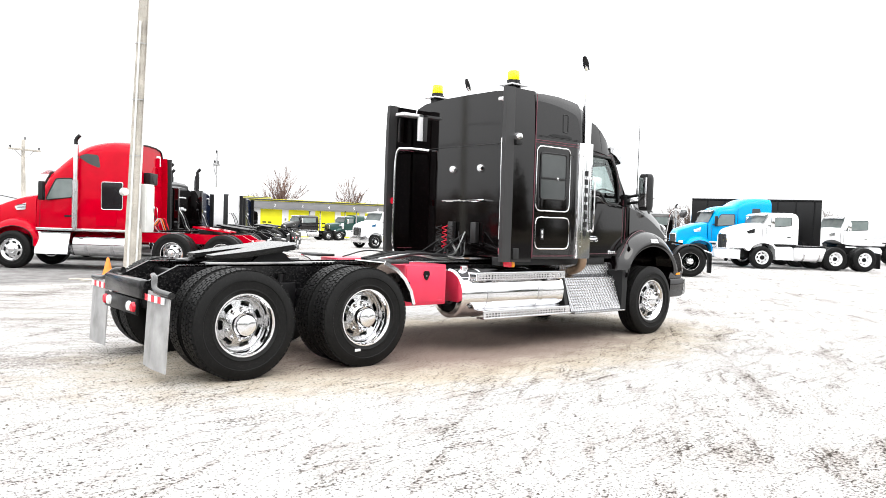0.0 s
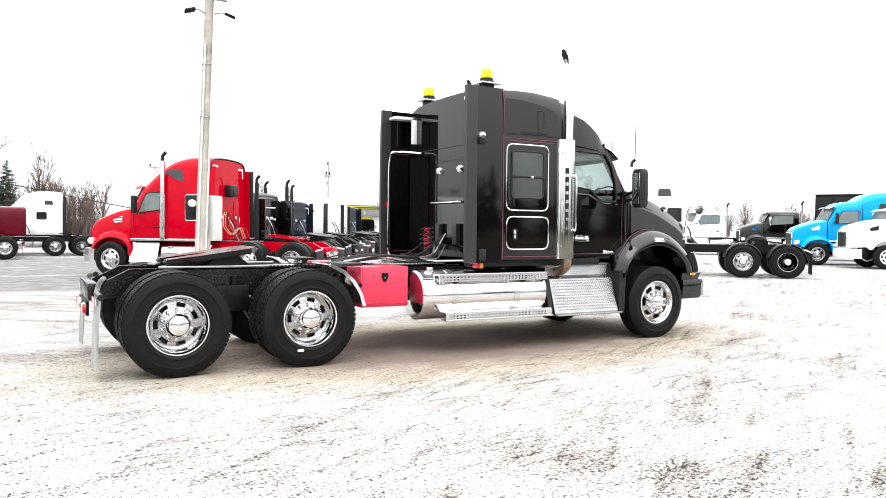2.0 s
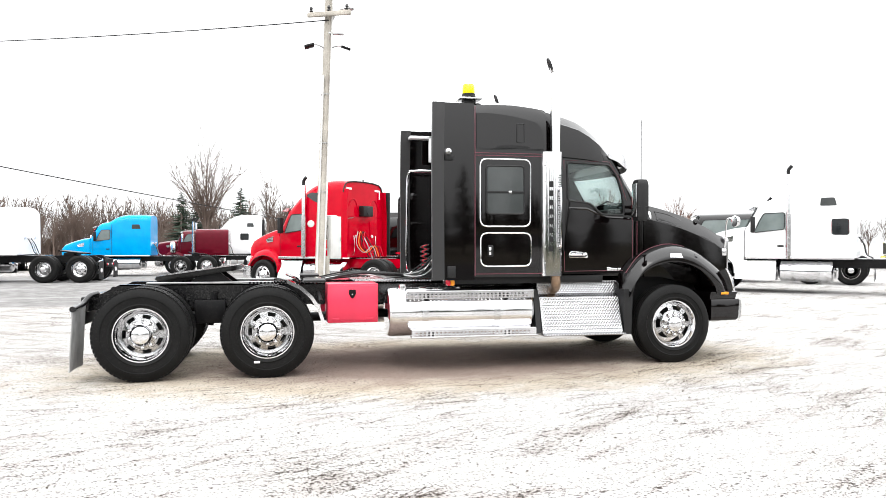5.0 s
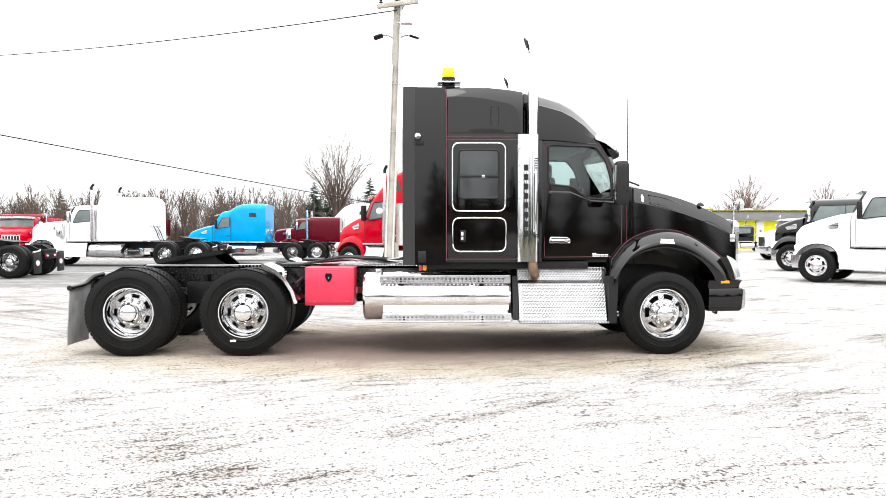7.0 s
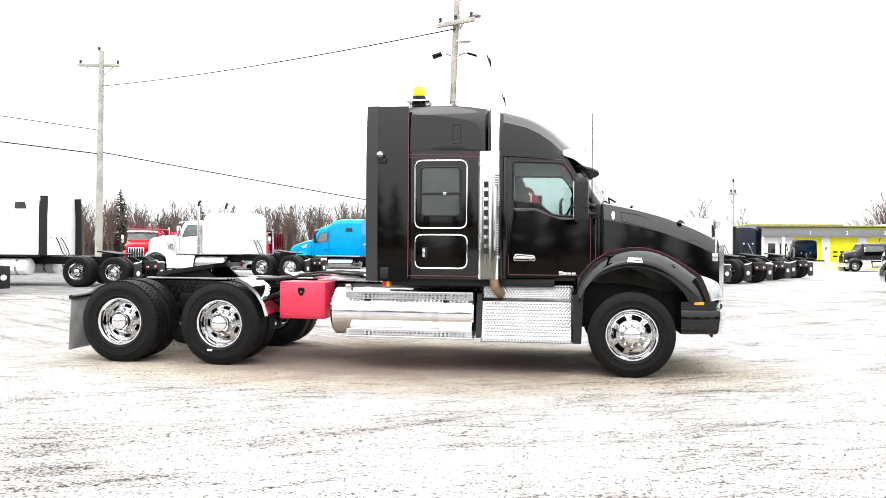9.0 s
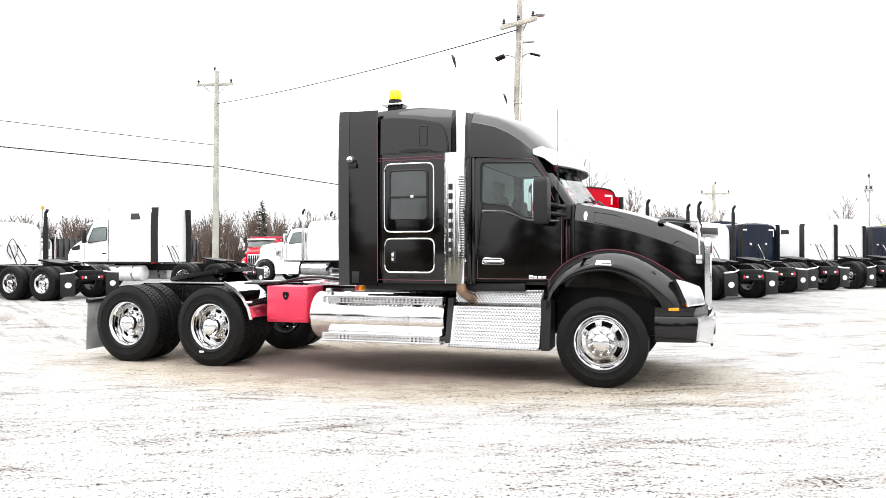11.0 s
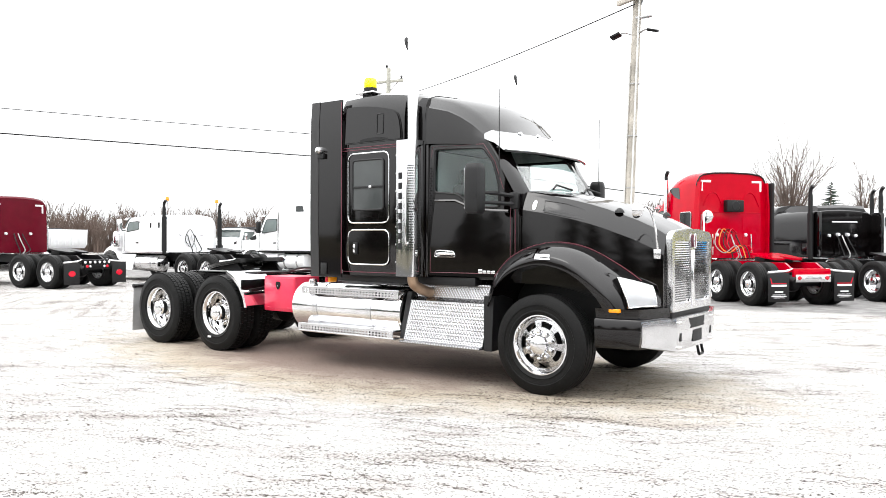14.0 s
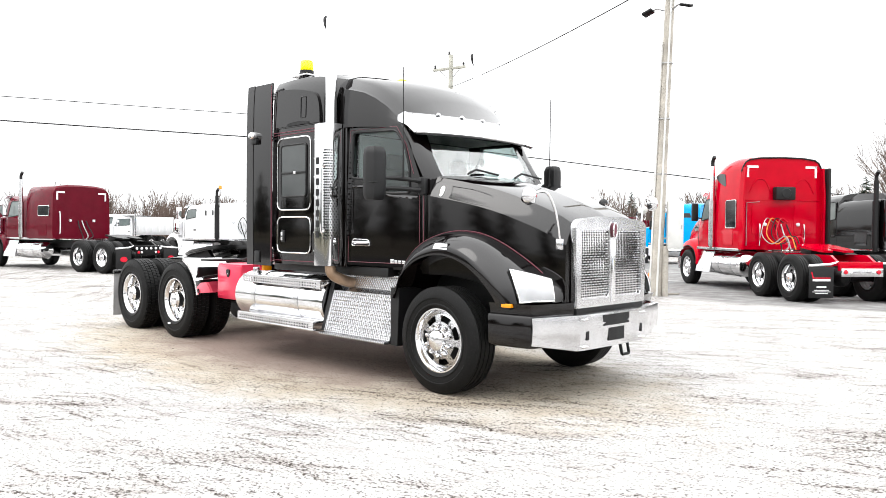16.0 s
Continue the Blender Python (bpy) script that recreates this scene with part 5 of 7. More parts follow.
        ring_faces(bm, [[(6.37, s * 0.6, z), (6.37, s * (1.12 + o), z), (6.62, s * (1.1 + o), z), (6.8 + o, s * (1.07 + o), z), (6.82 + o, s * (1.02 + o), z), (6.92, s * 0.6, z)] for z, o in ((0.52, -0.02), (0.55, 0.0), (0.78, 0.01), (0.8, 0.0), (0.805, -0.025), (0.85, -0.02), (0.9, 0.0))])
        part("bumper_corner", bm, BLACK, fd)
        part("amber_marker", box(BM(), 6.515, 6.625, min(s * 1.06, s * 1.128), max(s * 1.06, s * 1.128), 0.865, 0.9, 0.006), AMBER, fd)
        # headlamp, a bowed lens let into the fender's front
        bm = BM()
        tl, tr, br, bl = Vector((6.575, 1.1, 1.2)), Vector((6.81, 0.8, 1.11)), Vector((6.865, 0.82, 0.918)), Vector((6.69, 1.1, 0.905))
        mid = (tl + tr + br + bl) / 4
        tl, tr, br, bl = [mid.lerp(p, 0.97) for p in (tl, tr, br, bl)]
        out = (tr - tl).cross(bl - tl).normalized()
        if out.x < 0:
            out = -out
        rows, back_rows = [], []
        for j in range(8):
            u = j / 7
            row = []
            for k in range(6):
                v = k / 5
                p = tl.lerp(tr, u).lerp(bl.lerp(br, u), v)
                row.append(p + out * (0.012 + 0.05 * math.sin(math.pi * (0.15 + 0.7 * u)) * math.sin(math.pi * (0.15 + 0.7 * v))))
            rows.append(row)
        lens = [[(p.x, s * p.y, p.z) for p in r] for r in rows]
        ring_faces(bm, lens, False, False)
        bmesh.ops.solidify(bm, geom=bm.faces[:], thickness=0.012)
        hl = part("headlamp", bm, LENS, fd, "clear headlamp with bright reflector")
        edge = [r[0] for r in rows] + rows[-1][1:] + [r[-1] for r in rows[-2::-1]] + rows[0][-2:0:-1]
        bm = BM()
        ring_faces(bm, [[(p.x, s * p.y, p.z) for p in edge], [(p.x - out.x * 0.14, s * (p.y - out.y * 0.14), p.z - out.z * 0.14) for p in edge]], True, False)
        part("lamp_housing", bm, BLACK, hl)
        part("lamp_rim", tube(BM(), [(p.x, s * p.y, p.z) for p in edge + edge[:1]], 0.007, 6), CHROME, hl)
    # grille
    holes = [rounded([(y0, 0.93), (y1, 0.93), (y1, 1.545), (y0, 1.545)], 0.035) for y0, y1 in ((-0.52, -0.065), (0.065, 0.52))]
    bm = plate(BM(), rounded([(-0.6, 0.84), (0.6, 0.84), (0.625, 1.6), (0.56, 1.645), (0.2, 1.675), (-0.2, 1.675), (-0.56, 1.645), (-0.625, 1.6)], 0.04), holes, 6.885, 0.06, "x")
    bmesh.ops.bevel(bm, geom=[e for e in bm.edges if e.is_manifold and e.calc_face_angle(0) > 1.2], offset=0.008, segments=2, affect="EDGES")
    gr = part("grille_surround", bm, STEEL, T, "polished grille surround with woven mesh")
    part("grille_backing", box(BM(), 6.87, 6.885, -0.55, 0.55, 0.9, 1.58), CABLE, gr)
    for y0, y1 in ((-0.52, -0.065), (0.065, 0.52)):
        bm = BM()
        for k in range(27):
            z = 0.935 + k * 0.0232
            pts = [(6.915 + (0.008 if (j + k) % 2 else -0.004), y0 + (y1 - y0) * j / 16, z) for j in range(17)]
            tube(bm, pts, 0.0068, 4)
        for j in range(17):
            y = y0 + (y1 - y0) * j / 16
            tube(bm, [(6.916, y, 0.93), (6.916, y, 1.545)], 0.0055, 4)
        part("grille_mesh", bm, CHROME, gr)
    bm = plate(BM(), [(0.029 * math.cos(k * math.pi / 12), 1.55 + 0.066 * math.sin(k * math.pi / 12)) for k in range(24)], [], 6.945, 0.024, "x")
    part("emblem", bm, PINSTRIPE, gr)
    part("emblem_rim", tube(BM(), [(6.967, 0.031 * math.cos(a), 1.55 + 0.07 * math.sin(a)) for a in [k * math.pi / 12 for k in range(25)]], 0.006, 6), CHROME, gr)
    part("centre_bar", box(BM(), 6.935, 6.958, -0.03, 0.03, 0.88, 1.46, 0.008), CHROME, gr)
    # bumper
    bm = BM()
    plan = [(6.83, -1.09), (6.835, -1.075), (6.9, -0.83), (6.966, -0.59), (6.973, -0.572), (6.985, -0.3), (6.99, 0)]
    plan = plan + [(x, -y) for x, y in plan[-2::-1]]
    rings = []
    for x, y in plan:
        lowz = 0.46 + 0.08 * max(0, (abs(y) - 0.57) / 0.5)
        rings.append([(x - 0.03, y * 0.97, 0.8), (x, y, 0.79), (x + 0.008, y, 0.7), (x + 0.004, y, 0.6), (x - 0.006, y, lowz + 0.01), (x - 0.05, y * 0.97, lowz)])
    ring_faces(bm, rings)
    bp = part("bumper", bm, STEEL, T, "polished steel bumper with tow openings", 12)
    for y0, y1, z0, z1 in ((-0.23, 0.23, 0.67, 0.77), (-0.135, 0.135, 0.525, 0.645), (-0.49, -0.45, 0.56, 0.64), (0.45, 0.49, 0.56, 0.64)):
        rings = []
        for k in range(9):
            y = y0 + (y1 - y0) * k / 8
            x = 6.99 - 0.03 * abs(y)
            rings.append([(x - 0.03, y, z1), (x + 0.0105, y, z1), (x + 0.0105, y, (z0 + z1) / 2), (x + 0.0105, y, z0), (x - 0.03, y, z0)])
        part("bumper_opening", ring_faces(BM(), rings), CABLE, bp)
    for y in (-0.53, 0.53, -0.48, 0.48):
        for z in (0.5, 0.745):
            part("bolt", lathe(BM(), [(0, 6.998), (0.01, 6.996), (0.012, 6.96)], 10, "x", (0, y, z)), CHROME, bp)
    bm = tube(BM(), [(6.93, 0.16, 0.5), (6.96, 0.16, 0.37), (6.96, 0.17, 0.36), (6.96, 0.28, 0.36), (6.96, 0.29, 0.37), (6.93, 0.29, 0.5)], 0.016, 6)
    part("tow_hook", bm, CHASSIS, bp)
    part("licence_recess", box(BM(), 6.88, 6.94, -0.58, 0.58, 0.79, 0.86, 0.01), CABLE, bp)
    # engine mass under the hood, so that no light passes
    part("engine_block", box(BM(), 4.6, 6.6, -0.36, 0.36, 0.5, 1.1, 0.05), CHASSIS, T)
    part("gearbox", box(BM(), 3.4, 4.6, -0.28, 0.28, 0.5, 0.9, 0.05), CHASSIS, T)
    part("drive_shaft", tube(BM(), [(3.4, 0, 0.66), (0.75, 0, 0.56)], 0.06, 10), CHASSIS, T)
    for s in (-1, 1):
        part("inner_fender", box(BM(), 5.2, 6.5, s * 0.58 - 0.02, s * 0.58 + 0.02, 0.6, 1.3, 0.01), CABLE, T)
    return T


black_tractor()


# ---- the other parked tractors ----
def semi(label, paint, x, y, heading, wb=5.3, style="aero", rear=2.2, slen=1.7, top=3.4, stacks=1, extender=None, fender=None, chrome=True, flap=CABLE, tape=False, trim=None, ext_len=0.16, cabz=2.68, rim=None, screen=None, nose=None, stackx=None, stacktop=None, stackmat=None, size=1.0, pane=None, group="tractors parked in the yard"):
    """A parked tractor. x, y: the middle of its drive axles; wb: from there to the front axle; rear: the back of its cab;
    slen: length of the sleeper; top: roof height; style: aero, flat, or day; screen, nose: foot of the windscreen and front of the
    hood; stackx, stacktop, stackmat: the exhaust stacks; pane: (x0, x1, z0, z1) of the window in the sleeper; size: overall scale."""
    z = place_z(x, y)
    T = thing("semi_truck", pose(x, y, z, 0, 0, heading) @ Matrix.Scale(size, 4), label, "truck", group)
    cab0 = rear + slen
    cab1 = screen or wb - 0.42
    cab0 = min(cab0, cab1 - 0.9)
    hood1 = nose or wb + (0.95 if style == "aero" else 1.15 if style == "flat" else 0.85)
    # frame
    for s in (-1, 1):
        bm = plate(BM(), [(-1.35, 0.85), (-1.0, 1.05), (wb + 0.6, 1.02), (wb + 0.6, 0.78), (-0.9, 0.78)], [], s * 0.43 - 0.03, 0.06)
        part("frame_rail", bm, fender if fender else CHASSIS, T)
    part("rear_cross_member", box(BM(), -1.42, -1.33, -0.5, 0.5, 0.72, 0.92, 0.015), fender if fender else CHASSIS, T)
    lp = part("rear_lamp_panel", box(BM(), -1.45, -1.42, -0.48, 0.48, 0.6, 0.78, 0.006), STEEL if fender else CHASSIS, T)
    for yy in (-0.38, 0.38):
        part("tail_lamp", lathe(BM(), [(0, -1.475), (0.04, -1.47), (0.05, -1.45)], 14, "x", (0, yy, 0.7)), REDLENS, lp)
        part("reverse_lamp", lathe(BM(), [(0, -1.475), (0.03, -1.47), (0.04, -1.45)], 14, "x", (0, yy * 0.7, 0.7)), LENS, lp)
    drive_wheels(T, (-0.67, 0.67), 0.53, rim=rim)
    for s in (-1, 1):
        wheel(T, wb, s * 1.0, 0.505, True, s, rim=rim)
        part("flap_arm", tube(BM(), [(-1.3, s * 0.46, 0.9), (-1.38, s * 0.7, 0.86), (-1.38, s * 1.18, 0.83)], 0.03, 8), STEEL, T)
        fl = part("mud_flap", box(BM(), -1.4, -1.385, min(s * 0.62, s * 1.18), max(s * 0.62, s * 1.18), 0.14, 0.82, 0.004), flap, T)
        if trim:
            for k, (u, zz, hh, mt) in enumerate(((0.2, 0.5, 0.045, WHITE), (0.11, 0.36, 0.03, WHITE), (0.17, 0.3, 0.012, WHITE), (0.2, 0.265, 0.012, WHITE), (0.14, 0.23, 0.012, WHITE))):
                part("flap_bar", box(BM(), -1.408, -1.4, s * 0.9 - u, s * 0.9 + u, zz, zz + hh), mt, fl)
            part("flap_stripe", plate(BM(), [(s * 0.7, 0.56), (s * 1.1, 0.56), (s * 1.14, 0.7), (s * 1.12, 0.7), (s * 1.08, 0.58), (s * 0.7, 0.58)], [], -1.401, -0.006, "x"), REDLENS, fl)
        if not trim:
            part("flap_badge", plate(BM(), [(s * 0.9 + 0.13 * math.cos(k * math.pi / 5), 0.48 + 0.09 * math.sin(k * math.pi / 5)) for k in range(10)], [], -1.401, -0.008, "x"), REDLENS if paint is MAROON else WHITE, fl)
        # fuel tank and steps
        tx1 = min(cab1 - 1.0, wb - 1.5)
        bm = lathe(BM(), [(0, tx1 - 1.5), (0.25, tx1 - 1.49), (0.3, tx1 - 1.45), (0.3, tx1 - 0.05), (0.25, tx1 - 0.01), (0, tx1)], 28, "x", (0, s * 0.83, 0.68))
        tk = part("fuel_tank", bm, CHROME if chrome else paint, T)
        for q in (0.4, 1.1):
            part("tank_strap", lathe(BM(), [(0.301, tx1 - q - 0.04), (0.31, tx1 - q - 0.04), (0.31, tx1 - q + 0.04), (0.301, tx1 - q + 0.04)], 24, "x", (0, s * 0.83, 0.68), close=True), STEEL, tk)
        bm = BM()
        ring_faces(bm, [[(xx, s * yy, zz) for yy, zz in ((0.6, 1.03), (0.98, 1.0), (1.08, 0.7), (1.14, 0.42), (0.6, 0.4))] for xx in (tx1 + 0.08, wb - 0.62)])
        part("step_box", bm, STEEL if chrome else paint, T)
        # front fender
        arch = [(wb - 0.68, 0.62), (wb - 0.66, 0.95), (wb - 0.45, 1.2), (wb - 0.1, 1.32), (wb + 0.25, 1.28), (wb + 0.5, 1.12), (wb + 0.68, 0.85)]
        ins = [(wb - 0.58, 0.62), (wb - 0.56, 0.85), (wb - 0.4, 1.05), (wb - 0.08, 1.14), (wb + 0.2, 1.1), (wb + 0.42, 0.98), (wb + 0.56, 0.8)]
        bm = BM()
        sm = [bend([(u, 0, v) for u, v in side], 3) for side in (arch, ins)]
        ring_faces(bm, [[(a.x, s * 0.6, a.z + 0.06), (a.x, s * 0.86, a.z + 0.045), (a.x, s * 1.0, a.z + 0.005), (a.x, s * 1.08, a.z - 0.05), (q.x, s * 1.13, q.z), (q.x, s * 0.6, q.z)] for a, q in zip(*sm)])
        fd = part("front_fender", bm, trim if trim and style == "day" else paint, T)
        hx = hood1 - (0.12 if style != "flat" else 0.45)
        bm = lathe(BM(), [(0, hx + 0.1), (0.07, hx + 0.09), (0.1, hx + 0.05), (0.1, hx - 0.1)], 20, "x", (0, s * 0.82, 1.02))
        part("headlamp", bm, LENS, fd)
        part("fender_lip", tube(BM(), [(q.x, s * 1.125, q.z) for q in sm[1]], 0.014, 5), CABLE, fd)
    # hood
    bm = BM()
    secs = []
    drop = 0.42 if style == "aero" else 0.16 if style == "flat" else 0.34
    for f in (0, 0.25, 0.5, 0.75, 0.92, 1.0):
        xx = cab1 + 0.02 + (hood1 - cab1 - 0.02) * f
        w = 0.98 - (0.36 if style != "flat" else 0.38) * f
        ze = (2.0 if style != "flat" else 1.93) - drop * f ** 1.5 - (0.1 if f == 1 else 0)
        secs.append((xx, [(w + 0.03, 0.95 - 0.1 * f), (w + 0.01, 1.4), (w, ze - 0.1), (w - 0.03, ze - 0.035), (w - 0.1, ze), (w * 0.5, ze + 0.05), (0, ze + 0.06)]))
    half_loft(bm, secs)
    hood = part("hood", bm, paint, T, "", 32)
    zg = (2.0 if style != "flat" else 1.93) - drop - 0.1
    gr = part("grille", box(BM(), hood1 - 0.02, hood1 + 0.03, -0.5, 0.5, 0.86, zg, 0.02), CHROME, T)
    for k in range(6):
        part("grille_bar", box(BM(), hood1 + 0.03, hood1 + 0.04, -0.45 + k * 0.155, -0.34 + k * 0.155, 0.9, zg - 0.06), CABLE, gr)
    for s in (-1, 1):
        yi = 0.93 - 0.19 * 0.46
        hi = part("hood_intake", plate(BM(), rounded([(cab1 + 0.24, 1.6), (cab1 + 0.6, 1.56), (cab1 + 0.66, 1.66), (cab1 + 0.26, 1.8)], 0.03), [], s * (yi + 0.03), s * 0.035), CHROME if chrome else CABLE, hood)
        for k in range(3):
            part("louvre", box(BM(), cab1 + 0.29, cab1 + 0.58, min(s * (yi + 0.06), s * (yi + 0.07)), max(s * (yi + 0.06), s * (yi + 0.07)), 1.62 + 0.045 * k, 1.635 + 0.045 * k, 0.003), CABLE, hi)
        if style == "flat":
            part("air_cleaner", lathe(BM(), [(0, 1.25), (0.15, 1.27), (0.17, 1.33), (0.17, 1.8), (0.12, 1.88), (0, 1.9)], 20, "z", (cab1 + 0.24, s * 1.08, 0)), CHROME, hood)
    bm = BM()
    plan = [(hood1 - 0.25, -1.12), (hood1 + 0.02, -1.0), (hood1 + 0.14, -0.6), (hood1 + 0.17, 0), (hood1 + 0.14, 0.6), (hood1 + 0.02, 1.0), (hood1 - 0.25, 1.12)]
    ring_faces(bm, [[(a - 0.12, b * 0.95, 0.82), (a, b, 0.8), (a + 0.01, b, 0.6), (a - 0.03, b, 0.42), (a - 0.12, b * 0.95, 0.42)] for a, b in plan])
    part("bumper", bm, STEEL if chrome else paint, T)
    # cab and sleeper shell
    bm = BM()
    secs = []

    def prof(w, z0, zs, zr, r=0.14):
        return [(w - 0.03, z0), (w, z0 + 0.12), (w, (z0 + zs) / 2), (w - 0.012, zs), (w - 0.03, max(zs + 0.01, zr - r - 0.12)), (w - 0.065, max(zs + 0.02, zr - r)), (w - 0.13, max(zs + 0.03, zr - r * 0.4)), (w - 0.24, max(zs + 0.04, zr - 0.01)), (w * 0.5, zr + 0.035), (0, zr + 0.05)]
    if style == "aero":
        line = bend([(rear, 0, top - 0.03), (rear + 0.3, 0, top + 0.01), (cab0 - 0.7, 0, top), (cab0 - 0.2, 0, top - 0.12), (cab0 + 0.2, 0, top - 0.36), (cab1 - 0.55, 0, cabz + 0.1), (cab1 - 0.36, 0, cabz - 0.06)], 3)
        for q in line:
            g = max(0, (q.x - cab0) / (cab1 - cab0))
            secs.append((q.x, prof(1.12 - 0.07 * g * g, 1.1, 2.1, q.z, 0.2)))
        secs.append((cab1 - 0.02, prof(1.04, 1.1, 1.75, 2.0, 0.1)))
    elif style == "flat":
        for xx, zr in ((rear, top - 0.06), (rear + 0.06, top), (cab0 - 0.12, top), (cab0 - 0.02, top - 0.15 if top - cabz > 0.2 else top), (cab0, cabz), (cab1 - 0.35, cabz - 0.02), (cab1 - 0.28, cabz - 0.1)):
            secs.append((xx, prof(1.1 if xx < cab0 else 1.02, 1.1, 2.1, zr)))
        secs.append((cab1, prof(1.0, 1.1, 1.75, 1.95, 0.1)))
    else:
        for xx, zr in ((rear, cabz - 0.05), (rear + 0.08, cabz), (cab1 - 0.4, cabz - 0.02), (cab1 - 0.33, cabz - 0.1)):
            secs.append((xx, prof(1.04, 1.1, 2.1, zr)))
        secs.append((cab1 - 0.02, prof(1.0, 1.1, 1.75, 1.98, 0.1)))
    half_loft(bm, secs)
    body = part("cab_body", bm, paint, T, "", 34)
    cw = 1.12 if style == "aero" else 1.02 if style == "flat" else 1.04
    for s in (-1, 1):
        d0 = max(cab0 + 0.12, cab1 - 1.25) if style != "day" else rear + 0.32
        win = rounded([(d0, 1.95), (cab1 - 0.3, 1.86), (cab1 - 0.45, 2.2), (cab1 - 0.58, min(2.44, cabz - 0.2)), (d0, min(2.46, cabz - 0.18))], 0.06)
        dw = part("door_window", plate(BM(), win, [], s * (cw - 0.03), s * 0.025), WINGL, body)
        part("window_seal", outline(BM(), [(u, s * (cw - 0.006), v) for u, v in win], 0.014), CABLE, dw)
        part("door_seam", box(BM(), cab1 - 0.16, cab1 - 0.152, s * cw - 0.006, s * cw + 0.004, 1.12, 1.86), CABLE, body)
        part("sill_trim", box(BM(), rear + 0.05, cab1 - 0.05, min(s * (cw - 0.08), s * (cw + 0.006)), max(s * (cw - 0.08), s * (cw + 0.006)), 1.05, 1.12, 0.006), STEEL if chrome else CABLE, T)
        if slen > 0.6:
            part("cab_gap", box(BM(), cab0 + 0.02, cab0 + 0.035, s * cw - 0.01, s * cw + 0.005, 1.15, min(top, 3.0) - 0.25), CABLE, body)
        part("door_handle", box(BM(), d0 + 0.02, d0 + 0.2, s * cw - 0.015, s * cw + 0.015, 1.42, 1.47, 0.006), CABLE, body)
        part("door_seam", box(BM(), d0 - 0.06, d0 - 0.052, s * cw - 0.004, s * cw + 0.004, 1.15, 2.55), CABLE, body)
        if slen > 0.6:
            sw = 1.12 if style == "aero" else 1.1
            q = rear + 0.35
            if pane:
                wp = rounded([(pane[0], pane[2]), (pane[1], pane[2]), (pane[1], pane[3]), (pane[0], pane[3])], 0.06)
                part("sleeper_window", plate(BM(), wp, [], s * (sw - 0.02), s * 0.026), DARKGL, body)
                part("sleeper_window_seal", outline(BM(), [(u, s * (sw + 0.005), v) for u, v in wp], 0.012), STEEL if chrome else CABLE, body)
            part("baggage_door", plate(BM(), rounded([(q, 1.2), (q + 0.55, 1.2), (q + 0.55, 1.62), (q, 1.62)], 0.05), [], s * (sw - 0.012), s * 0.02), paint, body)
            if style == "aero":
                shape = [(cab0 - 0.62, top - 0.72), (cab0 - 0.3, top - 0.6), (cab0 - 0.02, top - 0.42), (cab0 - 0.2, top - 0.34), (cab0 - 0.56, top - 0.36)] if tape else [(rear + 0.5, top - 0.72), (rear + 0.95, top - 0.72), (rear + 0.93, top - 0.48), (rear + 0.56, top - 0.48)]
                part("roof_window", plate(BM(), rounded(shape, 0.08 if tape else 0.04), [], s * 1.05, s * 0.055), GREYGL, body)
        if extender:
            bm = BM()
            ring_faces(bm, [[(rear - ext_len, s * (1.11 - o), zz), (rear + 0.03, s * (1.13 - o), zz), (rear + 0.03, s * (1.09 - o), zz), (rear - ext_len, s * (1.06 - o), zz)] for zz, o in ((1.1, 0), (2.5, 0.0), (top - (0.26 if style == "aero" else 0.02), 0.05))])
            part("side_extender", bm, extender, T)
        mr = part("side_mirror", box(BM(), cab1 - 0.36, cab1 - 0.24, min(s * 1.22, s * 1.4), max(s * 1.22, s * 1.4), 1.85, 2.35, 0.03), CABLE if style == "aero" else CHROME, T)
        part("mirror_arm", tube(BM(), [(cab1 - 0.3, s * 1.3, 1.95), (cab1 - 0.2, s * 1.0, 1.92)], 0.02, 6), CABLE, mr)
        if stacks and (s > 0 or stacks == 2):
            sx = stackx or (cab0 if style != "day" else rear - 0.1)
            px = s * 1.19
            tz = (stacktop or top + 0.5) - 0.25
            bm = tube(BM(), [(sx, px, 1.05), (sx, px, tz)], 0.065, 14)
            st = part("exhaust", bm, stackmat or (CHROME if chrome else CABLE), T)
            part("curved_tip", tube(BM(), bend([(sx, px, tz - 0.03), (sx, px, tz + 0.13), (sx - 0.1, px, tz + 0.25)], 4), 0.05, 10), CABLE, st)
            part("heat_shield", tube(BM(), [(sx, px, 1.15), (sx, px, 2.4)], 0.09, 14), stackmat or (STEEL if chrome else CABLE), st)
    # windscreen, following the slope of the cab's front
    bm = BM()
    z1 = cabz - 0.1
    xa, xb = (cab1 - 0.03, cab1 - 0.3) if style != "aero" else (cab1 - 0.03, cab1 - 0.33)
    rows = [[((xa + (xb - xa) * f) + 0.06 - 0.05 * abs(j) / 4, 0.96 * j / 4 * (1 - 0.05 * f), 2.0 + (z1 - 2.0) * f + 0.05) for j in range(-4, 5)] for f in (0, 0.5, 1)]
    ring_faces(bm, rows, False, False)
    bmesh.ops.solidify(bm, geom=bm.faces[:], thickness=0.02)
    part("windscreen", bm, WINGL, body)
    bm = BM()
    rows = [[(xb + 0.05 + 0.18 * k, 1.0 * j / 4, z1 + 0.1 - 0.1 * k - 0.02 * abs(j) / 4) for j in range(-4, 5)] for k in (0, 1)]
    ring_faces(bm, rows, False, False)
    bmesh.ops.solidify(bm, geom=bm.faces[:], thickness=0.015)
    part("sun_visor", bm, STEEL if chrome else paint, body)
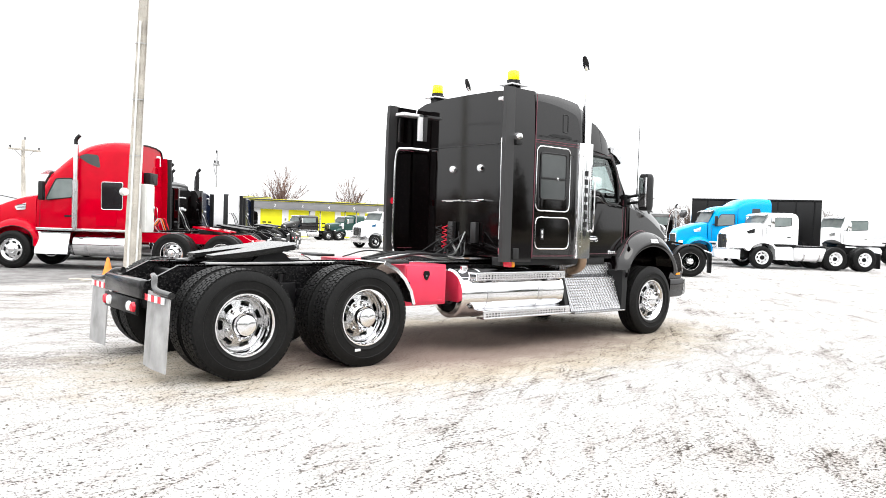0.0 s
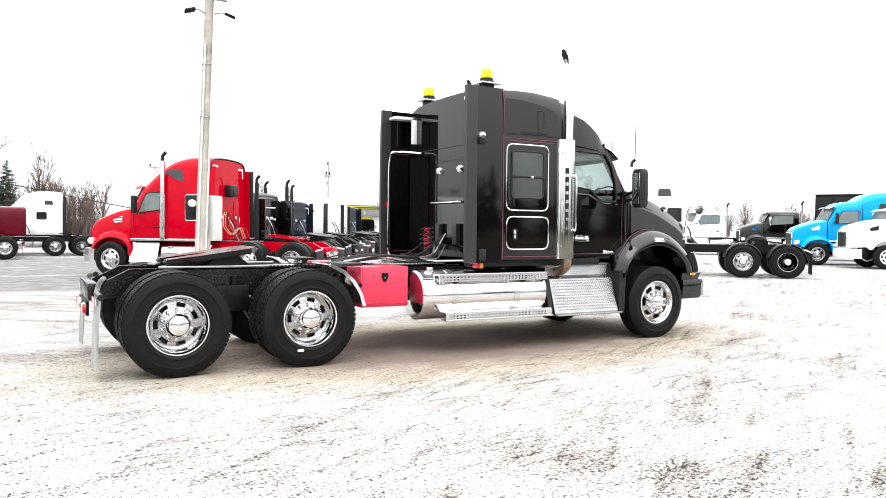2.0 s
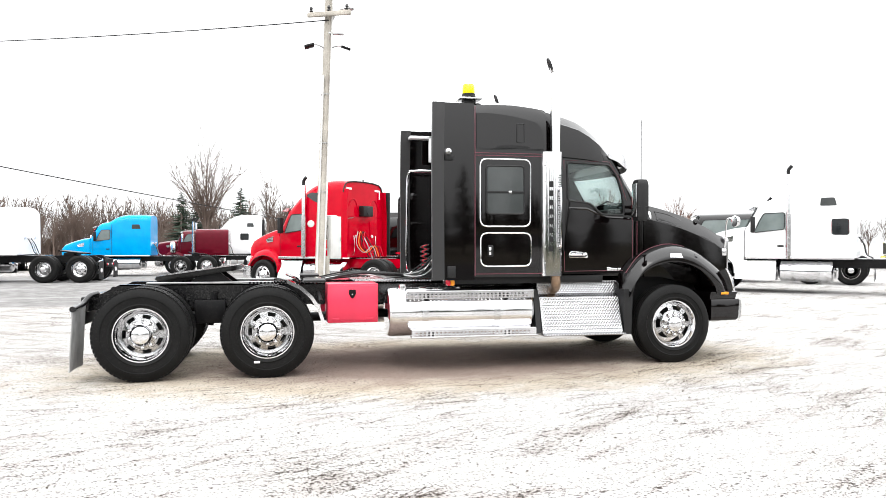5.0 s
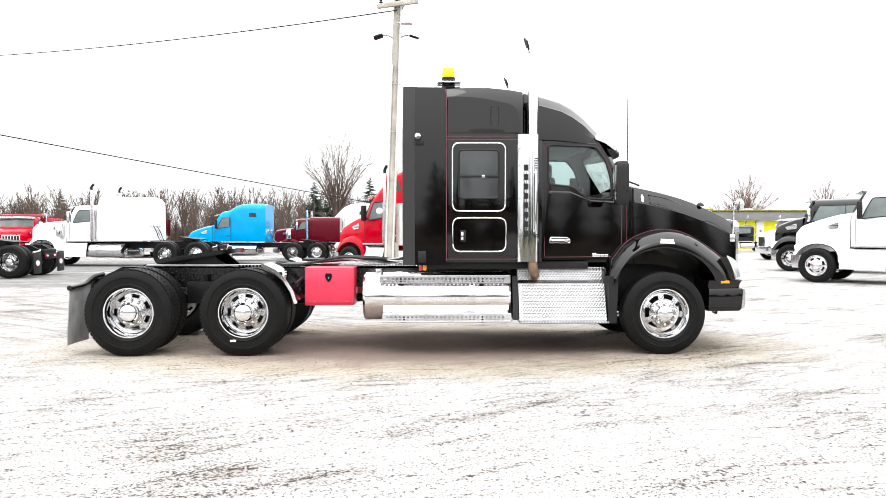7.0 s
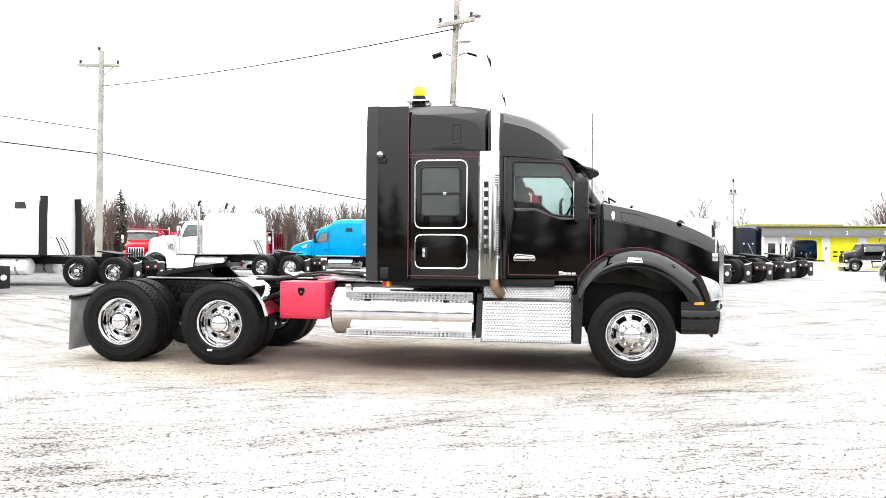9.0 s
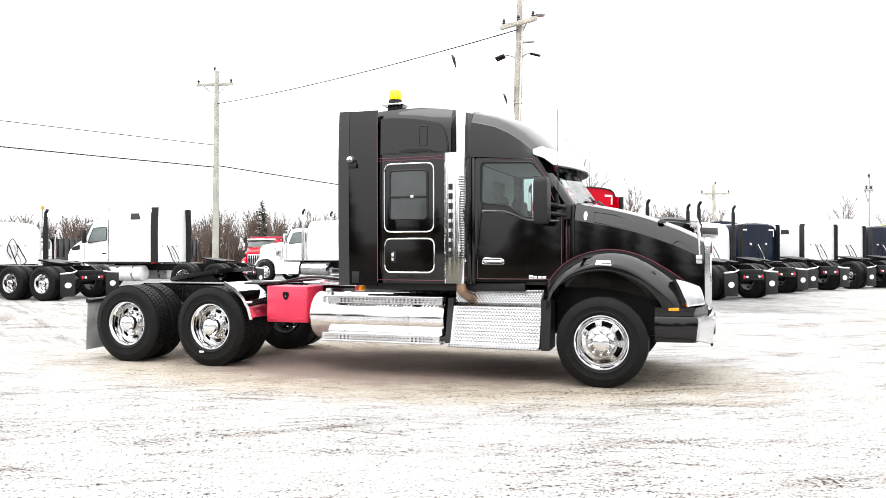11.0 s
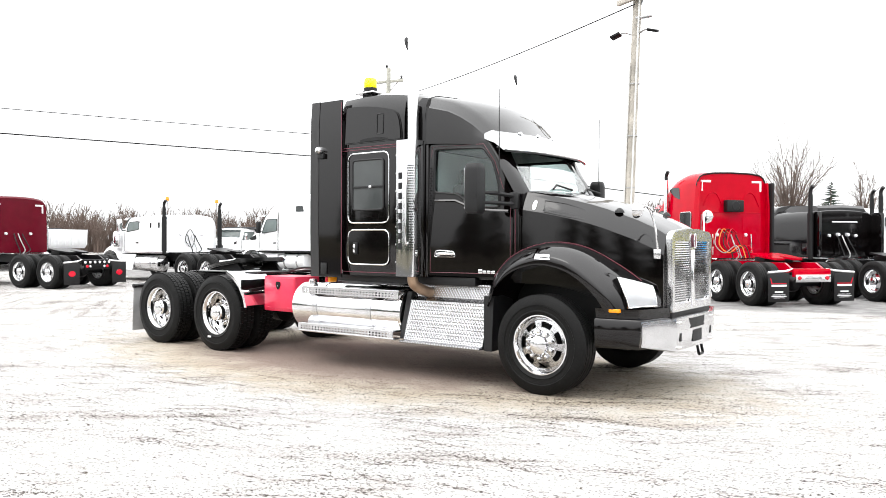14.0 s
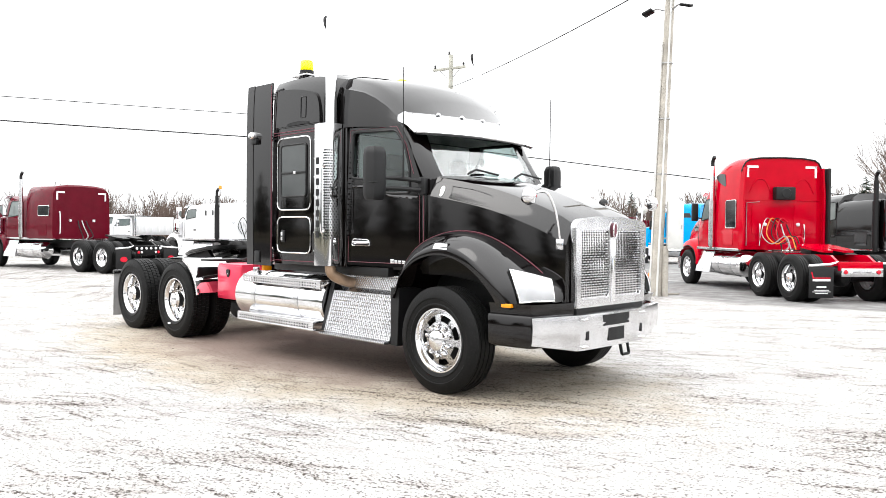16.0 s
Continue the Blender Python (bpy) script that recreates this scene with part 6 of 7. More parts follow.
    # back wall: lines, lamps and hose
    if tape:
        for s in (-1, 1):
            part("reflective_tape", box(BM(), rear - 0.008, rear - 0.003, s * 0.92 - 0.03, s * 0.92 + 0.03, top - 0.5, top - 0.2), WHITE, body)
            part("reflective_tape", box(BM(), rear - 0.008, rear - 0.003, min(s * 0.64, s * 0.95), max(s * 0.64, s * 0.95), top - 0.26, top - 0.2), WHITE, body)
    for k in range(3):
        part("air_line", tube(BM(), bend([(rear, -0.15 + 0.15 * k, 1.75), (rear - 0.15, -0.18 + 0.18 * k, 1.5), (rear - 0.22, -0.3 + 0.2 * k, 1.2), (rear - 0.4, 0.1 * k, 1.08)], 4), 0.018, 6), (CABLE, DULL, CABLE)[k], T)
    for yy in (-0.45, 0.45):
        part("back_lamp", lathe(BM(), [(0, rear - 0.05), (0.045, rear - 0.045), (0.05, rear)], 14, "x", (0, yy, 1.75)), LENS, T)
    # fifth wheel
    bm = BM()
    plate(bm, [(-0.6, 0.36), (-0.6, 0.14), (-0.15, 0.0), (-0.6, -0.14), (-0.6, -0.36), (-0.2, -0.47), (0.4, -0.4), (0.4, 0.4), (-0.2, 0.47)], [], 0, 0.05, "z")
    bmesh.ops.transform(bm, matrix=pose(0, 0, 1.17, 0, -7, 0), verts=bm.verts[:])
    fw = part("fifth_wheel", bm, fender if fender else CHASSIS, T)
    part("pedestal", box(BM(), -0.2, 0.2, -0.42, 0.42, 1.03, 1.17, 0.01), CHASSIS, fw)
    part("engine_block", box(BM(), cab1 - 0.6, wb + 0.5, -0.4, 0.4, 0.45, 1.1, 0.04), CHASSIS, T)
    if rear > 1.2:
        part("deck_plate", box(BM(), 0.9, rear, -0.42, 0.42, 1.05, 1.07), TREAD, T)
    return T


red = semi("bright red aero sleeper tractor with chrome tanks", REDTRK, 4.82, 12.76, 139.5, 5.02, "aero", 1.85, 1.43, 3.46, 1, REDTRK, REDTRK, True, CABLE, tape=True, trim=REDLENS, screen=4.42, pane=(2.04, 2.61, 1.65, 2.38), stacktop=3.6)
flat_black = semi("black flat-roofed sleeper tractor", BLACK, 7.10, 16.15, 137.7, 5.6, "flat", 1.95, 1.8, 2.5, 2, None, None, True, CABLE, stackx=1.8, stacktop=3.2, stackmat=CABLE)
flat_white = semi("white flat-roofed tractor with dark upright stacks", WHITE, 8.3, 19.3, 137.7, 5.4, "flat", 1.9, 1.7, 2.5, 2, None, None, False, CABLE, stackx=1.8, stacktop=3.2)
semi("navy blue sleeper tractor with black side extenders", NAVY, 10.0, 22.1, 137.7, 5.4, "flat", 1.7, 1.7, 2.55, 0, CABLE, None, False, CABLE, tape=True)
semi("white aero sleeper tractor with black side extenders", WHITE, 12.3, 24.6, 137.7, 5.2, "aero", 1.5, 1.7, 2.85, 0, CABLE, None, False, CABLE)
semi("white aero sleeper tractor with black side extenders", WHITE, 13.9, 27.7, 137.7, 5.2, "aero", 1.5, 1.7, 2.85, 0, CABLE, None, False, CABLE)
semi("navy blue tractor at the end of the row", NAVY, 15.9, 30.9, 137.7, 5.0, "flat", 1.5, 1.5, 2.6, 0, CABLE, None, False, CABLE)
east = semi("white sleeper tractor with chrome stack and grey windows", WHITE, 19.70, 8.05, 136.4, 6.38, "aero", 2.41, 1.8, 3.36, 1, None, None, True, CABLE, screen=5.5, nose=7.1, pane=(2.59, 3.05, 1.76, 2.26))
semi("black tractor with chrome stack behind the white one", BLACK, 21.3, 14.9, 137, 5.5, "day", 2.2, 1.4, 2.75, 1, None, None, True, CABLE, nose=6.2)
semi("white day-cab tractor with plain wheels", WHITE, 32.55, 7.5, 142.6, 3.98, "day", 2.34, 0.3, 2.53, 0, None, None, False, CABLE, cabz=2.5, rim="white", screen=3.95, nose=5.32)
semi("bright blue aero sleeper tractor", BLUE, 34.3, 9.9, 140, 5.5, "aero", 2.05, 1.6, 3.25, 0, None, None, True, CABLE)
semi("white aero sleeper tractor with black extenders", WHITE, -11.10, 15.15, 183.8, 5.6, "aero", 2.1, 1.9, 3.46, 0, CABLE, None, False, CABLE, ext_len=0.25, screen=5.3, nose=6.35)
beacon_white = semi("white flat-roofed tractor with black exhausts and amber beacons", WHITE, -13.06, 9.44, 178.7, 5.75, "flat", 1.96, 1.75, 2.45, 2, None, None, True, CABLE, cabz=2.44, screen=5.0, nose=6.38, stackx=1.86, stacktop=2.98, stackmat=CABLE)
near_maroon = semi("maroon flat-roofed sleeper tractor with bright trim", MAROON, -15.39, 4.96, 190.6, 6.3, "flat", 2.44, 1.7, 2.98, 1, None, None, True, CABLE, tape=True, pane=(2.63, 3.35, 1.91, 2.27), stackx=4.31)
semi("white long-hooded tractor with flat sleeper", WHITE, -7.37, 22.99, 174.6, 6.16, "flat", 1.65, 2.05, 2.93, 2, None, None, True, CABLE, cabz=2.6, screen=5.1, nose=6.86, stackx=3.85, stacktop=3.5)
semi("bright blue aero tractor by the lane", BLUE, -3.14, 28.26, 179.5, 5.9, "aero", 2.18, 1.9, 3.22, 0, None, None, True, CABLE, size=0.88, screen=5.2, nose=6.65)
semi("maroon sleeper tractor with low roof", MAROON, -0.05, 31.42, 181.8, 5.2, "flat", 2.06, 1.9, 2.64, 2, None, None, True, CABLE, size=0.85, cabz=2.55, stackx=4.1, stacktop=3.35, screen=5.0, nose=6.2)
semi("white aero sleeper tractor far along the lane", WHITE, 1.5, 34.0, 182, 5.4, "aero", 1.95, 1.9, 3.55, 0, CABLE, None, False, CABLE, size=0.86, pane=(2.8, 3.3, 2.0, 2.4))
semi("white day-cab tractor far across the yard", WHITE, 38.6, 23.4, 150, 4.6, "day", 2.2, 0.3, 2.7, 1, None, None, True, CABLE)
semi("black day-cab tractor behind white ones", BLACK, 41.0, 19.6, 140, 4.6, "day", 2.2, 0.3, 2.8, 1, None, None, True, CABLE)
semi("white day-cab tractor beside the black trailer", WHITE, 44.6, 9.4, 150, 4.6, "day", 2.2, 0.3, 2.7, 0, None, None, True, CABLE, trim=CABLE)


def wheel_guards(T, xs):
    """Black moulded guards over the drive wheels."""
    for x in xs:
        for s in (-1, 1):
            arcs = [radians(a) for a in range(12, 169, 13)]
            bm = ring_faces(BM(), [[(x + r * math.cos(a), s * y, 0.53 + r * math.sin(a)) for r, y in ((0.57, 0.62), (0.585, 0.62), (0.6, 1.2), (0.57, 1.23), (0.56, 1.2))] for a in arcs])
            part("wheel_guard", bm, PLASTIC, T)


wheel_guards(east, (-0.67, 0.67))


def red_back(T):
    """What is fixed to the back of the red sleeper: cooler, lines, grab bars, and its right-hand dark fairing."""
    r = 1.85
    hv = part("cooler_unit", box(BM(), r - 0.2, r, -0.28, 0.25, 2.38, 2.71, 0.03), CABLE, T, "black roof-cooler condenser box")
    part("cooler_fan", lathe(BM(), [(0, r - 0.215), (0.12, r - 0.213), (0.13, r - 0.2)], 20, "x", (0, -0.02, 2.55)), PLASTIC, hv)
    part("back_ridge", box(BM(), r - 0.012, r, -1.05, 1.05, 2.36, 2.385, 0.003), REDTRK, T)
    for y0, y1 in ((-0.8, -0.35), (0.35, 0.8)):
        part("pressed_panel", plate(BM(), rounded([(y0, 1.5), (y1, 1.5), (y1, 2.25), (y0, 2.25)], 0.06), [], r - 0.012, 0.014, "x"), REDTRK, T)
        ym = (y0 + y1) / 2
        part("pressed_rib", tube(BM(), bend([(r - 0.004, ym - 0.3, 2.55), (r - 0.004, ym - 0.14, 2.85), (r - 0.004, ym, 2.92), (r - 0.004, ym + 0.14, 2.85), (r - 0.004, ym + 0.3, 2.55)], 5), 0.016, 6), REDTRK, T)
    for y in (0.6, -0.6):
        part("grab_bar", tube(BM(), bend([(r, y, 1.75), (r - 0.06, y, 1.72), (r - 0.06, y, 1.25), (r, y, 1.2)], 4), 0.015, 6), CHROME, T)
    part("lamp_pipe", tube(BM(), [(r - 0.03, 0.95, 1.2), (r - 0.03, 0.95, 2.3), (r - 0.03, 0.6, 2.33)], 0.012, 6), DULL, T)
    for k, mt in enumerate((DULL, ORANGE, CABLE, REDLENS)):
        y0 = 0.2 - 0.13 * k
        part("air_line", tube(BM(), bend([(r, y0, 1.8), (r - 0.1, y0 + 0.25, 1.9), (r - 0.16, y0 + 0.4, 1.5), (r - 0.3, y0 + 0.2, 1.25), (r - 0.4, y0 - 0.1, 1.45), (r - 0.5, y0 - 0.2, 1.12)], 5), 0.013, 6), mt, T)
    part("dark_fairing", box(BM(), r - 0.25, r + 0.02, -1.2, -1.13, 1.15, 3.2, 0.02), CABLE, T)
    edge = [(1.09, 3.09), (1.055, 3.21), (0.99, 3.33), (0.88, 3.4), (0.56, 3.445), (0, 3.46)]
    part("roof_lip", tube(BM(), [(r - 0.01, y, z + 0.012) for y, z in edge] + [(r - 0.01, -y, z + 0.012) for y, z in edge[-2::-1]], 0.022, 6), CABLE, T)


red_back(red)


def row_backs():
    """What sets the backs of the parked tractors apart."""
    T = flat_black
    bm = BM()
    ring_faces(bm, [[(x, -w, 2.46), (x, -w + 0.06, z), (x, 0, z + 0.03), (x, w - 0.06, z), (x, w, 2.46)] for x, w, z in ((1.98, 0.84, 2.56), (2.1, 0.88, 2.64), (3.2, 0.88, 2.66), (3.6, 0.8, 2.56))])
    part("roof_cap", bm, GREYPL, T, "dull grey moulded roof cap")
    for s in (-1, 1):
        part("side_wing", box(BM(), 1.55, 1.97, min(s * 1.0, s * 1.09), max(s * 1.0, s * 1.09), 1.12, 2.44, 0.02), BLACK, T)
        part("work_lamp", lathe(BM(), [(0, 1.87), (0.045, 1.875), (0.06, 1.95)], 16, "x", (0, s * 0.16, 1.78)), LENS, T)
        part("quarter_fender", plate(BM(), [(0.75, 1.12), (1.0, 1.1), (1.18, 0.95), (1.26, 0.72), (1.24, 0.72), (1.16, 0.93), (0.99, 1.08), (0.75, 1.1)], [], s * 0.9 - 0.3, 0.6), CHROME, T)
    part("light_bar", box(BM(), 1.92, 1.95, -0.5, 0.35, 2.14, 2.18, 0.006), WHITE, T)
    T = flat_white
    bx = part("device_box", box(BM(), 1.78, 1.9, -0.35, 0.62, 2.06, 2.36, 0.015), DKGREY, T, "dark grey box on the back wall")
    part("box_strip", box(BM(), 1.76, 1.78, -0.33, 0.6, 2.06, 2.09, 0.004), STEEL, bx)
    part("hose", tube(BM(), bend([(1.88, 0.1, 2.05), (1.84, -0.05, 1.7), (1.85, 0.15, 1.5), (1.86, 0.4, 1.55)], 5), 0.014, 6), CABLE, T)
    T = beacon_white
    for s in (-1, 1):
        bc = part("beacon", lathe(BM(), [(0, 3.12), (0.05, 3.11), (0.06, 3.07), (0.06, 2.98), (0, 2.98)], 16, "z", (1.86, s * 1.06, 0)), AMBER, T)
        part("beacon_post", tube(BM(), [(1.9, s * 1.06, 2.3), (1.86, s * 1.06, 2.98)], 0.012, 6), STEEL, bc)
        for x, z in ((2.3, 2.0), (2.85, 2.0)):
            part("side_vent", box(BM(), x, x + 0.1, min(s * 1.09, s * 1.105), max(s * 1.09, s * 1.105), z, z + 0.2, 0.01), CABLE, T)
    part("hose_loop", tube(BM(), bend([(1.93, 0.1, 1.3), (1.88, 0.3, 1.6), (1.88, 0.1, 1.95), (1.88, -0.1, 1.6), (1.93, 0.0, 1.25)], 6), 0.014, 6), CABLE, T)
    T = near_maroon
    for y in (-0.75, -0.45, -0.15, 0.15, 0.45, 0.75):
        part("tail_lamp", lathe(BM(), [(0, -1.475), (0.035, -1.47), (0.045, -1.45)], 14, "x", (0, y * 0.6, 0.83)), LENS, T)
    part("grab_bar", tube(BM(), bend([(2.44, 0.85, 1.3), (2.38, 0.85, 1.35), (2.38, 0.85, 2.0), (2.44, 0.85, 2.05)], 4), 0.016, 6), WHITE, T)


row_backs()


# ---- poles and wires ----
def wire(name, a, b, sag, r, label):
    pts = []
    for k in range(25):
        f = k / 24
        p = Vector(a).lerp(Vector(b), f)
        p.z -= 4 * sag * f * (1 - f)
        pts.append(p)
    ob = new(name, finish(tube(BM(), pts, r, 5), name, CABLE))
    return tagged(ob, label, "cable")


def utility_pole():
    x0, y0 = 1.84, 10.33
    T = thing("utility_pole", pose(x0, y0, 0), "weathered wooden utility pole with grey meter box", "pole")
    lean = Vector((0.035, 0.005, 1))
    ax = lambda z: lean * z
    rnd = random.Random(2)
    bm = BM()
    n = 14
    rings = []
    for k in range(23):
        z = k * 0.43 - 0.1
        c = ax(z)
        r = 0.145 - 0.006 * z
        rings.append([(c[0] + r * math.cos(2 * math.pi * q / n) * (1 + 0.05 * math.sin(q * 5.3 + 0.3 * z)), c[1] + r * math.sin(2 * math.pi * q / n) * (1 + 0.05 * math.cos(q * 3.1)), z) for q in range(n)])
    ring_faces(bm, rings)
    part("post", bm, WOOD, T)
    part("stub_post", tube(BM(), [(0.2, 0.08, -0.05), (0.21, 0.06, 1.2)], 0.08, 10), WOOD, T)
    turn = pose(0.41, 0.14, 0, 0, 0, 40)
    mb = part("meter_box", box(BM(), -0.18, 0.18, -0.09, 0.09, 1.13, 2.26, 0.015, turn), GREYBOX, T, "pale grey steel electrical cabinet")
    part("box_door", box(BM(), -0.16, 0.16, -0.105, -0.09, 1.18, 2.21, 0.005, turn), GREYBOX, mb)
    part("latch", box(BM(), 0.11, 0.14, -0.12, -0.105, 1.6, 1.7, 0.005, turn), DULL, mb)
    for z in (1.38, 2.0):
        part("mounting_bar", tube(BM(), [(0.05, 0.0, z), (0.41, 0.14, z)], 0.02, 6), DULL, mb)
    part("meter", lathe(BM(), [(0, -0.36), (0.08, -0.35), (0.09, -0.3), (0.09, -0.18)], 18, "y", (-0.22, 0, 2.05)), GREYBOX, T)
    for dx, z1 in ((0.1, 8.2), (-0.09, 6.0)):
        c = lambda z: (ax(z)[0] + dx, ax(z)[1] - 0.12, z)
        part("conduit", tube(BM(), [c(0.0), c(1.0), c(2.5), c(z1)], 0.024, 8), GREYBOX, T)
    for k in range(3):
        z = 2.9 + 1.3 * k
        part("steel_band", lathe(BM(), [(0.13, -0.012), (0.141, -0.012), (0.141, 0.012), (0.13, 0.012)], 16, "z", tuple(ax(z)), close=True), DULL, T)
    for k, (z, s) in enumerate(((6.7, 1), (6.7, -1))):
        c = ax(z)
        arm = part("lamp_arm", tube(BM(), bend([(c[0], c[1], z), (c[0] + s * 0.25, c[1] - 0.08, z + 0.1), (c[0] + s * 0.42, c[1] - 0.12, z + 0.08)], 4), 0.022, 8), DULL, T)
        part("flood_lamp", box(BM(), -0.13, 0.13, -0.09, 0.09, -0.03, 0.035, 0.015, pose(c[0] + s * 0.48, c[1] - 0.13, z + 0.04, 12 * s, 18 * s, 0)), CHASSIS, arm)
    c = ax(7.6)
    bm = BM()
    box(bm, -0.6, 0.6, -0.05, 0.05, 7.55, 7.67, 0.01, pose(c[0], c[1] - 0.2, 0, 0, 0, -25))
    xa = part("cross_arm", bm, WOOD, T)
    for q in (-0.5, 0.0, 0.5):
        p = pose(c[0], c[1] - 0.2, 0, 0, 0, -25) @ Vector((q, 0, 7.67))
        part("insulator", lathe(BM(), [(0, 0.16), (0.03, 0.15), (0.05, 0.1), (0.03, 0.07), (0.055, 0.03), (0.02, 0)], 12, "z", tuple(p)), GREYPL, xa)
    part("transformer_bracket", box(BM(), c[0] - 0.05, c[0] + 0.4, c[1] - 0.1, c[1] + 0.0, 7.1, 7.16, 0.01), DULL, T)
    lum = part("street_lamp_arm", tube(BM(), bend([(c[0], c[1], 7.3), (c[0] + 0.25, c[1], 7.75), (c[0] + 0.5, c[1], 7.85)], 5), 0.025, 8), DULL, T)
    part("lamp_head", lathe(BM(), [(0, 0.12), (0.06, 0.1), (0.14, 0.0), (0.12, -0.03), (0, -0.05)], 16, "z", (c[0] + 0.55, c[1], 7.83)), DULL, lum)
    return T


utility_pole()


def lane_pole(x, y, h, label, arm=1.8, turn=0, material=None, lean=0.01, thick=1.0):
    z0 = place_z(x, y)
    T = thing("utility_pole", pose(x, y, z0, 0, 0, turn), label, "pole")
    part("post", tube(BM(), [(0, 0, -0.1), (lean * h * 0.5, 0, h * 0.5), (lean * h, 0, h)], [0.17 * thick, 0.14 * thick, 0.11 * thick], 12), material or WOOD2, T)
    xa = part("cross_arm", box(BM(), -arm / 2, arm / 2, -0.06, 0.06, h - 0.75, h - 0.62, 0.01), material or WOOD2, T)
    for q in (-arm / 2 + 0.1, 0, arm / 2 - 0.1):
        part("insulator", lathe(BM(), [(0, 0.2), (0.04, 0.18), (0.07, 0.12), (0.04, 0.08), (0.07, 0.03), (0.03, 0)], 10, "z", (q, 0, h - 0.62 if q else h)), GREYPL, xa)
    part("brace", tube(BM(), [(-arm / 3, 0.07, h - 0.7), (0, 0.07, h - 1.3)], 0.02, 6), DULL, T)
    part("brace", tube(BM(), [(arm / 3, 0.07, h - 0.7), (0, 0.07, h - 1.3)], 0.02, 6), DULL, T)
    return T


lane_pole(-16.3, 22.2, 10.5, "pale greenish wooden pole with cross-arm", 1.9, 12)
lane_pole(7.3, 50.4, 6.4, "grey wooden pole with cross-arm beyond the trucks", 2.2, 20, WOOD, -0.02)
lane_pole(15.0, 36.5, 5.4, "thin grey mast beyond the parked row", 0.5, 30, DULL, 0.01, 0.3)
lane_pole(-33.0, -22.5, 9.0, "pale wooden pole beside the road", 1.8, 30)
wire("thick_cable", (-16.3, 22.2, 5.7), (-32.9, -22.4, 6.2), 0.15, 0.028, "thick black cable strung between two poles")
wire("thick_cable", (-16.3, 22.2, 5.8), (7.2, 50.3, 2.3), 0.1, 0.026, "thick black service cable running down behind the trucks")
wire("thin_cable", (2.1, 10.2, 7.45), (-16.2, 22.2, 8.85), 0.17, 0.017, "thin cable strung from the meter pole to the lane")
wire("thin_cable", (-16.3, 22.2, 6.8), (-32.9, -22.4, 7.0), 0.15, 0.017, "thin cable strung between two poles")


def traffic_cone(x, y):
    T = thing("traffic_cone", pose(x, y, 0), "orange plastic traffic cone by the pole", "cone")
    part("cone_body", lathe(BM(), [(0.14, 0.03), (0.135, 0.05), (0.03, 0.5), (0.02, 0.52), (0.015, 0.5), (0.12, 0.05)], 20, "z", close=True), ORANGE, T)
    part("base_plate", box(BM(), -0.18, 0.18, -0.18, 0.18, 0, 0.035, 0.01), ORANGE, T)


traffic_cone(1.47, 10.7)


def scrap_board(x, y, turn, length, label):
    """An offcut lying by the pole, split at one end."""
    bm = box(BM(), -length / 2, length / 2, -0.06, 0.06, 0, 0.035, 0.006)
    for v in bm.verts:
        if v.co.x > 0:
            v.co.y += 0.03 * v.co.x
            v.co.z += 0.02 * v.co.x
    ob = new("scrap_board", finish(bm, "scrap_board", WOOD))
    ob.matrix_world = pose(x, y, 0.0, 0, 0, turn)
    tagged(ob, label, "board", "scrap by the pole")


for x, y, turn, length in ((1.15, 10.5, 20, 0.7), (1.35, 10.2, 75, 0.5), (0.95, 10.75, -30, 0.6), (1.9, 10.95, 50, 0.45)):
    scrap_board(x, y, turn, length, "weathered scrap board lying by the pole")


# ---- a black box trailer, dump trucks ----
def box_trailer(x, y, heading, label, length=9.0, z0=0.95, z1=3.42, paint=BOXBLK):
    z = place_z(x, y)
    T = thing("box_trailer", pose(x, y, z, 0, 0, heading), label, "trailer")
    b = part("box_body", box(BM(), -length / 2, length / 2, -1.25, 1.25, z0, z1, 0.02), paint, T)
    for k in range(int(length / 0.9)):
        for s in (-1, 1):
            part("side_post", box(BM(), -length / 2 + 0.3 + k * 0.9, -length / 2 + 0.36 + k * 0.9, min(s * 1.25, s * 1.28), max(s * 1.25, s * 1.28), z0 + 0.1, z1 - 0.08), paint, b)
    for s in (-1, 1):
        part("top_rail", box(BM(), -length / 2, length / 2, min(s * 1.22, s * 1.285), max(s * 1.22, s * 1.285), z1 - 0.08, z1 + 0.02, 0.01), paint, b)
        part("bottom_rail", box(BM(), -length / 2, length / 2, min(s * 1.22, s * 1.285), max(s * 1.22, s * 1.285), z0 - 0.08, z0 + 0.04, 0.01), STEEL, b)
        part("corner_post", box(BM(), length / 2 - 0.05, length / 2 + 0.03, min(s * 1.2, s * 1.29), max(s * 1.2, s * 1.29), z0, z1, 0.01), STEEL, b)
        part("landing_leg", box(BM(), length / 2 - 2.0, length / 2 - 1.85, s * 0.8 - 0.06, s * 0.8 + 0.06, 0, z0, 0.01), CHASSIS, T)
    drive_wheels(T, (-length / 2 + 1.0, -length / 2 + 2.3), 0.53)
    return T


box_trailer(36.8, 13.8, 118, "black box trailer behind the blue tractor", 6.6)


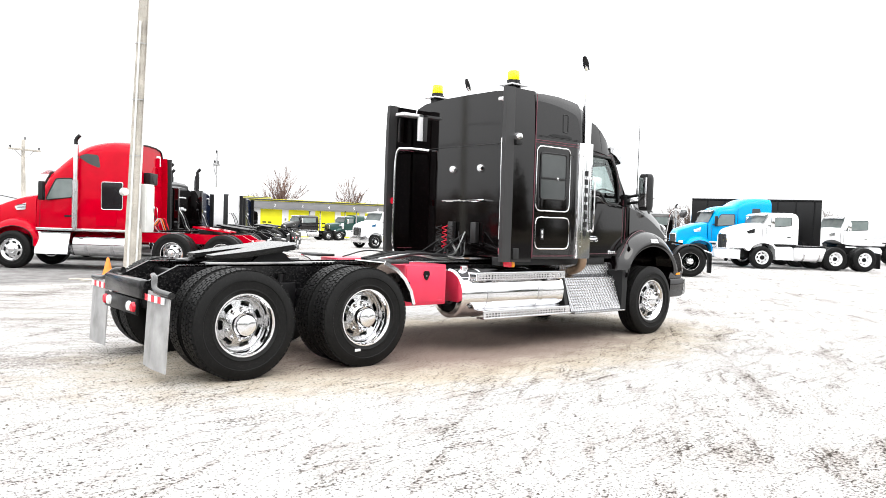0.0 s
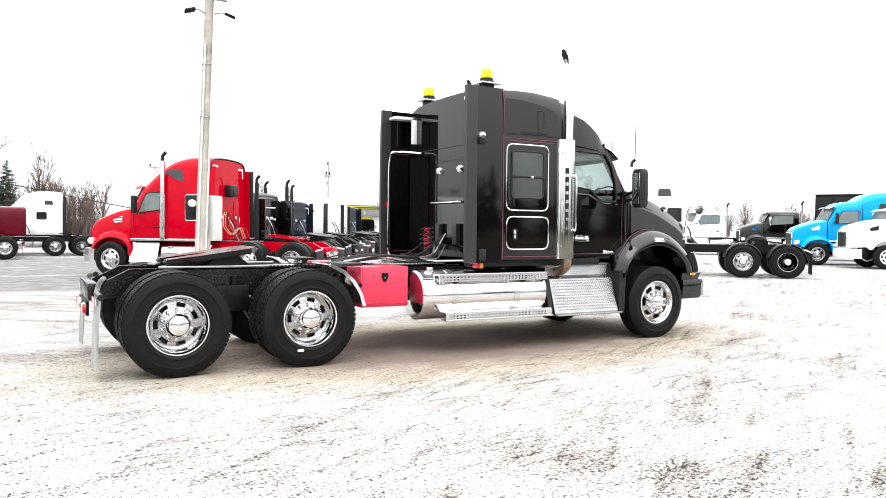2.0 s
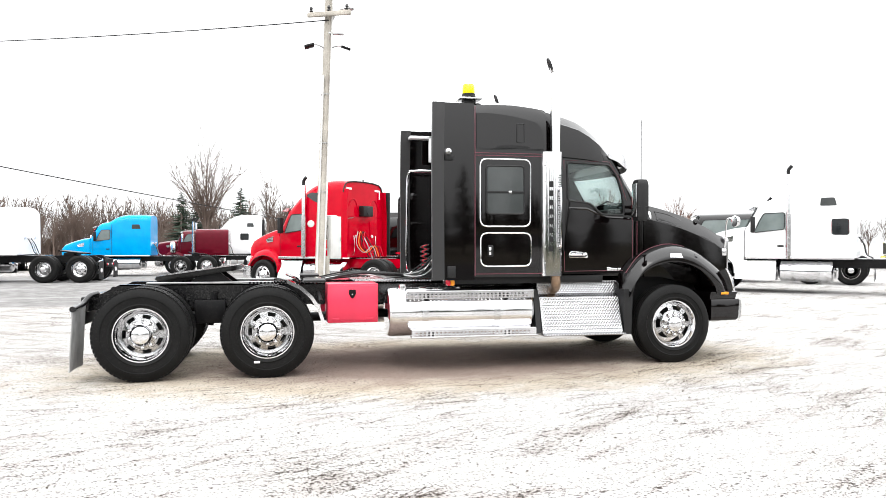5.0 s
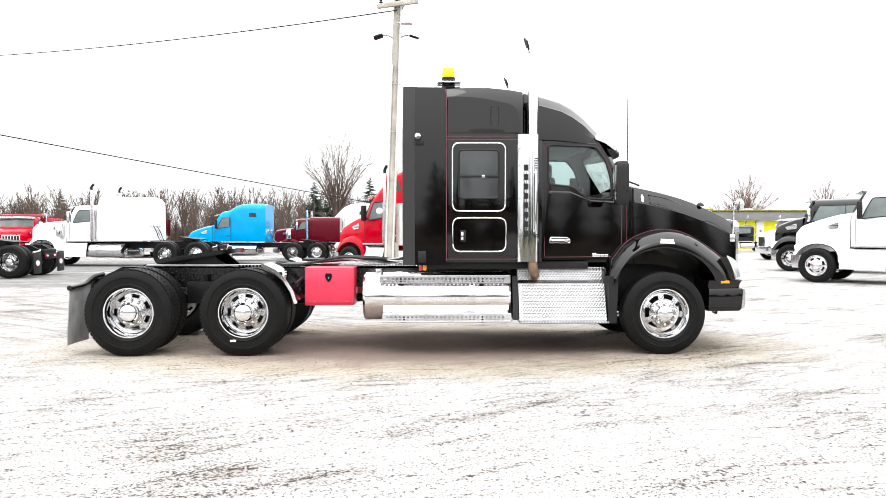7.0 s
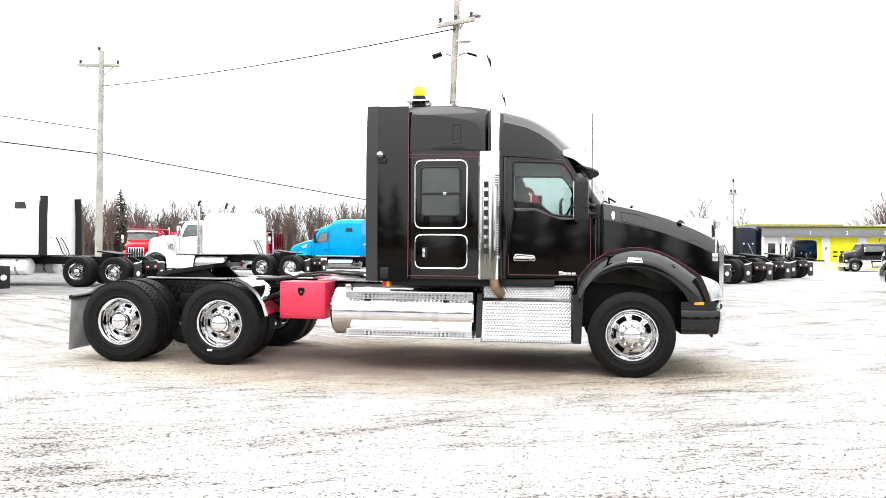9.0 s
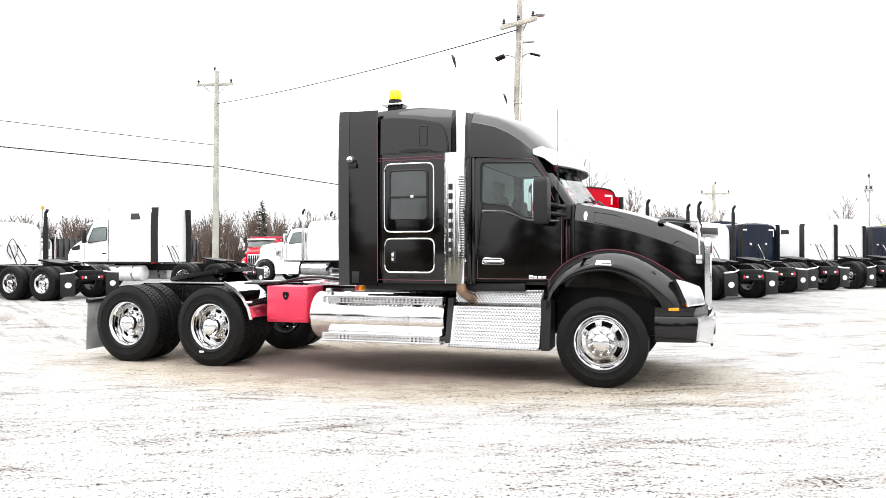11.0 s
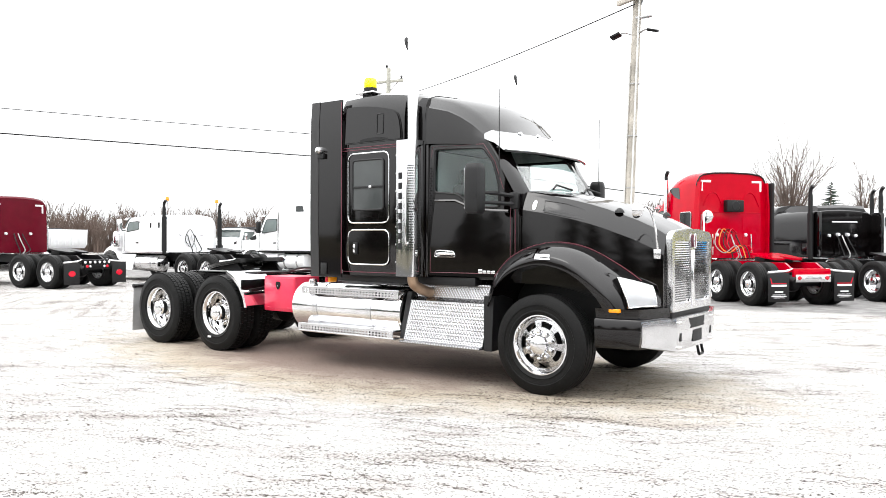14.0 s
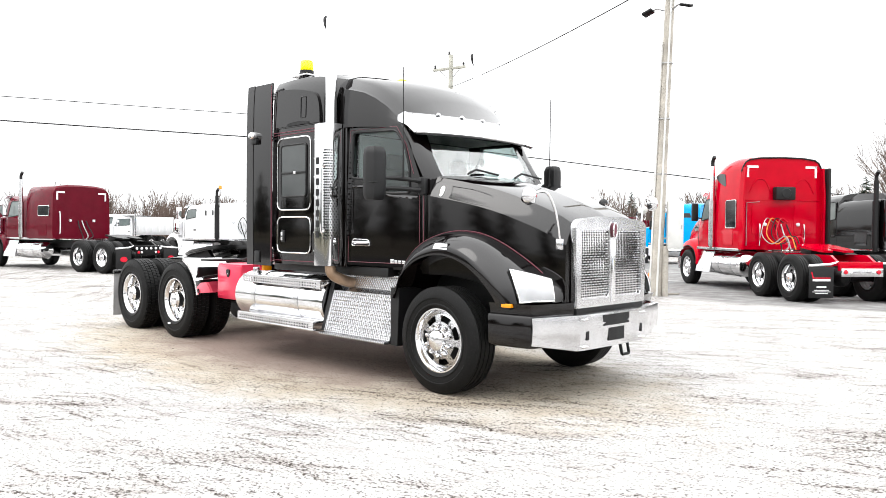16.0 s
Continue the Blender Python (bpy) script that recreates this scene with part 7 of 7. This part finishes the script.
def dump_truck(x, y, heading, cab, bed, label):
    T = semi(label, cab, x, y, heading, 5.2, "day", 2.6, 0.3, 2.7, 1, None, None, True, CABLE, size=0.85, group="dump trucks along the trees")
    bm = BM()
    ring_faces(bm, [[(a, s * w, zz) for s, w, zz in ((-1, 1.0, 1.15), (-1, 1.22, 1.5), (-1, 1.25, 2.65), (1, 1.25, 2.65), (1, 1.22, 1.5), (1, 1.0, 1.15))] for a in (-2.0, 2.4)])
    bd = part("dump_bed", bm, bed, T, "painted steel dump bed")
    part("cab_guard", box(BM(), 2.3, 3.3, -1.2, 1.2, 2.72, 2.82, 0.03), bed, bd)
    for k in range(6):
        for s in (-1, 1):
            part("bed_rib", box(BM(), -1.9 + k * 0.8, -1.78 + k * 0.8, min(s * 1.22, s * 1.3), max(s * 1.22, s * 1.3), 1.4, 2.65, 0.01), bed, bd)
    part("tarp_roll", tube(BM(), [(-2.0, -1.2, 2.72), (2.3, -1.2, 2.72)], 0.07, 8), CABLE, bd)
    return T


for x, y, hd, c, b, lb in ((-19.5, 33.5, 235, REDTRK, REDBOX, "red dump truck parked along the trees"), (-14.5, 37.5, 232, REDTRK, MAROON, "red dump truck parked along the trees"), (-9.5, 41.5, 230, WHITE, REDBOX, "white dump truck with red bed"), (-4.5, 45.5, 228, WHITE, DKGREY, "white dump truck with dark bed"), (-24.5, 29.0, 238, REDTRK, DKGREY, "red dump truck with dark bed"), (-30.0, 25.5, 240, WHITE, DKGREY, "white dump truck with dark bed"), (-36.0, 22.5, 242, NAVY, NAVY, "navy dump truck by the trees"), (-42.0, 18.0, 244, WHITE, WHITE, "white dump truck with white bed")):
    dump_truck(x, y, hd + 50, c, b, lb)
semi("black day-cab tractor before the yellow doors", BLACK, 27.6, 44.2, 180, 4.8, "day", 1.9, 0.3, 2.7, 2, None, None, True, CABLE, size=0.7)
semi("black sleeper tractor backed up to the first yellow door", BLACK, 22.3, 46.4, 88, 4.4, "flat", 1.4, 1.6, 3.1, 0, None, None, True, CABLE, size=0.68)
semi("dark green sleeper tractor before the yellow doors", GREEN, 33.0, 45.5, 180, 5.4, "flat", 2.0, 1.5, 2.8, 2, None, None, True, CABLE, size=0.72)
semi("white tractor before the building", WHITE, 25.4, 29.3, 180, 5.2, "day", 2.2, 0.3, 2.7, 1, None, None, True, CABLE, size=0.8)


def bollard(x, y):
    T = thing("bollard", pose(x, y, 0), "yellow painted steel bollard in the yard", "bollard")
    part("post", lathe(BM(), [(0, 0.8), (0.06, 0.79), (0.09, 0.74), (0.09, 0.0), (0, 0.0)], 16, "z"), YDOOR, T)


bollard(21.9, 28.4)


# ---- the service building ----
def service_building():
    T = thing("service_building", pose(20.5, 51.5, 0, 0, 0, -1.5) @ Matrix.Scale(0.65, 4), "long grey service building with bright yellow doors", "building", kind="structure")
    L = 46.0
    doors = [(3.35 + 4.0 * k, 6.45 + 4.0 * k) for k in range(10)]
    holes = [[(p, 0.02), (q, 0.02), (q, 3.65), (p, 3.65)] for p, q in doors]
    front = part("wall", plate(BM(), [(0, 0), (L, 0), (L, 3.75), (0, 3.75)], holes, 0, 0.3), WHITE, T)
    part("wall", box(BM(), 0, 0.3, 0.3, 16, 0, 4.9), BLOCK, T)
    part("wall", box(BM(), L - 0.3, L, 0.3, 16, 0, 4.9), BLOCK, T)
    part("wall", box(BM(), 0, L, 16, 16.3, 0, 4.9), BLOCK, T)
    fs = part("fascia", box(BM(), -0.5, L + 0.5, -0.9, 0.0, 3.7, 4.72, 0.03), FASCIA, T)
    part("yellow_stripe", box(BM(), -0.52, L + 0.52, -0.93, -0.9, 4.69, 4.74), YDOOR, fs)
    part("roof", box(BM(), -0.7, L + 0.7, -1.1, 16.6, 4.78, 4.95, 0.03), ROOFM, T)
    part("roof_stripe", box(BM(), -0.72, L + 0.72, -1.13, -1.1, 4.92, 4.96), YDOOR, T)
    for k, (p, q) in enumerate(doors):
        d = part("overhead_door", box(BM(), p, q, 0.08, 0.14, 0, 3.65), YDOOR, front, "yellow sectional overhead door")
        for j in range(1, 5):
            part("door_seam", box(BM(), p, q, 0.07, 0.08, j * 0.73 - 0.008, j * 0.73 + 0.008), YDOOR, d)
        for r in (1.35, 1.85):
            for j in range(2):
                part("door_pane", box(BM(), p + 0.35 + j * 0.75, p + 0.85 + j * 0.75, 0.06, 0.085, r, r + 0.18), DARKGL, d)
        part("wall_lamp", box(BM(), q + 0.35, q + 0.55, -0.12, 0.0, 2.2, 2.5, 0.02), FASCIA, T)
        cu = bpy.data.curves.new("number", "FONT")
        cu.body, cu.size, cu.extrude, cu.align_x = str(k + 1), 0.62, 0.01, "CENTER"
        tx = new("bay_number", cu)
        tx.data.materials.append(WHITE)
        tx.parent = fs
        tx.matrix_local = pose((p + q) / 2, -0.96, 3.93, 90, 0, 0)
    # office end: a taller canopy, posts and dark doorways
    part("office", box(BM(), -5.5, -0.6, 1.0, 9, 0, 3.4, 0.02), WHITE, T)
    of = part("office_canopy", box(BM(), -1.9, 9.0, 0.6, 9.4, 4.4, 5.2, 0.05), FASCIA, T)
    part("canopy_edge", box(BM(), -1.95, 9.05, 0.55, 9.45, 5.16, 5.2), YDOOR, of)
    part("canopy_wing", box(BM(), -1.9, -0.55, -0.6, 8.4, 3.3, 4.5, 0.04), FASCIA, T)
    for k in range(2):
        part("dark_doorway", box(BM(), 0.5 + 1.3 * k, 1.3 + 1.3 * k, -0.05, 0.02, 0.05, 2.9, 0.01), DARKGL, T)
    part("office_window", box(BM(), -4.6, -3.2, 0.94, 1.02, 0.9, 2.4, 0.01), DARKGL, T)
    for x in (-0.3, 2.0):
        part("canopy_post", box(BM(), x - 0.15, x + 0.15, -0.85, -0.55, 0, 3.7, 0.02), WHITE, T)
    for x in (6, 9, 15):
        part("roof_unit", box(BM(), x, x + 1.4, 6, 8, 4.95, 5.35, 0.05), GREYBOX, T)
    return T


service_building()


def low_barrier(x, y, length):
    """A long pale block before the first bay."""
    bm = ring_faces(BM(), [[(a, -0.25, 0.0), (a, -0.14, 0.25), (a, -0.1, 0.62), (a, 0.1, 0.62), (a, 0.14, 0.25), (a, 0.25, 0.0)] for a in (-length / 2, length / 2)])
    ob = new("barrier", finish(bm, "barrier", PALEYEL))
    ob.matrix_world = pose(x, y, 0, 0, 0, -3)
    tagged(ob, "long pale yellow concrete barrier before the building", "barrier")


low_barrier(22.3, 45.0, 3.4)


# ---- trees ----
def spray(bm, rnd, start, lean, length, r, limbs, branches, twigs, thin, trunkless=False):
    """A crown of limbs that rise and bow outwards, with branches and twigs at sharp angles along them."""
    for k in range(limbs):
        a = 2 * math.pi * (k + rnd.uniform(-0.3, 0.3)) / limbs
        tilt = lean * rnd.uniform(0.15, 1.0)
        out = Vector((math.cos(a), math.sin(a), 0))
        ln = length * rnd.uniform(0.75, 1.0) * (1 - 0.25 * tilt)
        p = [start + (out * math.sin(tilt) * (0.35 + 0.65 * f) + Vector((0, 0, math.cos(tilt)))) * ln * f + Vector((rnd.uniform(-1, 1), rnd.uniform(-1, 1), 0)) * 0.018 * ln * f for f in (0, 0.2, 0.4, 0.6, 0.8, 1.0)]
        tube(bm, p, [max(thin, r * (1 - 0.9 * f)) for f in (0, 0.2, 0.4, 0.6, 0.8, 1.0)], 3 if thin < 0.006 else 5, False)
        for j in range(branches):
            f = 0.15 + 0.8 * (j + rnd.random()) / branches
            i = min(4, int(f * 5))
            base = p[i].lerp(p[i + 1], f * 5 - i)
            d = (p[i + 1] - p[i]).normalized()
            o = Matrix.Rotation(rnd.uniform(0, 6.28), 3, d) @ d.orthogonal().normalized()
            bd = (d + o * rnd.uniform(0.35, 0.8) + Vector((0, 0, 0.15))).normalized()
            bl = ln * rnd.uniform(0.16, 0.36) * (1.15 - 0.6 * f)
            br = max(thin, r * (1 - 0.9 * f) * 0.45)
            q = [base, base + bd * bl * 0.5, base + (bd + Vector((0, 0, 0.12))) * bl]
            tube(bm, q, [br, br * 0.7, thin], 3, False)
            for m in range(twigs):
                g = rnd.uniform(0.15, 1.0)
                tb = q[0].lerp(q[1], g * 2) if g < 0.5 else q[1].lerp(q[2], g * 2 - 1)
                td = (bd + Vector((rnd.uniform(-1, 1), rnd.uniform(-1, 1), rnd.uniform(-0.3, 1.0))) * 0.5).normalized()
                tl = bl * rnd.uniform(0.25, 0.55)
                tube(bm, [tb, tb + td * tl], [thin, thin * 0.6], 3, False)


def bare_tree(x, y, h, seed, label, lean=0.55, limbs=11, branches=15, twigs=6, twig=None, thin=0.011, fork=0.2):
    rnd = random.Random(seed)
    T = thing("bare_tree", pose(x, y, place_z(x, y)), label, "tree")
    bm = BM()
    tube(bm, [(0, 0, -0.2), (0.01 * h, 0, h * fork * 0.5), (0, 0.01 * h, h * fork)], [h * 0.026, h * 0.021, h * 0.018], 10, False)
    part("trunk", bm, BARK, T)
    bm = BM()
    spray(bm, rnd, Vector((0, 0.01 * h, h * fork * 0.93)), lean, h * (1 - fork), h * 0.0085, limbs, branches, twigs, thin)
    part("crown", bm, twig or TWIG, T)
    return T


bare_tree(-6.3, 67.5, 12.4, 3, "tall bare deciduous tree with fine branches", 0.6, 15, 15, 6, TWIG, 0.013)
bare_tree(-0.4, 67.0, 8.8, 8, "slender bare tree beyond the trucks", 0.25, 5, 12, 5, TWIG, 0.014, 0.3)
bare_tree(36.3, 69.1, 7.4, 5, "broad reddish bare tree behind the building", 0.95, 17, 17, 8, BUDS, 0.016, 0.16)
bare_tree(43.9, 65.6, 6.4, 6, "broad reddish bare tree behind the building", 0.95, 16, 17, 8, BUDS, 0.016, 0.16)
bare_tree(17.6, 62.0, 6.0, 7, "bare tree beside the office", 0.5, 6, 10, 4, TWIG, 0.014, 0.25)
bare_tree(22.5, 68.0, 5.6, 9, "bare tree beside the office", 0.5, 6, 10, 4, TWIG, 0.014, 0.25)


def conifer(x, y, h, seed, label):
    rnd = random.Random(seed)
    T = thing("conifer", pose(x, y, place_z(x, y)), label, "tree")
    part("trunk", tube(BM(), [(0, 0, -0.2), (0, 0, h * 0.95)], [0.022 * h, 0.004 * h], 8, False), BARK, T)
    bm = BM()
    for k in range(int(h * 26)):
        f = (k + rnd.random()) / (h * 26)
        z = h * (0.08 + 0.92 * f)
        r = h * 0.26 * (1 - f) ** 0.8 * rnd.uniform(0.55, 1.1) + 0.1
        a = rnd.uniform(0, 2 * math.pi)
        u = Vector((math.cos(a), math.sin(a), 0))
        v = Vector((-u.y, u.x, 0))
        tip = u * r + Vector((0, 0, z - 0.12 * r))
        for j in range(4):
            g = 0.25 + 0.25 * j
            c = u * r * g + Vector((0, 0, z + 0.02 * r))
            w = 0.16 * r * (1.25 - g) + 0.05
            p = [c - v * w, c + v * w, c + u * 0.3 * r + v * w * 0.4 - Vector((0, 0, 0.07 * r)), c + u * 0.3 * r - v * w * 0.4 - Vector((0, 0, 0.07 * r)), c + Vector((0, 0, w * 0.7))]
            q = [bm.verts.new(t) for t in p]
            bm.faces.new((q[0], q[1], q[4]))
            bm.faces.new((q[1], q[2], q[4]))
            bm.faces.new((q[2], q[3], q[4]))
            bm.faces.new((q[3], q[0], q[4]))
    part("crown", bm, NEEDLE, T)
    return T


conifer(-8.4, 66.0, 6.4, 1, "dark green conifer beside the bare tree")
conifer(-3.0, 68.0, 7.0, 2, "dark green conifer beside the bare tree")
conifer(-7.4, 70.0, 6.6, 3, "dark green conifer beside the bare tree")
conifer(-56.0, 88.0, 9.5, 4, "dark green spruce standing before bare woods")
# two unseen spruce rows, added as the dark tree line mirrored in the paint
for k in range(34):
    conifer(-74 + 4.9 * k + 1.5 * math.cos(k * 4.3), -52 + 2 * math.sin(k * 2.9), 7.2 + 1.0 * math.sin(k * 3.1), 44 + k % 3, "dark green spruce in the unseen second row across the road, added for reflections")
    conifer(-75 + 4.9 * k + 2.5 * math.sin(k * 7.1), -44 + 4 * math.sin(k * 3.7), 6.4 + 1.5 * math.sin(k * 5.3), 40 + k % 4, "dark green spruce in the unseen row across the road, added for reflections")
conifer(-46.0, 92.0, 7.5, 5, "dark green spruce standing before bare woods")


def woods():
    """Bare woods along the far edge of the yard, one sheet of many thin trees."""
    rnd = random.Random(11)
    kinds = []
    for k in range(6):
        bm = BM()
        h = 1.0
        tube(bm, [(0, 0, 0), (0.01, 0, 0.3), (0, 0.01, 0.62)], [0.014, 0.011, 0.006], 4, False)
        spray(bm, rnd, Vector((0, 0, 0.22)), rnd.uniform(0.3, 0.6), 0.76, 0.0075, 7, 8, 4, 0.0036)
        me = bpy.data.meshes.new("tmp")
        bm.to_mesh(me)
        bm.free()
        co = np.empty(len(me.vertices) * 3)
        me.vertices.foreach_get("co", co)
        kinds.append((co.reshape(-1, 3), [tuple(p.vertices) for p in me.polygons]))
        bpy.data.meshes.remove(me)
    V, F, off = [], [], 0
    for k in range(720):
        f = rnd.random()
        if k >= 560:
            x, y = -112 + rnd.uniform(-14, 14), -30 + 92 * f
        elif k < 470:
            x, y = -130 + 138 * f + rnd.uniform(-2, 2), 60 + 42 * f + rnd.uniform(-5, 9)
        else:
            x, y = 90 + 60 * f, 120 - 60 * f + rnd.uniform(-6, 6)
        co, fs = kinds[rnd.randrange(6)]
        h = rnd.uniform(4.2, 8.5)
        a = rnd.uniform(0, 6.28)
        c, s = math.cos(a), math.sin(a)
        R = np.array([[c, -s, 0], [s, c, 0], [0, 0, 1]])
        V.append((co * (h * 0.9, h * 0.9, h)) @ R.T + (x, y, place_z(x, y) - 0.1))
        F += [tuple(i + off for i in q) for q in fs]
        off += len(co)
    me = bpy.data.meshes.new("far_woods")
    me.from_pydata(np.concatenate(V).tolist(), [], F)
    me.materials.append(TWIG)
    tagged(new("far_woods", me), "bare brown spring woods beyond the yard", "woods", kind="stuff")
    # undergrowth: a long uneven thicket
    bm = BM()
    for k in range(9000):
        f = rnd.random()
        x, y = -135 + 145 * f + rnd.uniform(-2, 2), 64 + 42 * f + rnd.uniform(-3, 10)
        z = place_z(x, y)
        h = rnd.uniform(0.8, 4.0)
        p = Vector((x, y, z - 0.1))
        for j in range(3):
            d = Vector((rnd.uniform(-0.6, 0.6), rnd.uniform(-0.6, 0.6), 1)) * h
            w = Vector((rnd.uniform(-1, 1), rnd.uniform(-1, 1), 0)).normalized() * 0.05
            q = [bm.verts.new(t) for t in (p - w, p + w, p + d)]
            bm.faces.new(q)
            q = [bm.verts.new(t) for t in (p + d * 0.4 - w, p + d * 0.4 + w, p + d * 0.75 + w * 9)]
            bm.faces.new(q)
    tagged(new("thicket", finish(bm, "thicket", TWIG)), "brown undergrowth along the woods", "shrubs", kind="stuff")


woods()


def verge():
    bm = BM()
    pts = [(-60, 31), (-25, 33.5), (-8, 37), (-8, 39), (-25, 37), (-60, 36)]
    vs = [bm.verts.new((x, y, place_z(x, y) + 0.03)) for x, y in pts]
    bm.faces.new((vs[0], vs[1], vs[4], vs[5]))
    bm.faces.new((vs[1], vs[2], vs[3], vs[4]))
    bmesh.ops.solidify(bm, geom=bm.faces[:], thickness=0.06)
    tagged(new("grass_verge", finish(bm, "grass_verge", GRASS)), "strip of dry yellowish grass by the lane", "grass", kind="stuff")


verge()


# ---- loose stones on the yard ----
def loose_stones():
    """Small broken stones, thicker along the wheel-worn bands."""
    rnd = random.Random(21)
    shape = ((1.2, 0.0), (0.3, 0.9), (-1.0, 0.5), (-0.7, -0.8))
    V, F = [], []
    while len(V) < 8 * 5000:
        x, y = rnd.uniform(-8, 14), rnd.uniform(-9.6, -1.2) if rnd.random() < 0.85 else rnd.uniform(-1.2, 9.5)
        across = -x * 0.64 + y * 0.77
        band = math.sin(across * 3.1 + 0.5 * math.sin(x * 0.9)) + 0.8 * math.sin(across * 1.3 + 1.7 + 0.4 * math.sin(y * 1.7)) + 0.5 * math.sin(x * 2.3 + y * 3.7)
        if rnd.random() > 0.12 + 0.5 * max(0, band * 0.6):
            continue
        r = 0.004 + 0.008 * rnd.random() ** 3
        q = rnd.uniform(0, 6.28)
        c, s, h = math.cos(q) * r, math.sin(q) * r, r * rnd.uniform(0.4, 0.8)
        n = len(V)
        V += [(x + u * c - v * s, y + u * s + v * c, 0.0) for u, v in shape]
        V += [(x + 0.6 * (u * c - v * s), y + 0.6 * (u * s + v * c), h) for u, v in shape]
        F.append((n + 4, n + 5, n + 6, n + 7))
        F += [(n + i, n + (i + 1) % 4, n + 4 + (i + 1) % 4, n + 4 + i) for i in range(4)]
    me = bpy.data.meshes.new("loose_stones")
    me.from_pydata(V, [], F)
    me.materials.append(STONE)
    tagged(new("loose_stones", me), "scattered brown and grey stones on the yard", "gravel", kind="stuff")


loose_stones()
